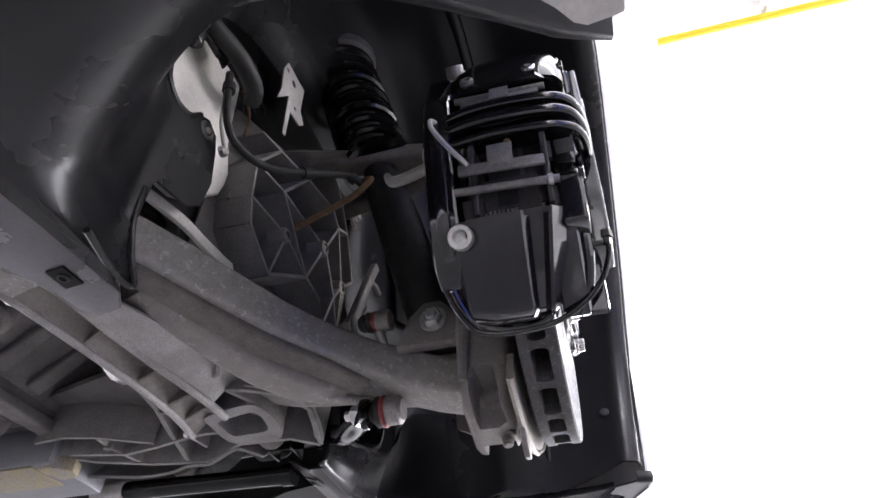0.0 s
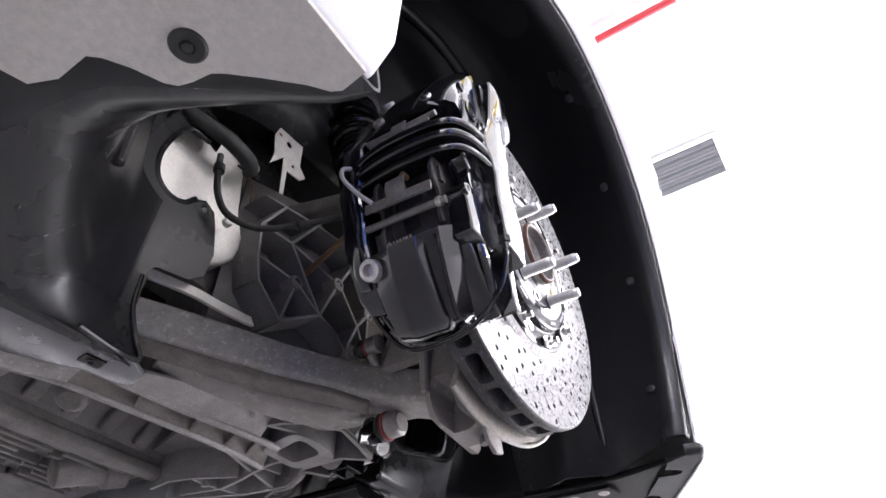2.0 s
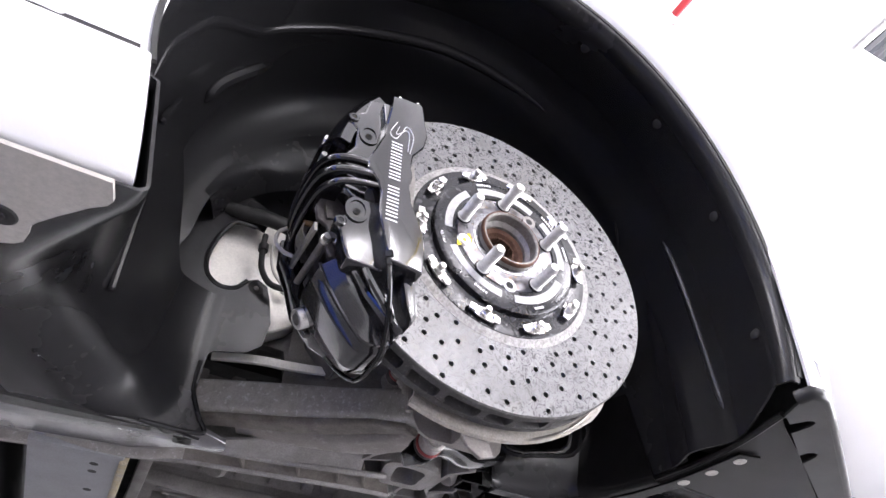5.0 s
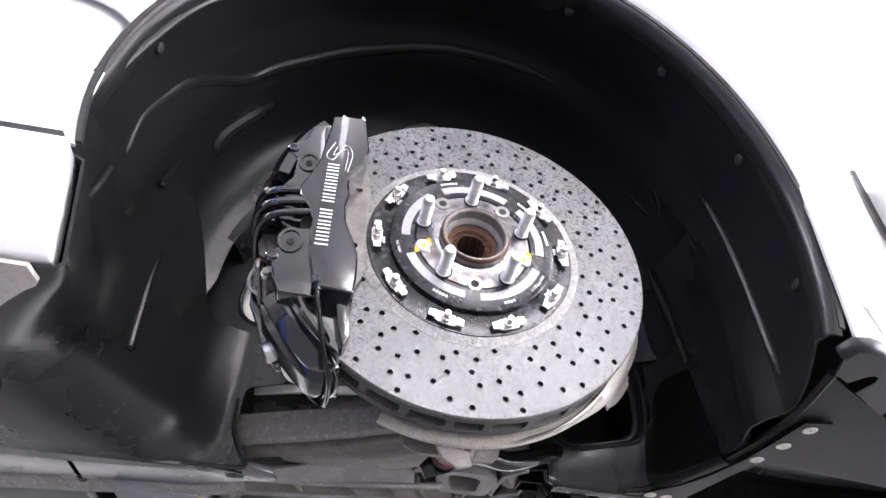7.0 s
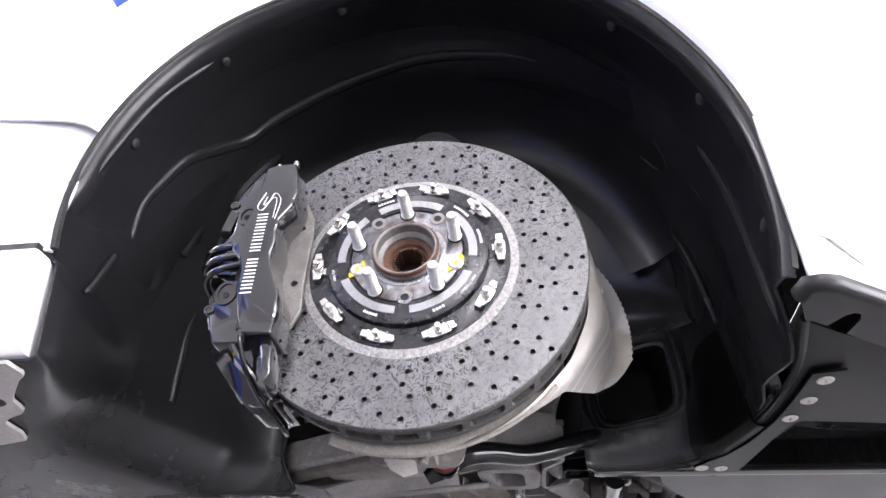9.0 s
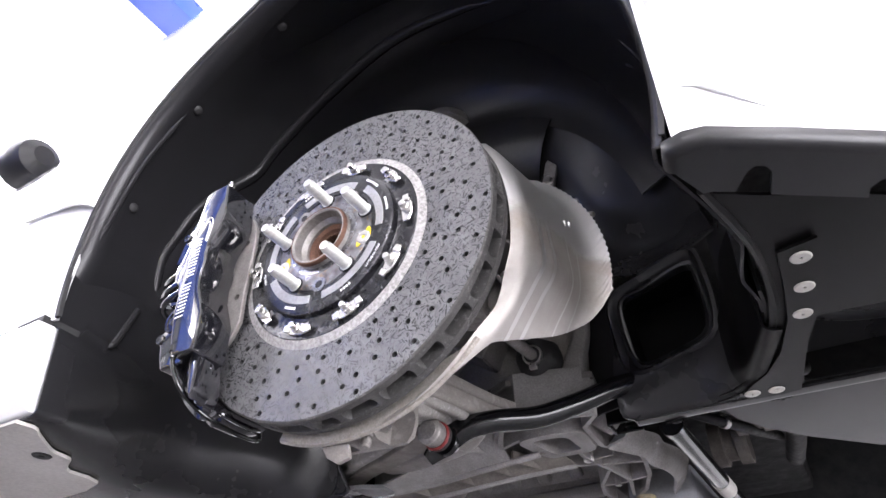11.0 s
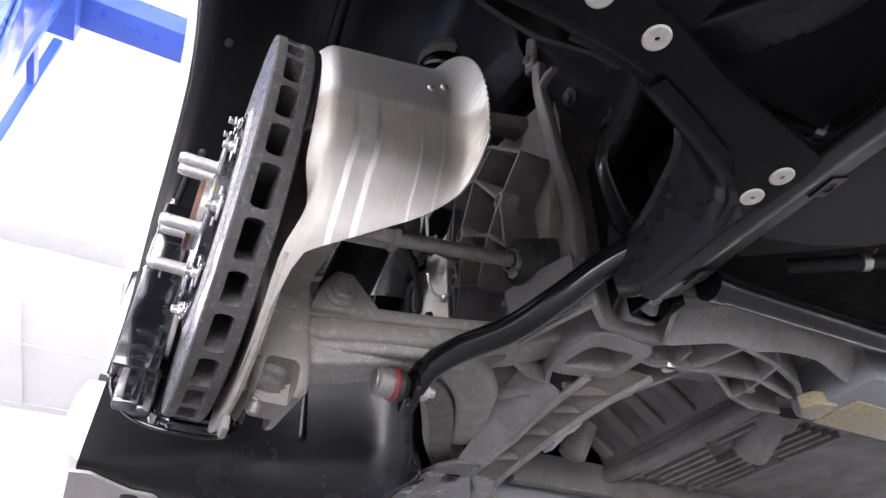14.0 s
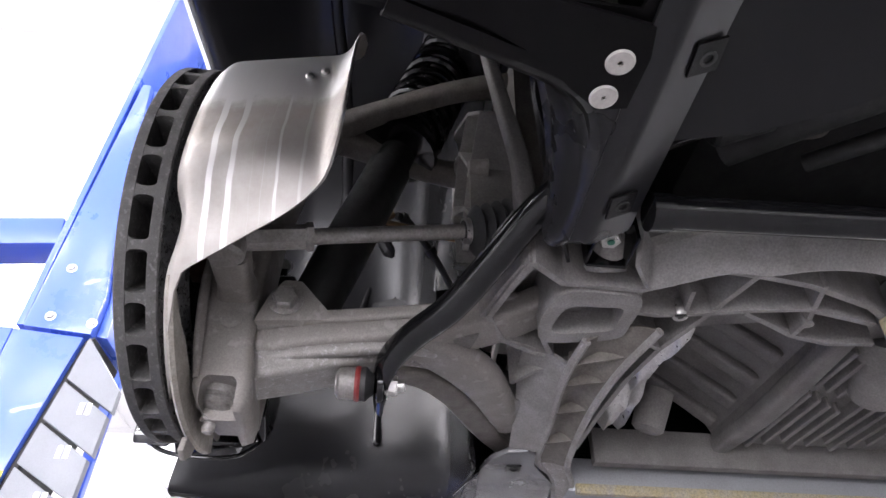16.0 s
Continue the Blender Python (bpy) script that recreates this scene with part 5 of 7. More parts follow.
part("upper_boot", turned((-0.032, 0.249, 1.682), (-0.032, 0.31, 1.682), [(0, 0.0105), (0.005, 0.0120), (0.008, 0.0090), (0.011, 0.0105), (0.016, 0.0070)], 20), RUBBER, lk, "black ribbed boot")
part("upper_nut", bolt_bm((-0.032, 0.272, 1.682), (0, 1, 0), 0.015, 0.010, True, 0.005), OLDSTEEL, lk)

# ---- subframe: an open cast tray of ribs ----
sf = thing("front_subframe", "weathered ribbed cast aluminium front subframe", "subframe", (0, 0.5, 1.66))
ZB = 1.648
web_poly = [(0.165, 0.385), (0.150, 0.47), (0.170, 0.560), (0.155, 0.635), (0.12, 0.75), (0.04, 0.76), (0.00, 0.60), (-0.05, 0.545), (-0.26, 0.545), (-0.27, 0.44), (-0.10, 0.42), (-0.02, 0.40), (0.055, 0.355)]
hole = [(0.099, 0.434), (0.104, 0.486), (0.066, 0.485), (0.055, 0.430)]
pts = [Vector((x, y, 1.706)) for x, y in web_poly]
# web coloured darker than the ribs that stand on it
part("upper_web", plate(pts, 0.008, [[Vector((x, y, 1.706)) for x, y in hole]]), CASTDARK, sf, "floor of the casting, coloured darker than its ribs")
RIBS = [
    ([(0.160, 0.390), (0.134, 0.421), (0.132, 0.455), (0.131, 0.493), (0.152, 0.524), (0.166, 0.556), (0.163, 0.585), (0.154, 0.634), (0.128, 0.704), (0.10, 0.745)], 0.006),
    ([(0.160, 0.390), (0.120, 0.378), (0.071, 0.366), (0.031, 0.385), (0.010, 0.420), (0.005, 0.440)], 0.006),
    ([(0.005, 0.440), (0.030, 0.428), (0.049, 0.421)], 0.006),
    ([(0.161, 0.585), (0.106, 0.570), (0.066, 0.558), (0.027, 0.545), (-0.043, 0.534), (-0.130, 0.530), (-0.245, 0.530)], 0.006),
    ([(0.131, 0.493), (0.096, 0.493), (0.057, 0.490), (0.002, 0.484), (-0.084, 0.482), (-0.165, 0.486), (-0.255, 0.494)], 0.006),
    ([(0.096, 0.493), (0.093, 0.520), (0.097, 0.546), (0.110, 0.60), (0.118, 0.651), (0.100, 0.726)], 0.005),
    ([(0.058, 0.492), (0.044, 0.520), (0.030, 0.546)], 0.005),
    ([(0.153, 0.648), (0.120, 0.657), (0.095, 0.664), (0.069, 0.662)], 0.005),
    ([(0.103, 0.600), (0.086, 0.632), (0.069, 0.662), (0.058, 0.704), (0.062, 0.750)], 0.005),
    ([(0.131, 0.540), (0.097, 0.546)], 0.004),
    ([(0.002, 0.484), (-0.014, 0.462), (-0.03, 0.43), (-0.06, 0.41)], 0.005),
    ([(-0.024, 0.484), (-0.036, 0.508)], 0.004),
    ([(-0.060, 0.482), (-0.068, 0.505)], 0.004),
]
for k, (p, t) in enumerate(RIBS):
    part("rib", rib(p, ZB + 0.0007 * (k % 5), 1.704, t), SUBFRAME, sf)


def frame_bm(outer, inner, z0, z1):
    ring = []
    n = len(outer)
    bm = bmesh.new()
    vs = [[bm.verts.new((*p, z)) for p in loop] for loop, z in ((outer, z0), (outer, z1), (inner, z1), (inner, z0))]
    for a, b in zip(vs, vs[1:] + vs[:1]):
        for i in range(n):
            bm.faces.new((a[i], a[(i + 1) % n], b[(i + 1) % n], b[i]))
    return bm


HO = smooth_path([(x, y, 0) for x, y in ((0.124, 0.428), (0.126, 0.470), (0.118, 0.497), (0.075, 0.499), (0.052, 0.494), (0.040, 0.455), (0.040, 0.422), (0.080, 0.414))], 4, True)
HI = smooth_path([(x, y, 0) for x, y in ((0.101, 0.436), (0.104, 0.462), (0.103, 0.484), (0.080, 0.486), (0.066, 0.484), (0.058, 0.455), (0.056, 0.430), (0.078, 0.428))], 4, True)
part("pocket_rim", frame_bm([(p.x, p.y) for p in HO], [(p.x, p.y) for p in HI], ZB - 0.002, 1.704), SUBFRAME, sf, "thick rim round an open pocket")
part("pocket_boss", turned((0.074, 0.446, 1.705), (0.074, 0.446, 1.66), [(0, 0.015), (0.022, 0.015), (0.024, 0.012), (0.024, 0.004), (0.018, 0.004)], 24), CASTDARK, sf)
part("side_wall", rib([(0.150, 0.388), (0.115, 0.376), (0.068, 0.364), (0.030, 0.384), (0.008, 0.420)], 1.652, 1.712, 0.012), SUBFRAME, sf, "thick outer wall of the casting")
LIPS = smooth_path([(0.168, 0.474, 0), (0.150, 0.485, 0), (0.136, 0.498, 0), (0.150, 0.526, 0), (0.167, 0.556, 0), (0.166, 0.590, 0), (0.178, 0.625, 0), (0.180, 0.67, 0), (0.165, 0.72, 0), (0.15, 0.78, 0)], 4)
part("front_face", sheet([[(q.x + dx, q.y, z) for q in LIPS] for dx, z in ((0.0, 1.647), (0.003, 1.650), (0.010, 1.656), (0.018, 1.665), (0.024, 1.676))], 0.004), SUBFRAME, sf, "smooth sloping front face", smooth=60)
part("cast_boss", turned((0.162, 0.456, 1.684), (0.140, 0.459, 1.656), [(0, 0.021), (0.018, 0.0195), (0.028, 0.0190), (0.032, 0.0170), (0.033, 0.010)], 24), SUBFRAME, sf, "pale machined boss")
part("plug", turned((0.093, 0.542, 1.665), (0.093, 0.542, 1.640), [(0, 0.0075), (0.016, 0.0075), (0.017, 0.0068), (0.017, 0.0028), (0.012, 0.0028)], 20), STEEL, sf, "small bright plug in a rib")
part("plug", turned((0.095, 0.664, 1.665), (0.095, 0.664, 1.640), [(0, 0.006), (0.018, 0.005)], 14), SUBFRAME, sf)
part("rear_flange", prism([(-0.62, 0.42), (-0.35, 0.40), (-0.25, 0.402), (-0.215, 0.412), (-0.190, 0.428), (-0.186, 0.452), (-0.196, 0.464), (-0.234, 0.470), (-0.30, 0.508), (-0.62, 0.55)], "z", 1.620, 1.628, 0.003), FLANGE, sf, "flat satin grey flange")
UPP = smooth_path([(-0.62, 0.56, 1.625), (-0.40, 0.53, 1.625), (-0.285, 0.505, 1.626), (-0.234, 0.474, 1.627), (-0.164, 0.467, 1.627), (-0.100, 0.463, 1.629), (-0.040, 0.458, 1.632), (0.010, 0.458, 1.636), (0.050, 0.464, 1.642)], 4)
LOW = smooth_path([(-0.62, 0.60, 1.620), (-0.40, 0.558, 1.620), (-0.290, 0.532, 1.620), (-0.230, 0.512, 1.620), (-0.164, 0.503, 1.620), (-0.100, 0.499, 1.622), (-0.040, 0.500, 1.626), (0.020, 0.508, 1.632), (0.080, 0.526, 1.640)], 4)
dip = [-0.005 + 0.019 * min(1.0, max(0.0, (k - 9) / 6)) for k in range(len(UPP))]
strips = [[[tuple(q + Vector((0, 0, 0.002))) for q in UPP[a:b]]] + [[tuple(p.lerp(q, f) + Vector((0, 0, d * math.sin(math.pi * f)))) for p, q, d in zip(UPP[a:b], LOW[a:b], dip[a:b])] for f in (0.25, 0.5, 0.75)] + [[tuple(q + Vector((0, 0, 0.002))) for q in LOW[a:b]]] for a, b in ((0, 13), (12, len(UPP)))]
part("rail_bar", sheet(strips[0], 0.003), ARM, sf, "broad gritty rail behind the wheel", smooth=60)
part("channel_floor", sheet(strips[1], 0.003), GRIME, sf, "brown dusty floor of the channel", smooth=60)
part("channel_rail", tube([tuple(q) for q in UPP], 0.0048, 8, raw=True), SUBFRAME, sf, "cast rail along the channel")
part("channel_rail", tube([tuple(q) for q in LOW], 0.0042, 8, raw=True), SUBFRAME, sf, "cast rail along the channel")
for k in (16, 21, 25, 28):
    a, b = UPP[k], LOW[min(len(LOW) - 1, k + 1)]
    part("channel_rib", rib([(a.x, a.y), (b.x, b.y)], min(a.z, b.z) + 0.002, max(a.z, b.z) + 0.016, 0.003), GRIME, sf)
part("corner_face", sheet([[(-0.192, 0.430, 1.630), (-0.150, 0.428, 1.640), (-0.100, 0.424, 1.652), (-0.050, 0.418, 1.664), (0.0, 0.418, 1.676)], [(-0.192, 0.448, 1.627), (-0.150, 0.446, 1.632), (-0.100, 0.442, 1.640), (-0.050, 0.438, 1.650), (0.004, 0.436, 1.660)], [(-0.192, 0.466, 1.627), (-0.150, 0.465, 1.629), (-0.100, 0.463, 1.632), (-0.045, 0.459, 1.636), (0.008, 0.458, 1.640)]], 0.004), SUBFRAME, sf, "curved corner face of the casting", smooth=60)
part("mount_cup", turned((-0.105, 0.425, 1.668), (-0.150, 0.402, 1.652), [(0, 0.024), (0.030, 0.024), (0.034, 0.019), (0.046, 0.018), (0.048, 0.012)], 24), SUBFRAME, sf, "pivot boss with its bolt")
part("mount_bolt", bolt_bm((-0.150, 0.402, 1.652), (-0.85, -0.43, -0.3), 0.018, 0.008, True), STEEL, sf)

# ---- crossmembers, engine sump ----
bm = thing("steel_crossmember", "pale grey crossmember with yellowed wax at its end", "crossmember", (0.14, 0.9, 1.66))
part("beam", box(0.085, 0.195, 0.742, 1.50, 1.634, 1.690, 0.006), BEAM, bm)
part("wax_joint", prism([(0.110, 0.722), (0.128, 0.728), (0.134, 0.756), (0.098, 0.768), (0.092, 0.748), (0.100, 0.734)], "z", 1.6305, 1.648, 0.003), STAIN, bm, "yellow-stained weld end")
part("wax_stain", box(0.088, 0.150, 0.77, 0.92, 1.6315, 1.6345, 0.001), STAIN, bm, "yellowed wax film")
# near-black discs stand for the shade in the beam's holes
for y in (0.80, 0.86, 0.95, 1.05):
    part("beam_hole", turned((0.11 + 0.02 * (y > 0.9), y, 1.6345), (0.11 + 0.02 * (y > 0.9), y, 1.60), [(0, 0.005), (0.0006, 0.005), (0.0006, 0.001)], 12), DARK, bm, "small hole drawn as a near-black disc")
rb = thing("rear_crossmember", "pale grey rear crossmember with punched holes", "crossmember", (-0.33, 0.9, 1.64))
part("beam", box(-0.42, -0.30, 0.53, 1.50, 1.612, 1.66, 0.005), BEAM, rb)
part("wax_edge", box(-0.305, -0.294, 0.54, 1.10, 1.608, 1.622, 0.002), STAIN, rb, "yellowed seam")
# holes again drawn as near-black discs in place of shade
for y in (0.57, 0.60, 0.68, 0.77, 0.85, 0.95):
    part("beam_hole", turned((-0.335, y, 1.6125), (-0.335, y, 1.60), [(0, 0.006), (0.0008, 0.006), (0.0008, 0.001)], 12), DARK, rb, "small hole drawn as a near-black disc")
sump = thing("engine_sump", "dusty cast engine sump with cooling fins", "engine sump", (-0.08, 0.75, 1.68))
part("sump_body", prism([(0.52, 1.88), (0.53, 1.84), (0.60, 1.80), (0.725, 1.705), (0.738, 1.676), (1.30, 1.676), (1.30, 1.88)], "x", -0.262, 0.060, 0.006), CASTDARK, sump)
part("sump_rail", box(-0.26, 0.055, 0.732, 0.745, 1.664, 1.70, 0.003), CASTDARK, sump)
for k in range(9):
    y = 0.764 + 0.020 * k
    part("cooling_fin", box(-0.24 + 0.012 * (k % 3), -0.075 - 0.014 * (k % 4), y, y + 0.006, 1.662, 1.680, 0.0015, 1), CASTDARK, sump)
    part("cooling_fin", box(-0.060 - 0.012 * (k % 3), 0.02, y, y + 0.006, 1.664, 1.680, 0.0015, 1), CASTDARK, sump)
for x in (-0.235, -0.175, -0.115, -0.055, 0.005):
    part("side_rib", bar([(x, 0.528, 1.852), (x, 0.596, 1.800), (x, 0.66, 1.752), (x, 0.728, 1.696)], [0.012, 0.011, 0.011, 0.012], [0.007, 0.007, 0.007, 0.007], 0.7), CASTDARK, sump)
part("pan_rim", bar([(-0.262, 0.742, 1.672), (-0.16, 0.744, 1.668), (-0.06, 0.742, 1.668), (0.06, 0.738, 1.670)], [0.012, 0.014, 0.014, 0.012], [0.010, 0.011, 0.011, 0.010], 0.6), CASTDARK, sump, "rounded rim of the pan")
part("filter_housing", turned((0.035, 0.80, 1.69), (-0.06, 0.83, 1.655), [(0, 0.034), (0.03, 0.034), (0.034, 0.026), (0.10, 0.026), (0.105, 0.02)], 28), CASTDARK, sump, "round cast housing")
part("drain_boss", turned((-0.16, 0.62, 1.70), (-0.18, 0.60, 1.64), [(0, 0.022), (0.05, 0.02), (0.055, 0.014)], 20), CASTDARK, sump)
part("rear_rail", box(-0.280, -0.262, 0.56, 1.2, 1.640, 1.69, 0.003), CASTDARK, sump)
foil = thing("heat_shield", "crumpled bright foil heat shield beside the sump", "heat shield", (-0.15, 0.58, 1.68))
rows = []
for k in range(15):
    f = k / 14
    c = Vector((0.015, 0.572, 1.688)).lerp(Vector((-0.200, 0.556, 1.668)), f)
    rows.append([(c.x, c.y + w + 0.004 * math.sin(9 * f + 40 * w), c.z + 0.006 * math.sin(w * 260 + 5 * f) + 0.003 * math.sin(f * 23 + w * 90)) for w in (-0.026, -0.018, -0.010, -0.002, 0.006, 0.014, 0.022)])
part("foil_sheet", sheet(rows, 0.001), STEEL, foil, "bright creased foil", smooth=60)
eng = thing("engine_block", "engine underside above the sump, coloured dark for shade", "engine", (-0.1, 1.0, 1.95))
# shade of the bay is put into the colours of block and pulleys
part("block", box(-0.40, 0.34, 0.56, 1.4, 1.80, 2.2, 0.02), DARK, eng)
for k, (x, y, z, r) in enumerate(((0.28, 0.60, 1.76, 0.035), (0.31, 0.72, 1.74, 0.028), (0.25, 0.85, 1.75, 0.04), (0.34, 0.66, 1.80, 0.05))):
    part("pulley", turned((x - 0.03, y, z), (x + 0.03, y, z), [(0, r), (0.02, r), (0.022, r * 0.8), (0.038, r * 0.8), (0.04, r), (0.06, r)], 24), GRIME, eng)
part("hose", tube([(0.22, 0.55, 1.74), (0.30, 0.62, 1.72), (0.36, 0.74, 1.73), (0.34, 0.95, 1.74)], 0.016, 12), RUBBER, eng)

for pts, r in ((((0.26, 0.50, 1.78), (0.30, 0.56, 1.745), (0.35, 0.62, 1.76), (0.40, 0.72, 1.80)), 0.013), (((0.30, 0.47, 1.82), (0.34, 0.55, 1.80), (0.38, 0.66, 1.77), (0.39, 0.80, 1.76)), 0.010), (((0.22, 0.62, 1.73), (0.27, 0.66, 1.715), (0.31, 0.74, 1.72), (0.33, 0.86, 1.75)), 0.008)):
    hz = part("coolant_hose", tube(list(pts), r, 12), RUBBER, eng, "black hose")
    part("hose_clamp", turned(pts[1], pts[2], [(0, r + 0.0022), (0.009, r + 0.0022)], 20), STEEL, hz, "bright band clamp")
for x, y, z in ((0.31, 0.575, 1.735), (0.352, 0.63, 1.748), (0.265, 0.70, 1.74)):
    part("bracket_tab", prism([(x, z), (x + 0.012, z + 0.004), (x + 0.010, z + 0.034), (x - 0.004, z + 0.030)], "y", y, y + 0.003, 0.0008, 1), OLDSTEEL, eng)

# ---- black brace tube ----
br = thing("brace_tube", "satin black brace tube under the engine bay", "brace", (0.23, 0.7, 1.66))
part("tube", rod((0.234, 0.462, 1.648), (0.238, 1.30, 1.665), 0.0135, 20), BLACKSTEEL, br)
part("collar", rod((0.234, 0.462, 1.648), (0.2341, 0.478, 1.6483), 0.0155, 20), BLACKSTEEL, br)
cup = join(box(0.160, 0.163, 0.434, 0.469, 1.648, 1.690, 0.001, 1), *[box(0.160, 0.198, y, y + 0.003, 1.650, 1.690, 0.001, 1) for y in (0.433, 0.467)], box(0.164, 0.198, 0.4365, 0.4665, 1.676, 1.680, 0.001, 1))
part("end_cup", cup, BLACKSTEEL, br, "black folded bracket at the tube's end")
part("end_bolt", bolt_bm((0.177, 0.4525, 1.676), (0.10, 0, -1), 0.017, 0.014, True), STEEL, br, "bolt with green paint mark")
part("paint_mark", turned((0.1785, 0.4525, 1.6615), (0.180, 0.4525, 1.60), [(0, 0.0032), (0.0008, 0.0032), (0.001, 0.001)], 12), mat("green_paint_mark", (0.05, 0.22, 0.16), 0.5), br, "green paint mark")
tag = rod((0.2345, 0.735, 1.6535), (0.235, 0.79, 1.6546), 0.0146, 20)
part("paper_tag", tag, BEIGE, br, "white paper label round the tube")

# ---- chassis casting behind the suspension ----
ch = thing("chassis_casting", "grey ribbed chassis casting behind the suspension", "chassis", (-0.05, 0.46, 1.9))
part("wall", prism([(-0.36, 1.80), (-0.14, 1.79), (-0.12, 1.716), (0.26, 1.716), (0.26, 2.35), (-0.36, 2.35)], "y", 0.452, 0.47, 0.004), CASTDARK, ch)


# cells of thin deep ribs on a face that turns away at both sides


def cast_face(x):
    return 0.338 + 0.35 * max(-x, 0.0) + 0.14 * max(x, 0.0)


def cast_rib(p0, p1, t0, t1, deep):
    """A thin wall between two points of the face, drafted toward its root."""
    (xa, za), (xb, zb) = p0, p1
    n = Vector((-(zb - za), 0, xb - xa)).normalized()
    rings = []
    for y_in, t in ((0.0, t0), (0.002, t0 * 1.15), (deep, t1)):
        ring = []
        for k in range(7):
            f = k / 6
            x, z = xa + (xb - xa) * f, za + (zb - za) * f
            ring.append((Vector((x, cast_face(x) + y_in, z)), t / 2))
        rings.append([q + n * h for q, h in ring] + [q - n * h for q, h in ring[::-1]])
    return loft(rings)


NODES = {"left": (-0.1255, 1.884), "e1": (-0.120, 1.829), "a": (-0.080, 1.874), "x": (-0.004, 1.838), "dn": (-0.024, 1.774), "boss": (-0.063, 1.811), "up": (-0.048, 1.928), "upl": (-0.098, 1.935), "ur": (0.032, 1.908), "xr": (0.052, 1.800), "c": (0.077, 1.837), "cl": (0.080, 1.765), "cr": (0.120, 1.882), "lo": (0.028, 1.742), "lo2": (-0.075, 1.742), "l2": (-0.130, 1.940), "ct": (0.072, 1.935), "bl": (-0.112, 1.790), "uu": (-0.02, 1.985), "mid": (0.014, 1.870), "mid2": (-0.044, 1.790)}
for a, b in (("left", "a"), ("a", "x"), ("x", "xr"), ("left", "e1"), ("e1", "boss"), ("boss", "dn"), ("a", "dn"), ("a", "up"), ("x", "ur"), ("x", "dn"), ("up", "ur"), ("up", "upl"), ("upl", "left"), ("ur", "c"), ("c", "xr"), ("c", "cl"), ("c", "cr"), ("xr", "lo"), ("dn", "lo"), ("lo2", "dn"), ("lo2", "boss"), ("bl", "lo2"), ("e1", "bl"), ("ur", "ct"), ("ct", "cr"), ("up", "uu"), ("uu", "ct"), ("xr", "cl"), ("l2", "upl")):
    part("rib", cast_rib(NODES[a], NODES[b], 0.0040, 0.0075, 0.052), CASTRIB, ch)
# cell floors darker than the ribs: shade of the depth as colour
part("rib_floor", sheet([[(x, cast_face(x) + 0.050, z) for z in (1.716, 1.76, 1.80, 1.85, 1.90, 1.95, 2.0)] for x in (-0.135, -0.10, -0.05, -0.01, 0.03, 0.08, 0.13)], 0.004), CASTDARK, ch, "floor of the ribbed cells, shade put into the colour", smooth=50)
for x, z in (NODES["boss"], NODES["x"], NODES["c"]):
    part("lug", turned((x, cast_face(x) + 0.02, z), (x, cast_face(x) - 0.01, z), [(0, 0.013), (0.018, 0.011), (0.021, 0.010), (0.022, 0.006), (0.015, 0.006)], 16), CAST, ch)
part("upper_tower", prism([(-0.25, 1.790), (-0.190, 1.789), (-0.172, 1.793), (-0.1455, 1.811), (-0.1300, 1.832), (-0.1250, 1.855), (-0.1250, 1.872), (-0.142, 1.910), (-0.150, 1.961), (-0.157, 2.015), (-0.28, 2.018), (-0.33, 2.0), (-0.33, 1.84)], "y", 0.418, 0.4519, 0.006, 3), PALE, ch, "pale smooth chassis panel")
part("panel_flange", tube([(-0.112, 0.412, 1.91), (-0.122, 0.410, 1.829), (-0.100, 0.408, 1.822)], 0.004, 8, 1), CAST, ch, "raised edge of the panel")
# black sheet added so that the space above the casting stays dark
part("upper_dark_sheet", box(-0.36, 0.26, 0.440, 0.4515, 2.02, 2.35, 0.003), PLASTIC, ch, "black sheet added to darken the space above the casting")
part("wedge", loft([[(x0, 0.392, z), (x1, 0.386, z), (x1, 0.451, z), (x0, 0.451, z)] for x0, x1, z in ((0.100, 0.150, 1.715), (0.108, 0.155, 1.78), (0.125, 0.160, 1.86), (0.140, 0.164, 1.92), (0.150, 0.160, 1.95))]), GRIME, ch, "tapering grey casting")
part("strut", bar([(0.186, 0.349, 1.965), (0.176, 0.354, 1.927), (0.167, 0.370, 1.845), (0.160, 0.385, 1.772), (0.146, 0.391, 1.735), (0.138, 0.395, 1.715)], [0.008, 0.008, 0.009, 0.010, 0.013, 0.016], [0.006, 0.006, 0.007, 0.008, 0.010, 0.010], 0.5, 6, (0, 1, 0)), CASTRIB, ch, "upright cast strut with a flared foot")
part("strut_rib", rod((0.172, 0.350, 1.93), (0.158, 0.380, 1.775), 0.0035, 8), CAST, ch)
part("strut_arm", bar([(0.176, 0.354, 1.930), (0.195, 0.350, 1.931), (0.2122, 0.3487, 1.927)], [0.005, 0.005, 0.004], [0.004, 0.004, 0.003], 0.5), CASTRIB, ch)
part("upright_bracket", prism([(0.128, 2.03), (0.148, 2.02), (0.160, 2.075), (0.150, 2.10), (0.140, 2.085)], "y", 0.372, 0.378, 0.001, 1), OLDSTEEL, ch, "small steel bracket")
part("bracket_bolt", bolt_bm((0.142, 0.372, 2.045), (0, -1, 0), 0.012, 0.007, True), STEEL, ch)
# separate pale strip stands in for the chassis panel's edge
part("panel_edge_strip", bar([(-0.240, 0.425, 1.737), (-0.1776, 0.412, 1.7414), (-0.1365, 0.410, 1.7439), (-0.0878, 0.408, 1.7494), (-0.055, 0.406, 1.757)], [0.003, 0.003, 0.003, 0.003, 0.003], [0.0065, 0.0065, 0.0065, 0.006, 0.005], 0.3), PALE, ch, "pale strip for the edge of the chassis panel")
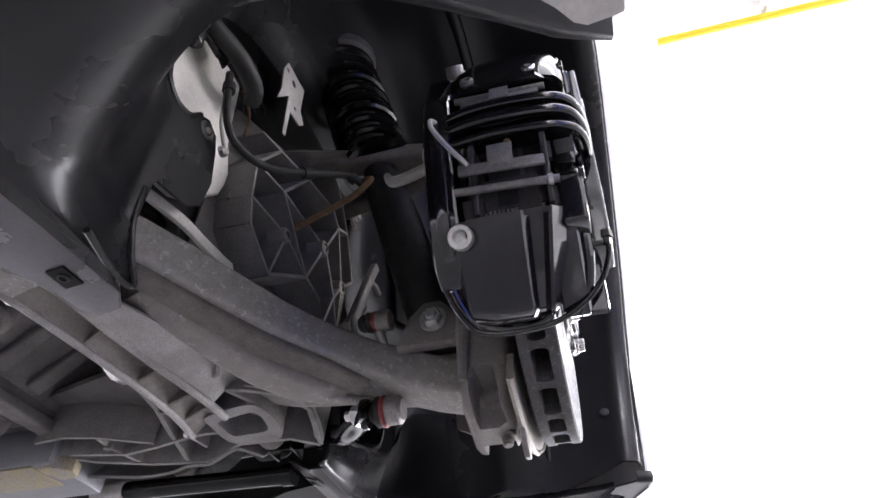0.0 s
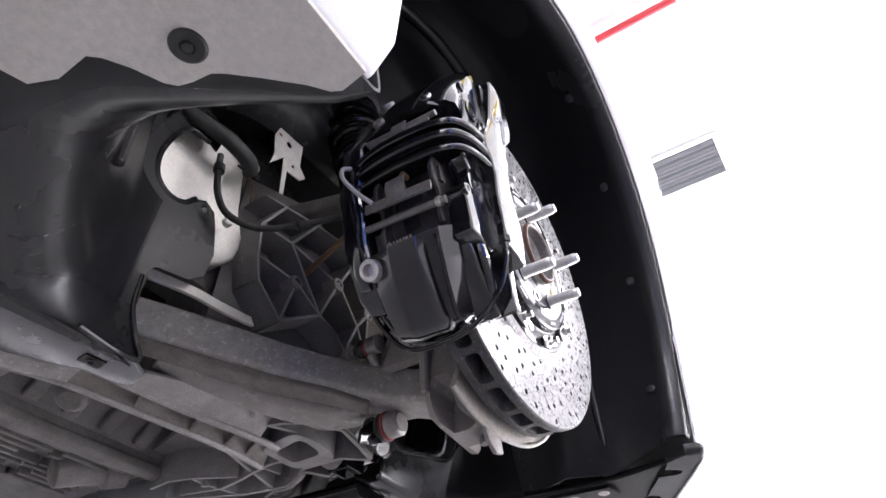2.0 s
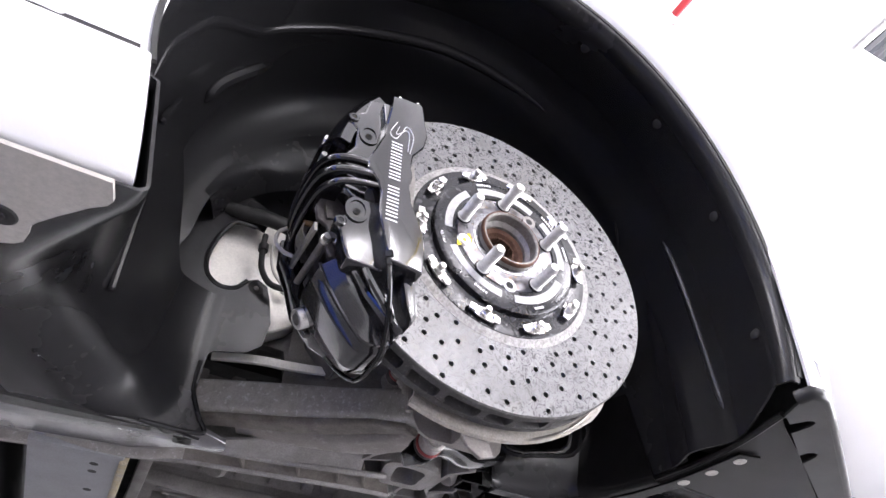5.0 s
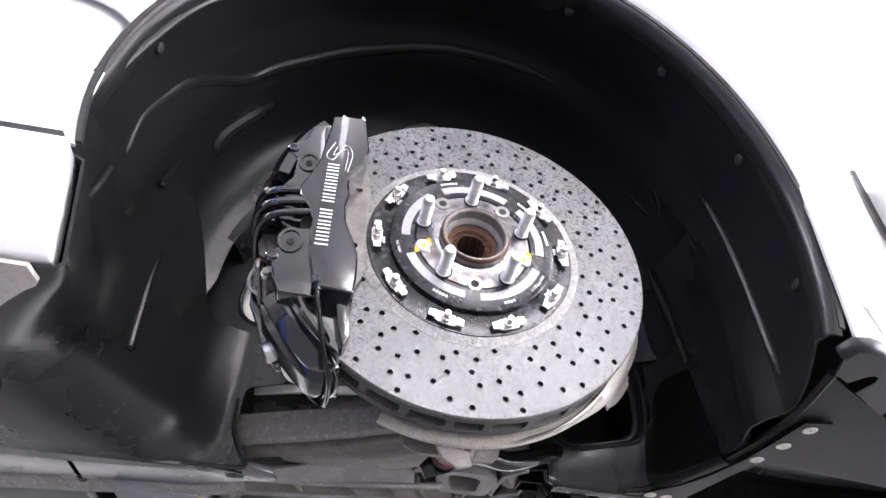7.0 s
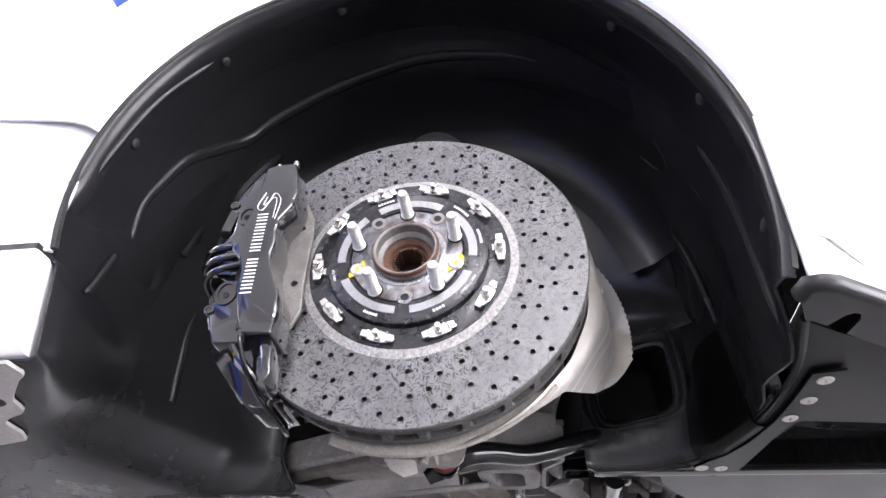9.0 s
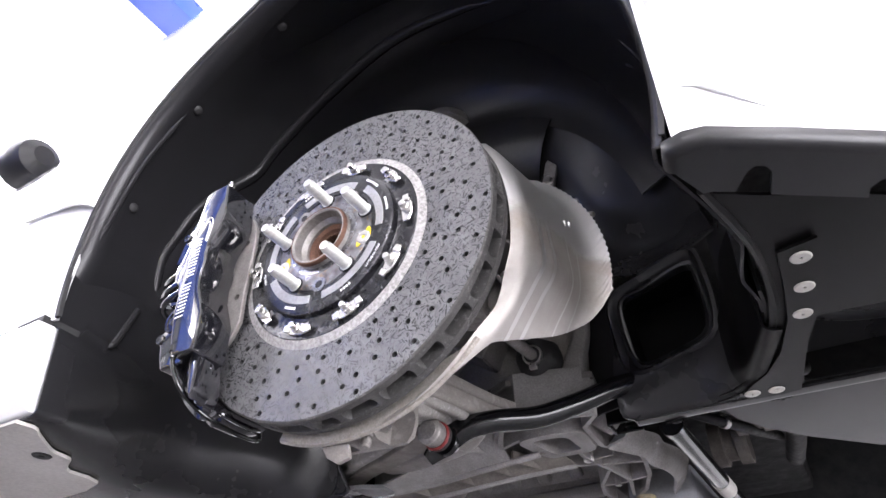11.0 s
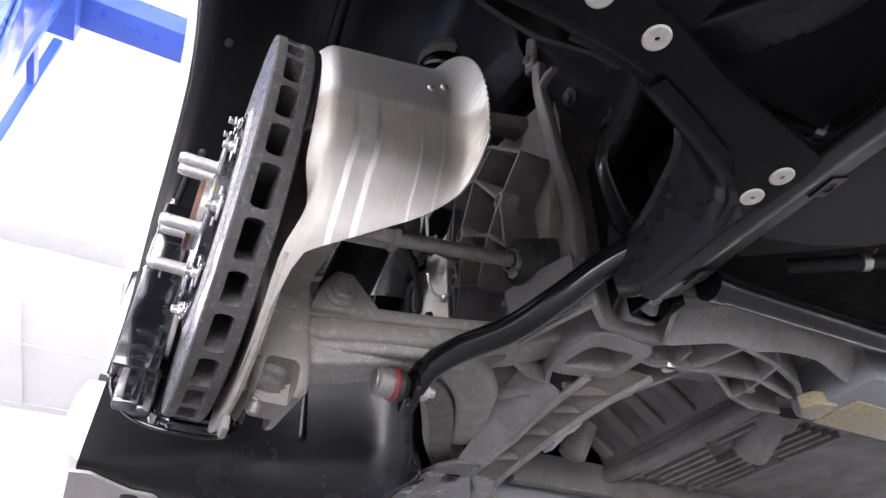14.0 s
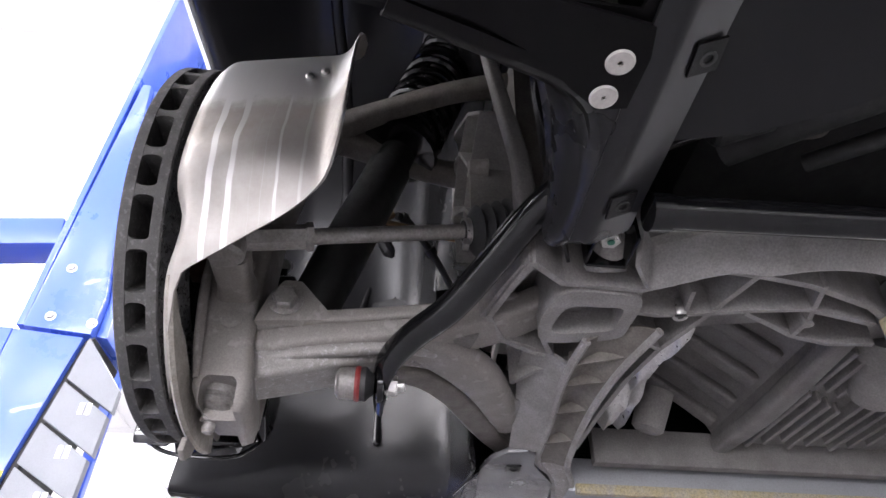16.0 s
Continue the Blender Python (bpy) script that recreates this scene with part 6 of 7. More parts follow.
wb = thing("sensor_bracket", "perforated zinc bracket beside the damper", "bracket", (-0.13, 0.36, 2.04))
part("bracket_plate", plate([Vector((x, 0.355, z)) for x, z in ((-0.1643, 2.0228), (-0.1581, 2.0452), (-0.1255, 2.0463), (-0.1102, 2.0483), (-0.1073, 2.004), (-0.0928, 1.9907), (-0.102, 1.9779), (-0.1331, 1.9738), (-0.139, 1.9953), (-0.1601, 1.9626), (-0.1573, 1.9876))], 0.002, [circle_pts((-0.1356, 0.355, 2.0273), 0.0055, 14), circle_pts((-0.120, 0.355, 1.992), 0.003, 10)]), ZINC, wb, "dull zinc plate with holes")
part("rust_spot", turned((-0.155, 0.3545, 2.0317), (-0.155, 0.30, 2.0317), [(0, 0.004), (0.0015, 0.0035), (0.002, 0.001)], 10), RUST, wb, "rusted rivet")
part("bracket_leg", prism([(-0.141, 1.992), (-0.131, 1.998), (-0.126, 1.925), (-0.133, 1.923)], "y", 0.352, 0.3535, 0.0004, 1), ZINC, wb, "bent leg")
part("bracket_bolt", bolt_bm((-0.165, 0.385, 1.965), (-0.6, -0.8, 0), 0.014, 0.010, True), OLDSTEEL, wb)

# ---- hoses and wires ----
hs = thing("brake_hose", "black brake hose with clips, along the chassis panel", "hose", (-0.2, 0.38, 1.86))
part("hose", tube([(-0.220, 0.380, 1.935), (-0.219, 0.375, 1.905), (-0.212, 0.370, 1.862), (-0.190, 0.366, 1.838), (-0.150, 0.350, 1.838), (-0.110, 0.320, 1.862), (-0.075, 0.285, 1.885), (-0.060, 0.270, 1.880)], 0.0046, 10), RUBBER, hs)
for p, q in (((-0.219, 0.375, 1.912), (-0.218, 0.374, 1.900)), ((-0.113, 0.323, 1.860), (-0.106, 0.317, 1.865)), ((-0.072, 0.282, 1.886), (-0.066, 0.276, 1.883))):
    part("hose_clip", rod(p, q, 0.0075, 12), RUBBER, hs)
sl = thing("cable_sleeve", "thick black wrapped cable sleeve above the chassis panel", "cable sleeve", (-0.23, 0.38, 1.955))
part("sleeve", tube([(-0.300, 0.395, 1.975), (-0.262, 0.382, 1.966), (-0.222, 0.372, 1.962), (-0.182, 0.374, 1.958), (-0.165, 0.385, 1.95)], [0.010, 0.0115, 0.012, 0.012, 0.010], 14), RUBBER, sl, "black fabric sleeve")
part("thin_wire", tube([(-0.187, 0.385, 1.950), (-0.163, 0.392, 1.956), (-0.147, 0.396, 1.944), (-0.140, 0.402, 1.925)], 0.0018, 8), RUST, sl, "thin brown wire")
ew = thing("panel_wire", "thin grey wire with round end on the chassis panel", "wire", (-0.20, 0.395, 1.90))
part("lead", tube([(-0.205, 0.388, 1.927), (-0.200, 0.391, 1.90), (-0.190, 0.394, 1.88), (-0.170, 0.397, 1.862)], 0.0022, 8), GREYWIRE, ew)
part("eyelet", turned((-0.168, 0.402, 1.860), (-0.168, 0.390, 1.860), [(0, 0.007), (0.006, 0.0065), (0.008, 0.004)], 14), STEEL, ew, "bright eyelet screw")
wr = thing("ground_wire", "brown wound wire slung between the bodies of the suspension", "wire", (-0.05, 0.3, 1.85))
part("wire", tube([(-0.062, 0.268, 1.884), (-0.068, 0.255, 1.876), (-0.060, 0.280, 1.862), (-0.055, 0.32, 1.848), (-0.050, 0.36, 1.836), (-0.047, 0.392, 1.828)], 0.0042, 8), COPPER, wr)
part("wire_end", turned((-0.050, 0.37, 1.834), (-0.044, 0.41, 1.824), [(0, 0.006), (0.02, 0.006), (0.021, 0.009), (0.03, 0.009)], 12), OLDSTEEL, wr)
sn = thing("speed_sensor", "grey sensor with bent connector behind the caliper", "sensor", (-0.12, 0.16, 1.82))
part("sensor_body", tube([(-0.135, 0.150, 1.800), (-0.125, 0.175, 1.800), (-0.115, 0.205, 1.806), (-0.112, 0.215, 1.822)], [0.005, 0.0065, 0.0065, 0.004], 10), GREYWIRE, sn)

# ---- wheel arch liner ----
AX, AZ = -0.008, 1.875  # the arch's centre


LIP = ((-40, 0.505), (-30, 0.460), (-20, 0.424), (-8, 0.400), (11, 0.388), (28, 0.390), (43, 0.396), (57, 0.406), (78, 0.414), (100, 0.412), (120, 0.410), (141, 0.412), (156, 0.408), (166, 0.408), (180, 0.405), (200, 0.410), (240, 0.41))


# the lip's own radius and depth round the opening; the barrel behind it is wider
EDGE = ((-40, 0.455, -0.006), (-30, 0.432, -0.012), (-22, 0.414, -0.017), (-10, 0.392, -0.024), (2, 0.375, -0.031), (14, 0.357, -0.041), (26, 0.347, -0.048), (40, 0.340, -0.055), (55, 0.337, -0.061), (75, 0.335, -0.066), (92, 0.336, -0.064), (105, 0.345, -0.053), (118, 0.361, -0.043), (130, 0.376, -0.040), (142, 0.385, -0.038), (155, 0.389, -0.036), (166, 0.396, -0.032), (178, 0.403, -0.025), (200, 0.405, -0.022), (240, 0.405, -0.022))


def table(rows, deg, col):
    return sum(straight(rows, deg + k, col) for k in (-9, -6, -3, 0, 3, 6, 9)) / 7


def straight(rows, deg, col):
    deg = max(deg, rows[0][0])
    for a, b in zip(rows, rows[1:]):
        if a[0] <= deg <= b[0]:
            f = (deg - a[0]) / (b[0] - a[0])
            return a[col] + (b[col] - a[col]) * f
    return rows[-1][col]


def arch_pt(r, deg, y):
    """A point of the arch: r and y are those of an even barrel, bent to the opening's own shape near its lip."""
    r += table(LIP, deg, 1) - 0.402
    skew = 0.055 * 0.40 * math.cos(radians(deg)) - 0.006
    w = max(0.0, 1 - max(0.0, y) / 0.12)
    w = w * w * (3 - 2 * w)
    old_r, old_y = table(LIP, deg, 1) + 0.001, skew - 0.016
    y2 = y + skew * max(0.0, 1 - max(0.0, y) / 0.25)
    r += (table(EDGE, deg, 1) - old_r) * w
    y2 += (table(EDGE, deg, 2) - old_y) * w
    return Vector((AX + r * math.cos(radians(deg)), y2, AZ + r * math.sin(radians(deg))))


liner = thing("wheel_arch_liner", "black moulded plastic wheel arch liner with pressed ribs", "arch liner", (0, 0.2, 2.2))
prof = [(-0.012, 0.402), (-0.008, 0.394), (0.010, 0.390), (0.030, 0.396), (0.060, 0.400), (0.110, 0.402), (0.150, 0.396), (0.180, 0.392), (0.215, 0.398), (0.260, 0.394), (0.300, 0.380), (0.330, 0.350), (0.345, 0.310)]


def barrel_r(y, deg):
    r = 0.39
    for (y0, r0), (y1, r1) in zip(prof, prof[1:]):
        if y0 <= y <= y1:
            r = r0 + (r1 - r0) * (y - y0) / (y1 - y0)
    # long pressed waves over the crown
    r += 0.006 * math.sin(radians(deg * 3 + 40)) * math.exp(-(((y - 0.17) / 0.05) ** 2))
    # the rear foot of the barrel sweeps back behind the shield
    r += 0.12 * (max(0.0, deg - 180) / 22) ** 2
    return r


ys = [p[0] for p in prof]
ys = sorted(set(ys + [(a + b) / 2 for a, b in zip(ys, ys[1:])]))
grid = [[arch_pt(barrel_r(y, d), d, y) for y in ys] for d in [10 + 4 * k for k in range(49)]]
part("barrel", sheet(grid, 0.003), PLASTIC, liner, "smooth black barrel", smooth=60)
grid = [[arch_pt(barrel_r(y, d), d, y) for y in ys if y < 0.25] for d in [-30 + 4 * k for k in range(11)]]
part("front_barrel", sheet(grid, 0.003), PLASTIC, liner, "smooth black front of the barrel", smooth=60)
# inner wall above the suspension
grid = []
for d in [56 + 4 * k for k in range(29)]:
    inner_r = 0.20 + 0.10 * abs(math.cos(radians(d))) ** 2
    grid.append([arch_pt(0.320 + (inner_r - 0.320) * f, d, 0.338 + 0.050 * f - 0.012 * math.sin(math.pi * f)) for f in (0, 0.25, 0.5, 0.75, 1)])
part("inner_wall", sheet(grid, 0.003), PLASTIC, liner, smooth=60)
# raised streaks along the barrel
for run, r in (
    (((187, 0.005), (175, 0.006), (158, 0.0115), (142, 0.020)), 0.005),
    (((17, 0.121), (8, 0.121), (-5, 0.120), (-16, 0.118), (-25, 0.114)), 0.0065),
    (((155, 0.266), (150, 0.246), (136, 0.238)), 0.013),
    (((30, 0.18), (24, 0.21), (26, 0.235), (34, 0.24)), 0.004),
):
    pts = [arch_pt(barrel_r(y, d) - 0.001, d, y) for d, y in run]
    part("pressed_rib", tube(pts, [r * 0.3] + [r] * (len(pts) * 2) + [r * 0.3], 10, 6), PLASTIC, liner)
for run in (((-0.405, 0.066, 1.745), (-0.405, 0.0723, 1.7561), (-0.4055, 0.080, 1.785), (-0.407, 0.0878, 1.8131), (-0.408, 0.090, 1.822)), ((-0.3725, 0.2614, 1.690), (-0.374, 0.2614, 1.6996), (-0.379, 0.260, 1.7581), (-0.384, 0.260, 1.8181), (-0.386, 0.267, 1.895), (-0.386, 0.274, 1.9685)), ((-0.398, 0.208, 1.913), (-0.3975, 0.212, 1.9256), (-0.3955, 0.225, 1.9797), (-0.3955, 0.228, 1.992))):
    part("shield_rib", tube(list(run), [0.0015] + [0.0055] * 8 + [0.0015], 10, 6), PLASTIC, liner)
part("wall_rib", tube([(0.345, 0.288, 1.99), (0.358, 0.290, 1.93), (0.367, 0.290, 1.885), (0.376, 0.283, 1.795)], [0.002, 0.006, 0.006, 0.003], 10, 6), PLASTIC, liner)
part("crown_step", tube([arch_pt(barrel_r(y, d) + 0.003, d, y) for d, y in ((186, 0.128), (180, 0.122), (173, 0.117), (166, 0.124), (158, 0.132), (150, 0.155), (142, 0.178), (134, 0.177), (116, 0.171), (94, 0.154), (74, 0.150), (60, 0.150))], [0.003, 0.008, 0.009, 0.010, 0.011, 0.012, 0.012, 0.012, 0.012, 0.012, 0.010, 0.003], 12, 6), PLASTIC, liner)
# smooth wall that closes the barrel down to the air duct
FOOT = smooth_path([(0.114, 0.388, 2.085), (0.176, 0.402, 1.905), (0.225, 0.394, 1.842), (0.302, 0.370, 1.831), (0.358, 0.332, 1.826)], 3)
grid = []
for k in range(13):
    u = k / 12
    t0 = arch_pt(0.366, 60 - 54 * u, 0.318)
    t1 = FOOT[k]
    row = []
    for j in range(13):
        v = j / 12
        q = t0.lerp(t1, v)
        swell = min(1.0, u * 4) * math.sin(math.pi * v) * (0.016 + 0.020 * math.exp(-(((u - 0.45) / 0.2) ** 2)))
        shelf = 0.020 * math.exp(-(((v - 0.80) / 0.13) ** 2)) * math.sin(math.pi * u)
        row.append((q.x - 0.2 * swell, q.y + 0.5 * swell + shelf, q.z + 0.4 * swell))
    grid.append(row)
part("front_closing_wall", shell(grid, 0.003), PLASTIC, liner, "smooth black wall above the air duct", smooth=70)
# lip that turns out to the wing's edge, with its screws
part("lip", loft([[arch_pt(r, d, y) for r, y in ((0.403, -0.016), (0.398, -0.015), (0.397, -0.010), (0.403, -0.011))] for d in range(-29, 200, 4)]), RUBBER, liner)
for d in (-18, 10, 38, 66, 110, 140, 168):
    p, q = arch_pt(0.392, d, 0.030), arch_pt(0.2, d, 0.030)
    s = part("lip_screw", turned(p, q, [(0, 0.0075), (0.0025, 0.0072), (0.004, 0.0045), (0.0042, 0.002)], 14), RUBBER, liner, "black push-in screw")
part("hub_fastener", turned((0.2029, 0.376, 1.9015), (0.19, 0.25, 1.85), [(0, 0.012), (0.004, 0.011), (0.006, 0.006), (0.010, 0.006), (0.011, 0.004)], 18), RUBBER, liner, "black fastener")

# rear shield: sweeps from the arch's rear edge inward, flaring at its foot
PLAN = smooth_path([(-0.405, -0.018, 0), (-0.410, 0.060, 0), (-0.410, 0.140, 0), (-0.396, 0.225, 0), (-0.356, 0.305, 0), (-0.318, 0.362, 0), (-0.275, 0.388, 0), (-0.248, 0.391, 0)], 5)
FLOOR_Z = 1.6065
ZS = [1.61, 1.613, 1.617, 1.622, 1.629, 1.638, 1.65, 1.665, 1.682, 1.70, 1.724, 1.738, 1.77, 1.83, 1.90, 1.96]
grid = []
for k, p in enumerate(PLAN):
    f = k / (len(PLAN) - 1)
    roll_r = 0.005 + 0.073 * min(1.0, f * 3.4) * (1 - 0.75 * max(0.0, (f - 0.72) / 0.28))
    row = []
    squeeze = max(0.0, min(1.0, (p.x + 0.375) / 0.06))
    squeeze = 1 - 0.422 * squeeze * squeeze * (3 - 2 * squeeze)
    for z in [FLOOR_Z] * 5 + ZS:
        flat = len(row) < 5
        z = FLOOR_Z + (z - FLOOR_Z) * squeeze
        h = min(roll_r, max(0.0, z - FLOOR_Z))
        foot = roll_r - math.sqrt(max(0.0, roll_r**2 - (roll_r - h) ** 2))
        lean = -0.03 * max(0.0, (z - 1.78) / 0.18) * max(0.0, 1 - f * 1.6)
        near = max(0.0, min(1.0, (1.737 - z) / 0.012)) * min(1.0, max(0.0, 1.15 - f * 3))
        fore = (0.024 + 0.25 * max(0.0, 1.735 - z)) * near
        x = p.x - foot + lean + fore
        if flat:
            x = (-3.0, -1.2, -0.62, -0.53, x)[len(row)]
        row.append((x, p.y, z))
    grid.append(row)
part("rear_shield", shell(grid, 0.003), PLASTIC, liner, "curved black rear shield rolling into the floor cover", smooth=60)
part("floor_cover", plate([Vector((x, y, FLOOR_Z + 0.0005)) for x, y in ((-0.262, 0.384), (-0.226, 0.3955), (-0.31, 0.402), (-0.374, 0.4094), (-0.45, 0.415), (-3.0, 0.42), (-3.0, 0.384))], 0.003), PLASTIC, liner, "edge of the flat black floor cover")
W = [(-0.250, 1.612), (-0.224, 1.612), (-0.232, 1.630), (-0.250, 1.664), (-0.254, 1.704), (-0.243, 1.724), (-0.200, 1.735), (-0.182, 1.752), (-0.178, 1.790), (-0.188, 1.830), (-0.196, 1.850), (-0.212, 1.858), (-0.226, 1.850), (-0.240, 1.832), (-0.262, 1.828), (-0.282, 1.842), (-0.290, 1.870), (-0.286, 1.905), (-0.275, 1.938), (-0.262, 1.952), (-0.236, 1.953), (-0.222, 1.948), (-0.215, 1.99), (-0.30, 2.03), (-0.375, 1.98), (-0.345, 1.80), (-0.29, 1.68), (-0.268, 1.615)]
part("shield_flap", plate([Vector((x, 0.3925, z)) for x, z in W], 0.003, [circle_pts((-0.211, 0.3925, 1.841), 0.007, 12)]), PLASTIC, liner, "black flap with a fixing hole")
part("opening_rim", tube([(-0.226, 0.391, 1.850), (-0.240, 0.391, 1.832), (-0.262, 0.391, 1.828), (-0.282, 0.391, 1.842), (-0.290, 0.390, 1.870), (-0.286, 0.390, 1.905), (-0.275, 0.390, 1.938), (-0.262, 0.390, 1.952), (-0.236, 0.390, 1.953)], 0.004, 8), PLASTIC, liner)
part("flap_fastener", turned((-0.211, 0.3935, 1.841), (-0.213, 0.30, 1.83), [(0, 0.0125), (0.004, 0.0120), (0.0055, 0.008), (0.0055, 0.0055), (0.003, 0.0055)], 20), RUBBER, liner, "black fastener in the flap")
part("flap_fastener_core", turned((-0.211, 0.391, 1.841), (-0.213, 0.30, 1.83), [(0, 0.004), (0.004, 0.004), (0.0045, 0.003)], 10), OLDSTEEL, liner)
part("claw_edge", tube([(-0.254, 0.389, 1.704), (-0.251, 0.388, 1.664), (-0.236, 0.388, 1.632), (-0.224, 0.388, 1.612), (-0.250, 0.387, 1.608), (-0.30, 0.37, 1.602)], 0.003, 8), PLASTIC, liner)
# front inner wall round the air duct mouth
FW = smooth_path([(0.390, 0.20, 0), (0.390, 0.222, 0), (0.387, 0.25, 0), (0.374, 0.315, 0), (0.348, 0.358, 0), (0.300, 0.380, 0), (0.250, 0.394, 0), (0.195, 0.407, 0), (0.150, 0.425, 0)], 4)


def wall_strip(k0, k1, zs):
    """Part of the wall along its plan curve; it leans over toward the crown."""
    return sheet([[(p.x - 0.020 * max(0.0, (z - 1.84) / 0.10) ** 2 * (0.3 if p.y > 0.3 else 1), p.y - 0.02 * max(0.0, (z - 1.86) / 0.1), z) for z in zs] for p in FW[k0:k1 + 1]], 0.003)


part("front_wall_outer", wall_strip(0, 16, (1.648, 1.66, 1.70, 1.75, 1.80, 1.84, 1.88, 1.92, 1.96)), PLASTIC, liner, smooth=60)
part("front_wall_inner", wall_strip(28, 32, (1.66, 1.70, 1.75, 1.80, 1.842)), PLASTIC, liner, smooth=60)
duct = thing("brake_air_duct", "black moulded air duct mouth in the wheel arch", "air duct", (0.27, 0.40, 1.77))
DO = smooth_path([(0.200, 0.402, 1.815), (0.250, 0.386, 1.828), (0.318, 0.362, 1.832), (0.336, 0.354, 1.800), (0.333, 0.362, 1.708), (0.282, 0.384, 1.694), (0.216, 0.400, 1.692), (0.198, 0.404, 1.75)], 4, True)
DI = smooth_path([(0.220, 0.393, 1.797), (0.254, 0.388, 1.805), (0.308, 0.374, 1.812), (0.319, 0.370, 1.790), (0.318, 0.374, 1.722), (0.278, 0.387, 1.708), (0.230, 0.399, 1.708), (0.218, 0.398, 1.75)], 4, True)
mid = sum(DI, Vector()) / len(DI)
DB = [Vector((q.x - 0.004, 0.442, q.z + 0.006)) for q in (mid + (p - mid) * 0.85 for p in DI)]
part("mouth", loft([DO, [p + Vector((-0.002, -0.004, 0)) for p in DO], [a.lerp(b, 0.22) + Vector((-0.003, -0.008, 0)) for a, b in zip(DO, DI)], [a.lerp(b, 0.48) + Vector((-0.002, -0.004, 0)) for a, b in zip(DO, DI)], [a.lerp(b, 0.60) + Vector((-0.001, 0.002, 0)) for a, b in zip(DO, DI)], [a.lerp(b, 0.82) + Vector((-0.001, 0.001, 0)) for a, b in zip(DO, DI)], [a.lerp(b, 0.95) + Vector((-0.002, -0.004, 0)) for a, b in zip(DO, DI)], [p + Vector((0, -0.003, 0)) for p in DI], [p + Vector((0, 0.008, 0)) for p in DI]], caps=False), PLASTIC, duct, "double black rim", smooth=50)
# throat and its end carry their shade as a near-black colour
part("throat", loft([[p + Vector((0, 0.008, 0)) for p in DI], DB], caps=False), THROATSHADE, duct, "throat with its shade put into the colour")
part("throat_end", loft([DB, [p + Vector((0, 0.005, 0)) for p in DB]]), THROATSHADE, duct)

# apron: from the mouth's lower rim down to the undertray, rolling under at its foot
TOP = smooth_path([(0.192, 0.402, 1.730), (0.210, 0.400, 1.698), (0.250, 0.392, 1.693), (0.288, 0.382, 1.696), (0.322, 0.366, 1.706), (0.340, 0.354, 1.730), (0.350, 0.346, 1.765), (0.360, 0.328, 1.785), (0.378, 0.285, 1.785)], 4)
LOW = smooth_path([(0.192, 0.398, 1.6440), (0.210, 0.406, 1.6415), (0.252, 0.407, 1.6415), (0.288, 0.401, 1.6415), (0.322, 0.386, 1.6415), (0.344, 0.364, 1.6415), (0.357, 0.340, 1.6415), (0.368, 0.312, 1.6415), (0.385, 0.262, 1.6415)], 4)
grid = []
for k, (a, b) in enumerate(zip(TOP, LOW)):
    d = LOW[min(k + 1, len(LOW) - 1)] - LOW[max(k - 1, 0)]
    out = Vector((-abs(d.y), -abs(d.x), 0)).normalized()
    f = k / (len(TOP) - 1)
    r = 0.007 + 0.014 * math.exp(-(((f - 0.52) / 0.16) ** 2))
    foot = b + out * 0.004
    row = [b - out * (r + 0.004), b - out * r * 0.5]
    row += [foot - out * r * (1 - math.sin(radians(w))) + Vector((0, 0, r * (1 - math.cos(radians(w))))) for w in (0, 22, 45, 67, 85)]
    belly = 0.006 * math.exp(-(((f - 0.2) / 0.25) ** 2))
    row += [row[6].lerp(a, v) + out * belly * math.sin(math.pi * v) for v in (0.2, 0.45, 0.7, 0.9, 1.0)]
    grid.append(row)
part("apron", shell(grid[:19], 0.003), PLASTIC, duct, "smooth black apron rolling under at its foot", smooth=70)
part("grained_corner", shell(grid[18:], 0.003), TRAY, duct, "grained black corner beside the mouth", smooth=70)

# ---- front undertray ----
tray = thing("front_undertray", "grained black plastic front undertray with white rivets", "undertray", (0.6, 0.3, 1.64))
OUTER = [(0.377, 0.034), (0.411, 0.057), (0.482, 0.098), (0.62, 0.185), (0.90, 0.36)]
ARCHSIDE = [(0.252, 0.4145), (0.208, 0.4145), (0.216, 0.412), (0.252, 0.410), (0.290, 0.404), (0.325, 0.388), (0.347, 0.366), (0.361, 0.340), (0.371, 0.313), (0.385, 0.262), (0.393, 0.21), (0.397, 0.15), (0.394, 0.09)]
part("floor", plate([Vector((x, y, 1.645)) for x, y in OUTER + [(0.90, 0.4185), (0.40, 0.4145)] + ARCHSIDE], 0.003, [[Vector((x, y, 1.645)) for x, y in ((0.4245, 0.258), (0.50, 0.267), (0.62, 0.285), (0.80, 0.33), (0.80, 0.402), (0.42, 0.407), (0.398, 0.400), (0.400, 0.36), (0.412, 0.31))]]), TRAY, tray, "flat grained floor panel")
part("recess", plate([Vector((x, y, z)) for x, y, z in ((0.385, 0.24, 1.70), (0.83, 0.25, 1.70), (0.83, 0.45, 1.70), (0.385, 0.45, 1.70))], 0.003), PLASTIC, tray, "recessed black panel")
part("recess_wall", sheet([[(0.4245, 0.258, z), (0.50, 0.267, z), (0.62, 0.285, z), (0.80, 0.33, z)] for z in (1.645, 1.67, 1.70)], 0.002), TRAY, tray)
part("recess_rib", bar([(0.40, 0.30, 1.695), (0.47, 0.345, 1.690), (0.60, 0.36, 1.688), (0.80, 0.37, 1.688)], [0.02, 0.022, 0.022, 0.02], [0.010, 0.012, 0.012, 0.01], 0.6), PLASTIC, tray)
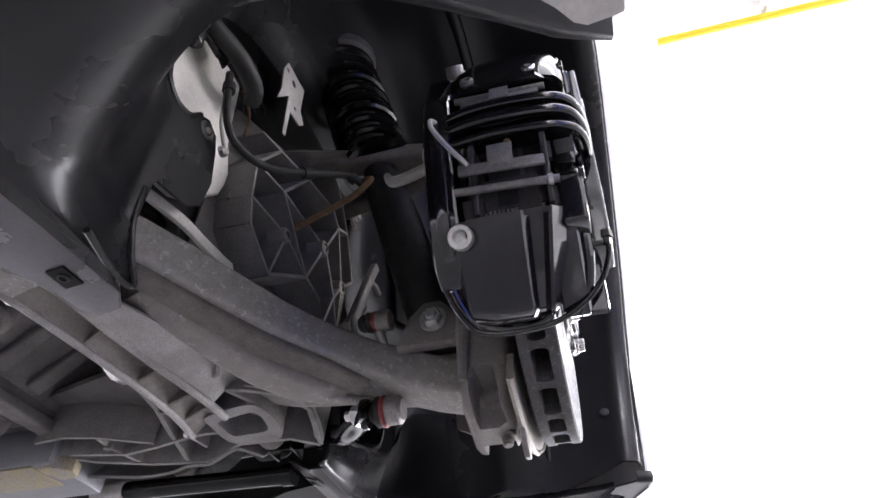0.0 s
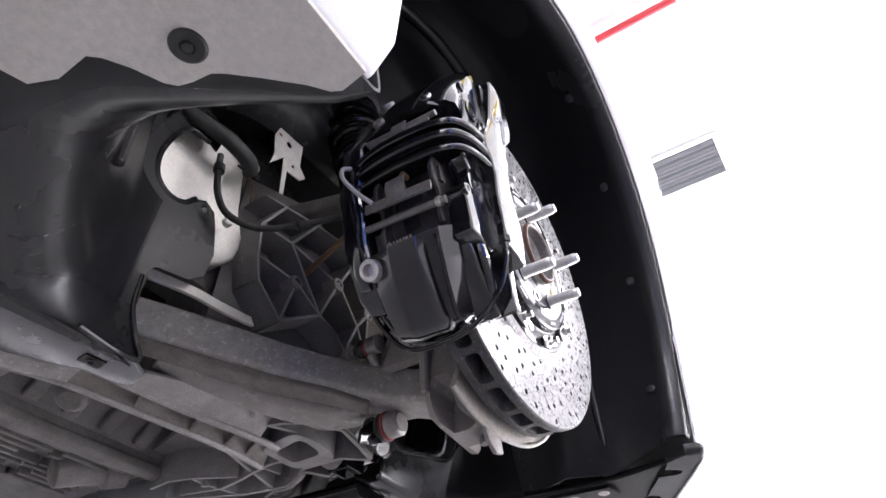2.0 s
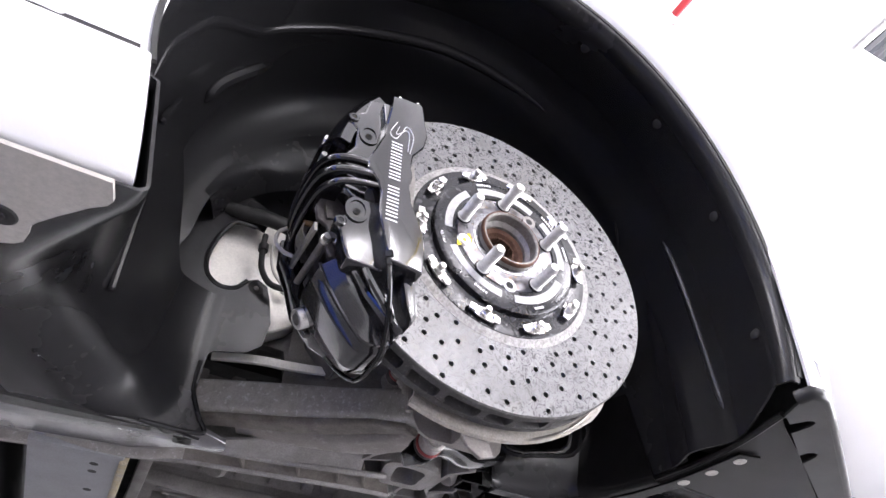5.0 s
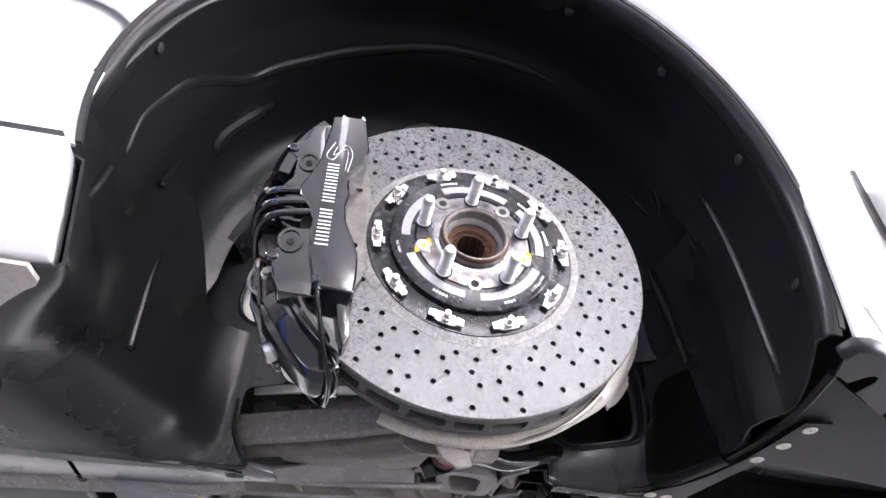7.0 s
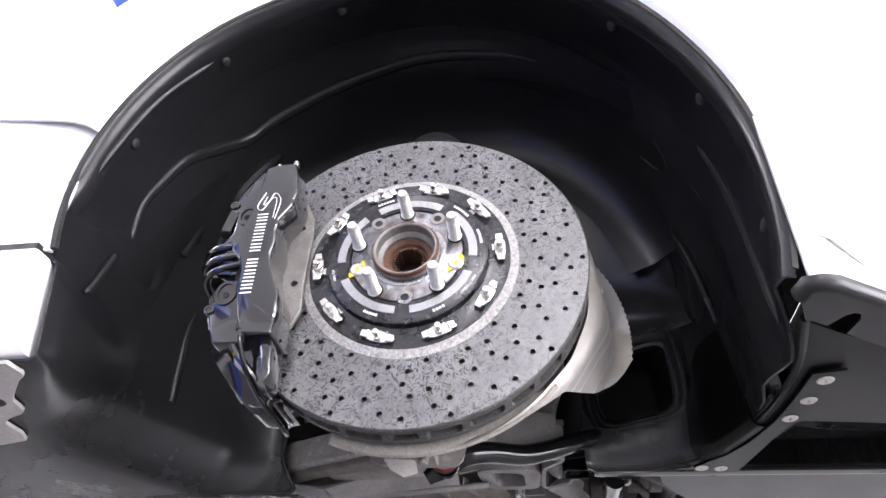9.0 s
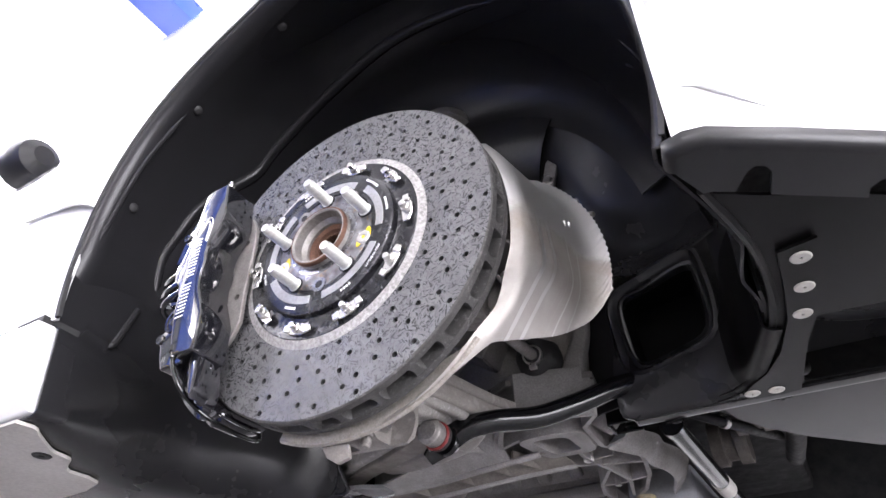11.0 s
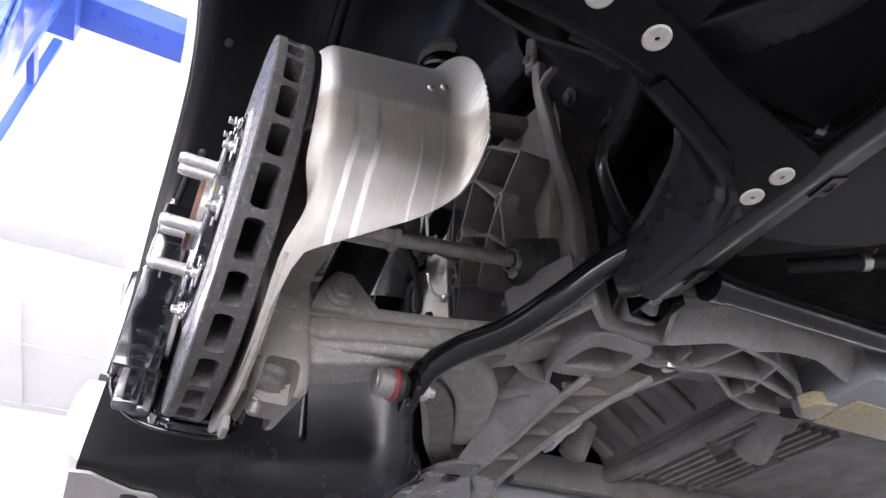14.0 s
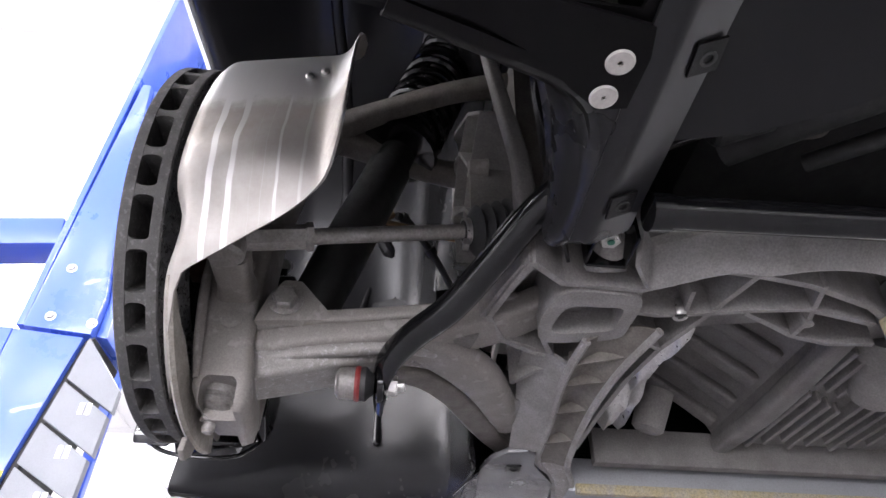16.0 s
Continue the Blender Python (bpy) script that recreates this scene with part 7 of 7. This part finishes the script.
part("centre_panel", plate([Vector((x, y, 1.660)) for x, y in ((0.294, 0.450), (0.299, 0.470), (0.308, 0.510), (0.335, 0.561), (0.38, 0.62), (0.46, 0.70), (0.60, 0.78), (0.90, 0.85), (0.90, 0.45))], 0.003), CENTRE, tray, "dark grey centre panel with a curved edge")
STRIP = [(0.3655, 0.000), (0.3685, -0.0165), (0.3800, -0.0180), (0.3922, -0.0155), (0.4406, 0.0145), (0.4946, 0.0505), (0.64, 0.1485), (0.90, 0.3185), (0.90, 0.355), (0.62, 0.182), (0.505, 0.112), (0.502, 0.090), (0.497, 0.082), (0.489, 0.081), (0.482, 0.086), (0.480, 0.097), (0.420, 0.0575), (0.4245, 0.033), (0.422, 0.0245), (0.416, 0.0212), (0.409, 0.025), (0.3985, 0.0415), (0.384, 0.0327), (0.378, 0.0318), (0.373, 0.0185)]
part("bumper_strip", plate([Vector((x, y, 1.642)) for x, y in STRIP], 0.003), BUMPER, tray, "grey grained bumper strip with notches")
rows = []
for x, y, ox, oy in ((0.3655, 0.000, -1, 0), (0.3685, -0.0165, -0.7, -0.7), (0.3800, -0.0180, 0, -1), (0.3922, -0.0155, 0.3, -0.95), (0.4406, 0.0145, 0.55, -0.83), (0.4946, 0.0505, 0.55, -0.83), (0.64, 0.1485, 0.55, -0.83), (0.90, 0.3185, 0.55, -0.83)):
    rows.append([(x + ox * f, y + oy * f, z) for f, z in ((-0.004, 1.6411), (-0.001, 1.6411), (0.0012, 1.6420), (0.0026, 1.6445), (0.0030, 1.6480), (0.0026, 1.6520))])
part("rolled_edge", shell(rows, 0.003), BUMPER, tray, "rounded outer edge of the strip", smooth=70)
strap = [(0.411, 0.132), (0.408, 0.19), (0.402, 0.248), (0.386, 0.310), (0.366, 0.352), (0.348, 0.372), (0.333, 0.393), (0.336, 0.411), (0.372, 0.4135), (0.392, 0.410), (0.404, 0.345), (0.413, 0.297), (0.430, 0.240), (0.437, 0.198), (0.442, 0.126)]
part("strap", plate([Vector((x, y, 1.640)) for x, y in strap], 0.003), TRAY, tray, "curved black strip")
for x, y in ((0.4235, 0.194), (0.416, 0.240), (0.427, 0.147), (0.368, 0.397), (0.343, 0.3945)):
    part("rivet", turned((x, y, 1.6380), (x, y, 1.60), [(0, 0.0088), (0.0014, 0.0087), (0.0022, 0.0076), (0.0022, 0.0016), (0.0010, 0.0016)], 24), BEIGE, tray, "broad white plastic rivet")
lip = smooth_path([(0.412, 0.128, 0), (0.409, 0.19, 0), (0.403, 0.248, 0), (0.387, 0.310, 0), (0.370, 0.344, 0), (0.351, 0.368, 0)], 5)
rows = []
for k, p in enumerate(lip):
    f = k / (len(lip) - 1)
    low = 0.005 + 0.004 * min(1.0, f * 4) + 0.018 * min(1.0, max(0.0, (f - 0.66) / 0.25))
    rows.append([(p.x + 0.010, p.y + 0.006, 1.6385), (p.x + 0.003, p.y + 0.001, 1.6375), (p.x, p.y, 1.634), (p.x - 0.001, p.y - 0.001, 1.640 - low)])
part("turned_edge", tube([(0.378, 0.032, 1.643), (0.396, 0.12, 1.644), (0.398, 0.21, 1.645), (0.389, 0.266, 1.646), (0.371, 0.318, 1.647)], 0.0045, 8), TRAY, tray)
rows = []
for k in range(15):
    x = 0.2035 + 0.69 * (k / 14) ** 1.5
    s = 0.02 * max(0.0, x - 0.4)
    rows.append([(x, y + s, z) for y, z in ((0.408, 1.6405), (0.420, 1.6400), (0.4245, 1.6405), (0.4285, 1.6422), (0.434, 1.6452), (0.445, 1.6508), (0.4565, 1.6565))])
part("edge_band", shell(rows, 0.003), TRAY, tray, "bent inner edge of the tray", smooth=60)
part("hanging_lip", sheet(rows, 0.003), PLASTIC, tray, "black lip that hangs along the wheel arch", smooth=60)
for x, y, z in ((0.2473, 0.4358, 1.6405), (0.3688, 0.4500, 1.6490), (-0.243, 0.444, 1.620)):
    clip = part("spring_clip", plate([Vector((x + u, y + v, z + 0.4 * v * (x > 0))) for u, v in ((-0.012, -0.009), (0.011, -0.011), (0.013, 0.008), (-0.010, 0.010))], 0.002), TRAY, tray if x > 0 else sf, "folded steel spring clip")
    part("clip_nut", turned((x, y, z + 0.001), (x, y + 0.03 * (x > 0), 1.5), [(0, 0.0055), (0.004, 0.0055), (0.004, 0.0034), (0.002, 0.0034)], 12), RUBBER, clip)

# ---- body ----
car = thing("car_body", "gloss white sports car body, raised on a lift", "car", (0, 0.4, 2.0))


grid = []
for d in range(-24, 176, 4):
    row = []
    for dr in (0.0, 0.002, 0.006, 0.014, 0.030, 0.055, 0.085, 0.12, 0.16):
        q = arch_pt(0.403 + dr, d, -0.016)
        row.append((q.x, q.y + 0.32 * max(0.0, 1.74 - q.z) * (1 - math.exp(-dr / 0.012)) - 0.020 * (1 - math.exp(-dr / 0.012)) + 0.9 * max(0.0, q.z - 2.26) ** 1.3 + (0.672 * max(0.0, q.x - 0.400)), q.z))
    grid.append(row)
part("front_wing", sheet(grid, 0.004), WHITE, car, "white front wing round the wheel arch", smooth=60)
rows = []
for x in (-0.398, -0.402, -0.41, -0.43, -0.50, -0.62, -0.80, -1.1, -1.8, -3.2):
    out = min(1.0, (-0.396 - x) / 0.05)
    rows.append([(x + (0.007 - 0.015 * min(1.0, max(0.0, z - 1.745) / 0.09)) * (x > -0.45), -0.018 - (0.014 + 0.014 * math.sin(math.pi * (min(z, 2.10) - 1.738) / 0.72)) * out + (0.9 * max(0.0, z - 2.08) ** 1.15), z) for z in (1.7425, 1.746, 1.80, 1.90, 2.0, 2.06, 2.09, 2.12, 2.18, 2.25)])
part("wing_rear", sheet(rows, 0.004), WHITE, car, "white panel behind the arch, turning in at its shoulder", smooth=40)
sill = prism([(-0.020, 1.610), (-0.040, 1.625), (-0.050, 1.66), (-0.048, 1.70), (-0.040, 1.730), (-0.002, 1.732), (0.002, 1.72), (0.002, 1.610)], "x", -3.2, -0.372, 0.004)
for v in sill.verts:
    if v.co.x > -0.5:
        v.co.x += -0.016 + (1.735 - v.co.z) * 0.24
part("gap_seal", box(-3.1, -0.400, -0.030, 0.02, 1.729, 1.746, 0), RUBBER, car, "dark panel gap")
part("sill_side", sill, WHITE, car, "white sill end below the panel gap")
S = [(-0.3695, -0.024), (-0.3670, -0.004), (-0.3705, 0.003), (-0.3815, 0.0115), (-0.402, 0.033), (-0.416, 0.049), (-0.4205, 0.056), (-0.4225, 0.070), (-0.4255, 0.080), (-0.432, 0.086), (-0.450, 0.094), (-0.464, 0.103), (-0.470, 0.110), (-0.4695, 0.138), (-0.478, 0.158), (-0.52, 0.17), (-0.70, 0.18), (-3.1, 0.18), (-3.1, -0.03), (-0.60, -0.03)]
part("sill_floor", plate([Vector((x, y, 1.602)) for x, y in S], 0.004), BEIGE, car, "dusty white sill underside with scuffs")
plug = part("sill_plug", turned((-0.441, 0.053, 1.5990), (-0.441, 0.053, 1.5), [(0, 0.0122), (0.0015, 0.0118), (0.0026, 0.0105), (0.0026, 0.005), (0.0015, 0.004), (0.0015, 0.002)], 28), RUBBER, car, "round black rubber plug")
part("plug_core", turned((-0.441, 0.053, 1.5975), (-0.441, 0.053, 1.5), [(0, 0.004), (0.002, 0.0035), (0.0022, 0.001)], 10), RUBBER, plug)
part("rear_lip_screw", turned((-0.395, 0.000, 1.700), (-0.30, -0.02, 1.69), [(0, 0.011), (0.004, 0.0105), (0.006, 0.007), (0.006, 0.004), (0.004, 0.004)], 18), RUBBER, car, "black push-in screw")
part("floor_pan", box(-3.4, -0.44, 0.45, 1.45, 1.700, 1.72, 0.004), PLASTIC, car, "black floor cover")
# front bumper side, drawn in toward the nose
rows = []
for x in (0.372, 0.384, 0.396, 0.41, 0.44, 0.50, 0.60, 0.75, 0.92):
    y = -0.0170 + 0.655 * max(0.0, x - 0.392)
    rows.append([(x, y - 0.012 * math.sin(math.pi * min(1, (z - 1.650) / 0.5)), z) for z in (1.650, 1.656, 1.70, 1.80, 1.90, 2.0, 2.1, 2.2, 2.3, 2.37)])
part("bumper_side", sheet(rows, 0.004), WHITE, car, "white bumper side drawn in to the nose", smooth=60)
part("hood", prism([(-0.46, -0.01), (0.30, -0.01), (0.86, 0.30), (0.86, 1.5), (-3.4, 1.5), (-3.4, 0.25), (-0.46, 0.25)], "z", 2.355, 2.40, 0.01), WHITE, car)
part("bulkhead", box(-0.47, -0.455, 0.05, 1.49, 1.62, 2.35, 0.004), PLASTIC, car, "dark bulkhead behind the engine")
part("far_side", box(-3.4, 0.86, 1.50, 1.54, 1.62, 2.4, 0.01), WHITE, car)
part("rear_end", box(-3.44, -3.40, 0.02, 1.5, 1.65, 2.3, 0.01), WHITE, car)
part("front_end", box(0.90, 0.94, 0.02, 1.5, 1.65, 2.3, 0.01), WHITE, car)
# inner boxes added to keep the engine bay dark
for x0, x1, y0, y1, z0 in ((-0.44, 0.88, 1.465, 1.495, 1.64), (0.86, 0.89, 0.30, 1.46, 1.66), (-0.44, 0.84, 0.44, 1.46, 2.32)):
    part("bay_lining", box(x0, x1, y0, y1, z0, 2.35, 0.003), DARK, car, "lining added to the engine bay, coloured dark for shade")
mirror = thing("wing_mirror", "dark wing mirror on the car's side", "mirror", (-0.80, -0.08, 2.22))
part("shell", turned((-0.72, -0.02, 2.21), (-0.84, -0.02, 2.21), [(0, 0.02), (0.015, 0.04), (0.04, 0.048), (0.075, 0.048), (0.085, 0.04)], 20), BUMPER, mirror)
part("foot", bar([(-0.77, -0.02, 2.20), (-0.77, 0.02, 2.19), (-0.77, 0.06, 2.18)], [0.02, 0.02, 0.02], [0.01, 0.01, 0.01]), BUMPER, mirror)

# ---- workshop ----
CEIL = 4.6


def slab(name, x0, x1, y0, y1, z0, z1, material, label, category):
    ob = part(name, box(x0, x1, y0, y1, z0, z1, 0), material, None, "", 0)
    return tagged(ob, label, category, "", "structure")


slab("floor", -8.2, 5.2, -6.2, 6.2, -0.2, 0.0, FLOORPAINT, "pale painted workshop floor", "floor")
slab("ceiling", -8.2, 5.2, -6.2, 6.2, CEIL, CEIL + 0.2, WALLPAINT, "white panelled workshop ceiling", "ceiling")
slab("wall_front", 5.0, 5.2, -6.2, 6.2, 0, CEIL, WALLPAINT, "white painted workshop wall", "wall")
slab("wall_back", -8.2, -8.0, -6.2, 6.2, 0, CEIL, WALLPAINT, "white painted workshop wall", "wall")
slab("wall_side", -8.0, 5.0, -6.2, -6.0, 0, CEIL, WALLPAINT, "white painted workshop wall", "wall")
slab("wall_far", -8.0, 5.0, 6.0, 6.2, 0, CEIL, WALLPAINT, "white painted workshop wall", "wall")

for k in range(7):
    jb = tagged(part("ceiling_joint", box(-7.8 + 1.5 * k, -7.788 + 1.5 * k, -5.9, 5.9, CEIL - 0.012, CEIL - 0.003, 0), WALLPAINT, None, "", 0), "thin grey ceiling joint strip", "joint strip", "ceiling joints", "structure")
for k in range(6):
    y = -5 + 1.9 * k
    jb = tagged(part("ceiling_batten", box(-7.8, 2.9, y, y + 0.03, CEIL - 0.025, CEIL - 0.003, 0), WALLPAINT, None, "", 0), "white ceiling batten", "batten", "ceiling battens", "structure")

vent = thing("ceiling_vent", "grey louvred ceiling air vent", "air vent", (2.77, 0.04, CEIL))
vx0, vx1, vy0, vy1 = 2.60, 2.94, -0.20, 0.32
part("vent_frame", frame_bm([(vx0 - 0.03, vy0 - 0.03), (vx1 + 0.03, vy0 - 0.03), (vx1 + 0.03, vy1 + 0.03), (vx0 - 0.03, vy1 + 0.03)], [(vx0, vy0), (vx1, vy0), (vx1, vy1), (vx0, vy1)], CEIL - 0.02, CEIL - 0.002), WALLPAINT, vent)
part("vent_back", box(vx0, vx1, vy0, vy1, CEIL - 0.008, CEIL - 0.004, 0), DARK, vent)
for k in range(9):
    x = vx0 + 0.02 + k * 0.036
    part("louvre", prism([(x, CEIL - 0.009), (x + 0.020, CEIL - 0.024), (x + 0.024, CEIL - 0.022), (x + 0.006, CEIL - 0.008)], "y", vy0 + 0.004, vy1 - 0.004), GREYPLATE if k % 3 == 1 else BEAM, vent)

pipe = thing("ceiling_pipe", "thin painted pipe along the ceiling, red then yellow", "pipe", (1.53, -1, CEIL - 0.05))
part("red_run", rod((1.53, -0.30, CEIL - 0.05), (1.53, 0.65, CEIL - 0.05), 0.022, 12), REDPAINT, pipe, "red run")
part("yellow_run", rod((1.57, -5.5, CEIL - 0.05), (1.57, -0.62, CEIL - 0.05), 0.022, 12), YELLOW, pipe, "yellow run")

# strip lights under the ceiling
for lx, ly, _ in STRIPS:
    fit_ = thing("strip_light", "long white fluorescent ceiling fitting", "ceiling light", (lx, ly, 4.16), "workshop strip lights")
    part("housing", box(lx - 0.12, lx + 0.12, ly - 0.85, ly + 0.85, 4.12, 4.20, 0.01), WALLPAINT, fit_)
    for s in (-1, 1):
        part("hanger", rod((lx, ly + s * 0.7, 4.19), (lx, ly + s * 0.7, CEIL), 0.006, 8), STEEL, fit_)

# ---- two-post lift ----
lift = thing("lift_post", "tall blue steel car lift post with bolted carriage", "car lift", (-1.15, -0.85, 0))
part("column_face", box(-1.35, -0.975, -0.72, -0.70, 2.20, 3.95, 0.004), BLUE, lift, "broad blue steel face")
part("column_side", box(-0.995, -0.975, -0.93, -0.722, 0.0, 2.19, 0.004), BLUE, lift)
part("column_back", box(-1.35, -1.33, -0.93, -0.722, 0.0, 2.19, 0.004), BLUE, lift)
part("carriage", prism([(-0.70, 2.196), (-0.52, 2.180), (-0.520, 2.30), (-0.575, 2.594), (-0.655, 3.20), (-0.685, 3.20)], "x", -1.20, -0.972, 0.006), BLUE, lift, "blue tapering carriage")
part("carriage_flange", prism([(-0.518, 2.19), (-0.488, 2.185), (-0.498, 2.31), (-0.555, 2.594), (-0.640, 3.20), (-0.6535, 3.20), (-0.5735, 2.594), (-0.518, 2.30)], "x", -1.20, -1.00, 0.004), BLUE, lift, "folded flange of the carriage")
part("carriage_foot", prism([(-0.72, 0.0), (-0.72, 2.188), (-0.535, 2.172), (-0.594, 1.798), (-0.62, 1.4), (-0.64, 0.0)], "x", -1.20, -0.974, 0.005), BLUE, lift, "lower half of the carriage")
part("seam", prism([(-0.534, 2.170), (-0.515, 2.182), (-0.575, 1.798), (-0.60, 1.4), (-0.618, 0.0), (-0.639, 0.0), (-0.619, 1.4), (-0.593, 1.798)], "x", -1.19, -0.990, 0), DARK, lift, "dark gap beside the cover plates")
for k in range(6):
    za, zb = 2.155 - 0.108 * k, 2.155 - 0.108 * (k + 1) + 0.008
    ya, yb = -0.519 - 0.157 * (2.170 - za), -0.519 - 0.157 * (2.170 - zb)
    top = [(ya, za + 0.02), (-0.400, za - 0.125)] if k == 0 else [(ya, za), (-0.398 - 0.01 * k, za - 0.085)]
    pl = part("cover_plate", prism(top + [(-0.400 - 0.01 * k, zb - 0.085), (yb, zb)], "x", -1.0, -0.976, 0.003), GREYPLATE, lift, "grey cover plate")
    if k:
        for q in (0, 0.018):
            part("marking_bar", box(-0.9758, -0.9752, -0.468 - 0.012 * k + q, -0.457 - 0.012 * k + q, za - 0.085, za - 0.055, 0), LETTER, pl, "pale marking bar")
for x, z, y in ((-1.30, 2.24, -0.70), (-1.24, 2.50, -0.70), (-1.30, 2.42, -0.70)):
    part("post_bolt", bolt_bm((x, y, z), (0, 1, 0), 0.018, 0.010, True), STEEL, lift, "zinc bolt head")
for y, z in ((-0.640, 2.386), (-0.639, 2.228), (-0.527, 2.213)):
    part("post_bolt", bolt_bm((-0.9725, y, z), (1, 0, 0), 0.018, 0.010, True), STEEL, lift, "zinc bolt head")
part("safety_label", box(-0.9735, -0.9725, -0.700, -0.590, 1.62, 1.82, 0), YELLOW, lift, "yellow warning label")
part("overhead_beam", box(-1.62, -1.45, -0.74, 3.0, 3.88, 4.0, 0.006), BLUE, lift, "blue overhead beam")
part("beam_plate", box(-1.64, -1.36, -0.80, -0.66, 3.80, 4.03, 0.006), BLUE, lift)
lattice = thing("lift_lattice", "blue lattice guard beside the lift post", "lattice", (-1.6, -0.7, 3))
for x in (-1.45, -1.68):
    part("upright", box(x, x + 0.03, -0.74, -0.70, 1.6, 3.80, 0.004), BLUE, lattice)
for k in range(5):
    part("rung", box(-1.655, -1.445, -0.735, -0.705, 1.8 + 0.42 * k, 1.85 + 0.42 * k, 0.003), BLUE, lattice)

beam = thing("swing_beam", "narrow blue steel beam beside the lift post", "steel beam", (-1.1, -0.9, 2.5))
part("beam_rail", prism([(-0.757, 2.529), (-0.777, 2.629), (-1.5, 2.56), (-1.5, 2.46)], "x", -1.16, -1.05, 0.004), BLUE, beam)
part("beam_tongue", prism([(-0.700, 2.56), (-0.700, 2.595), (-0.78, 2.615), (-0.76, 2.54)], "x", -1.14, -1.07, 0.003), BLUE, beam)
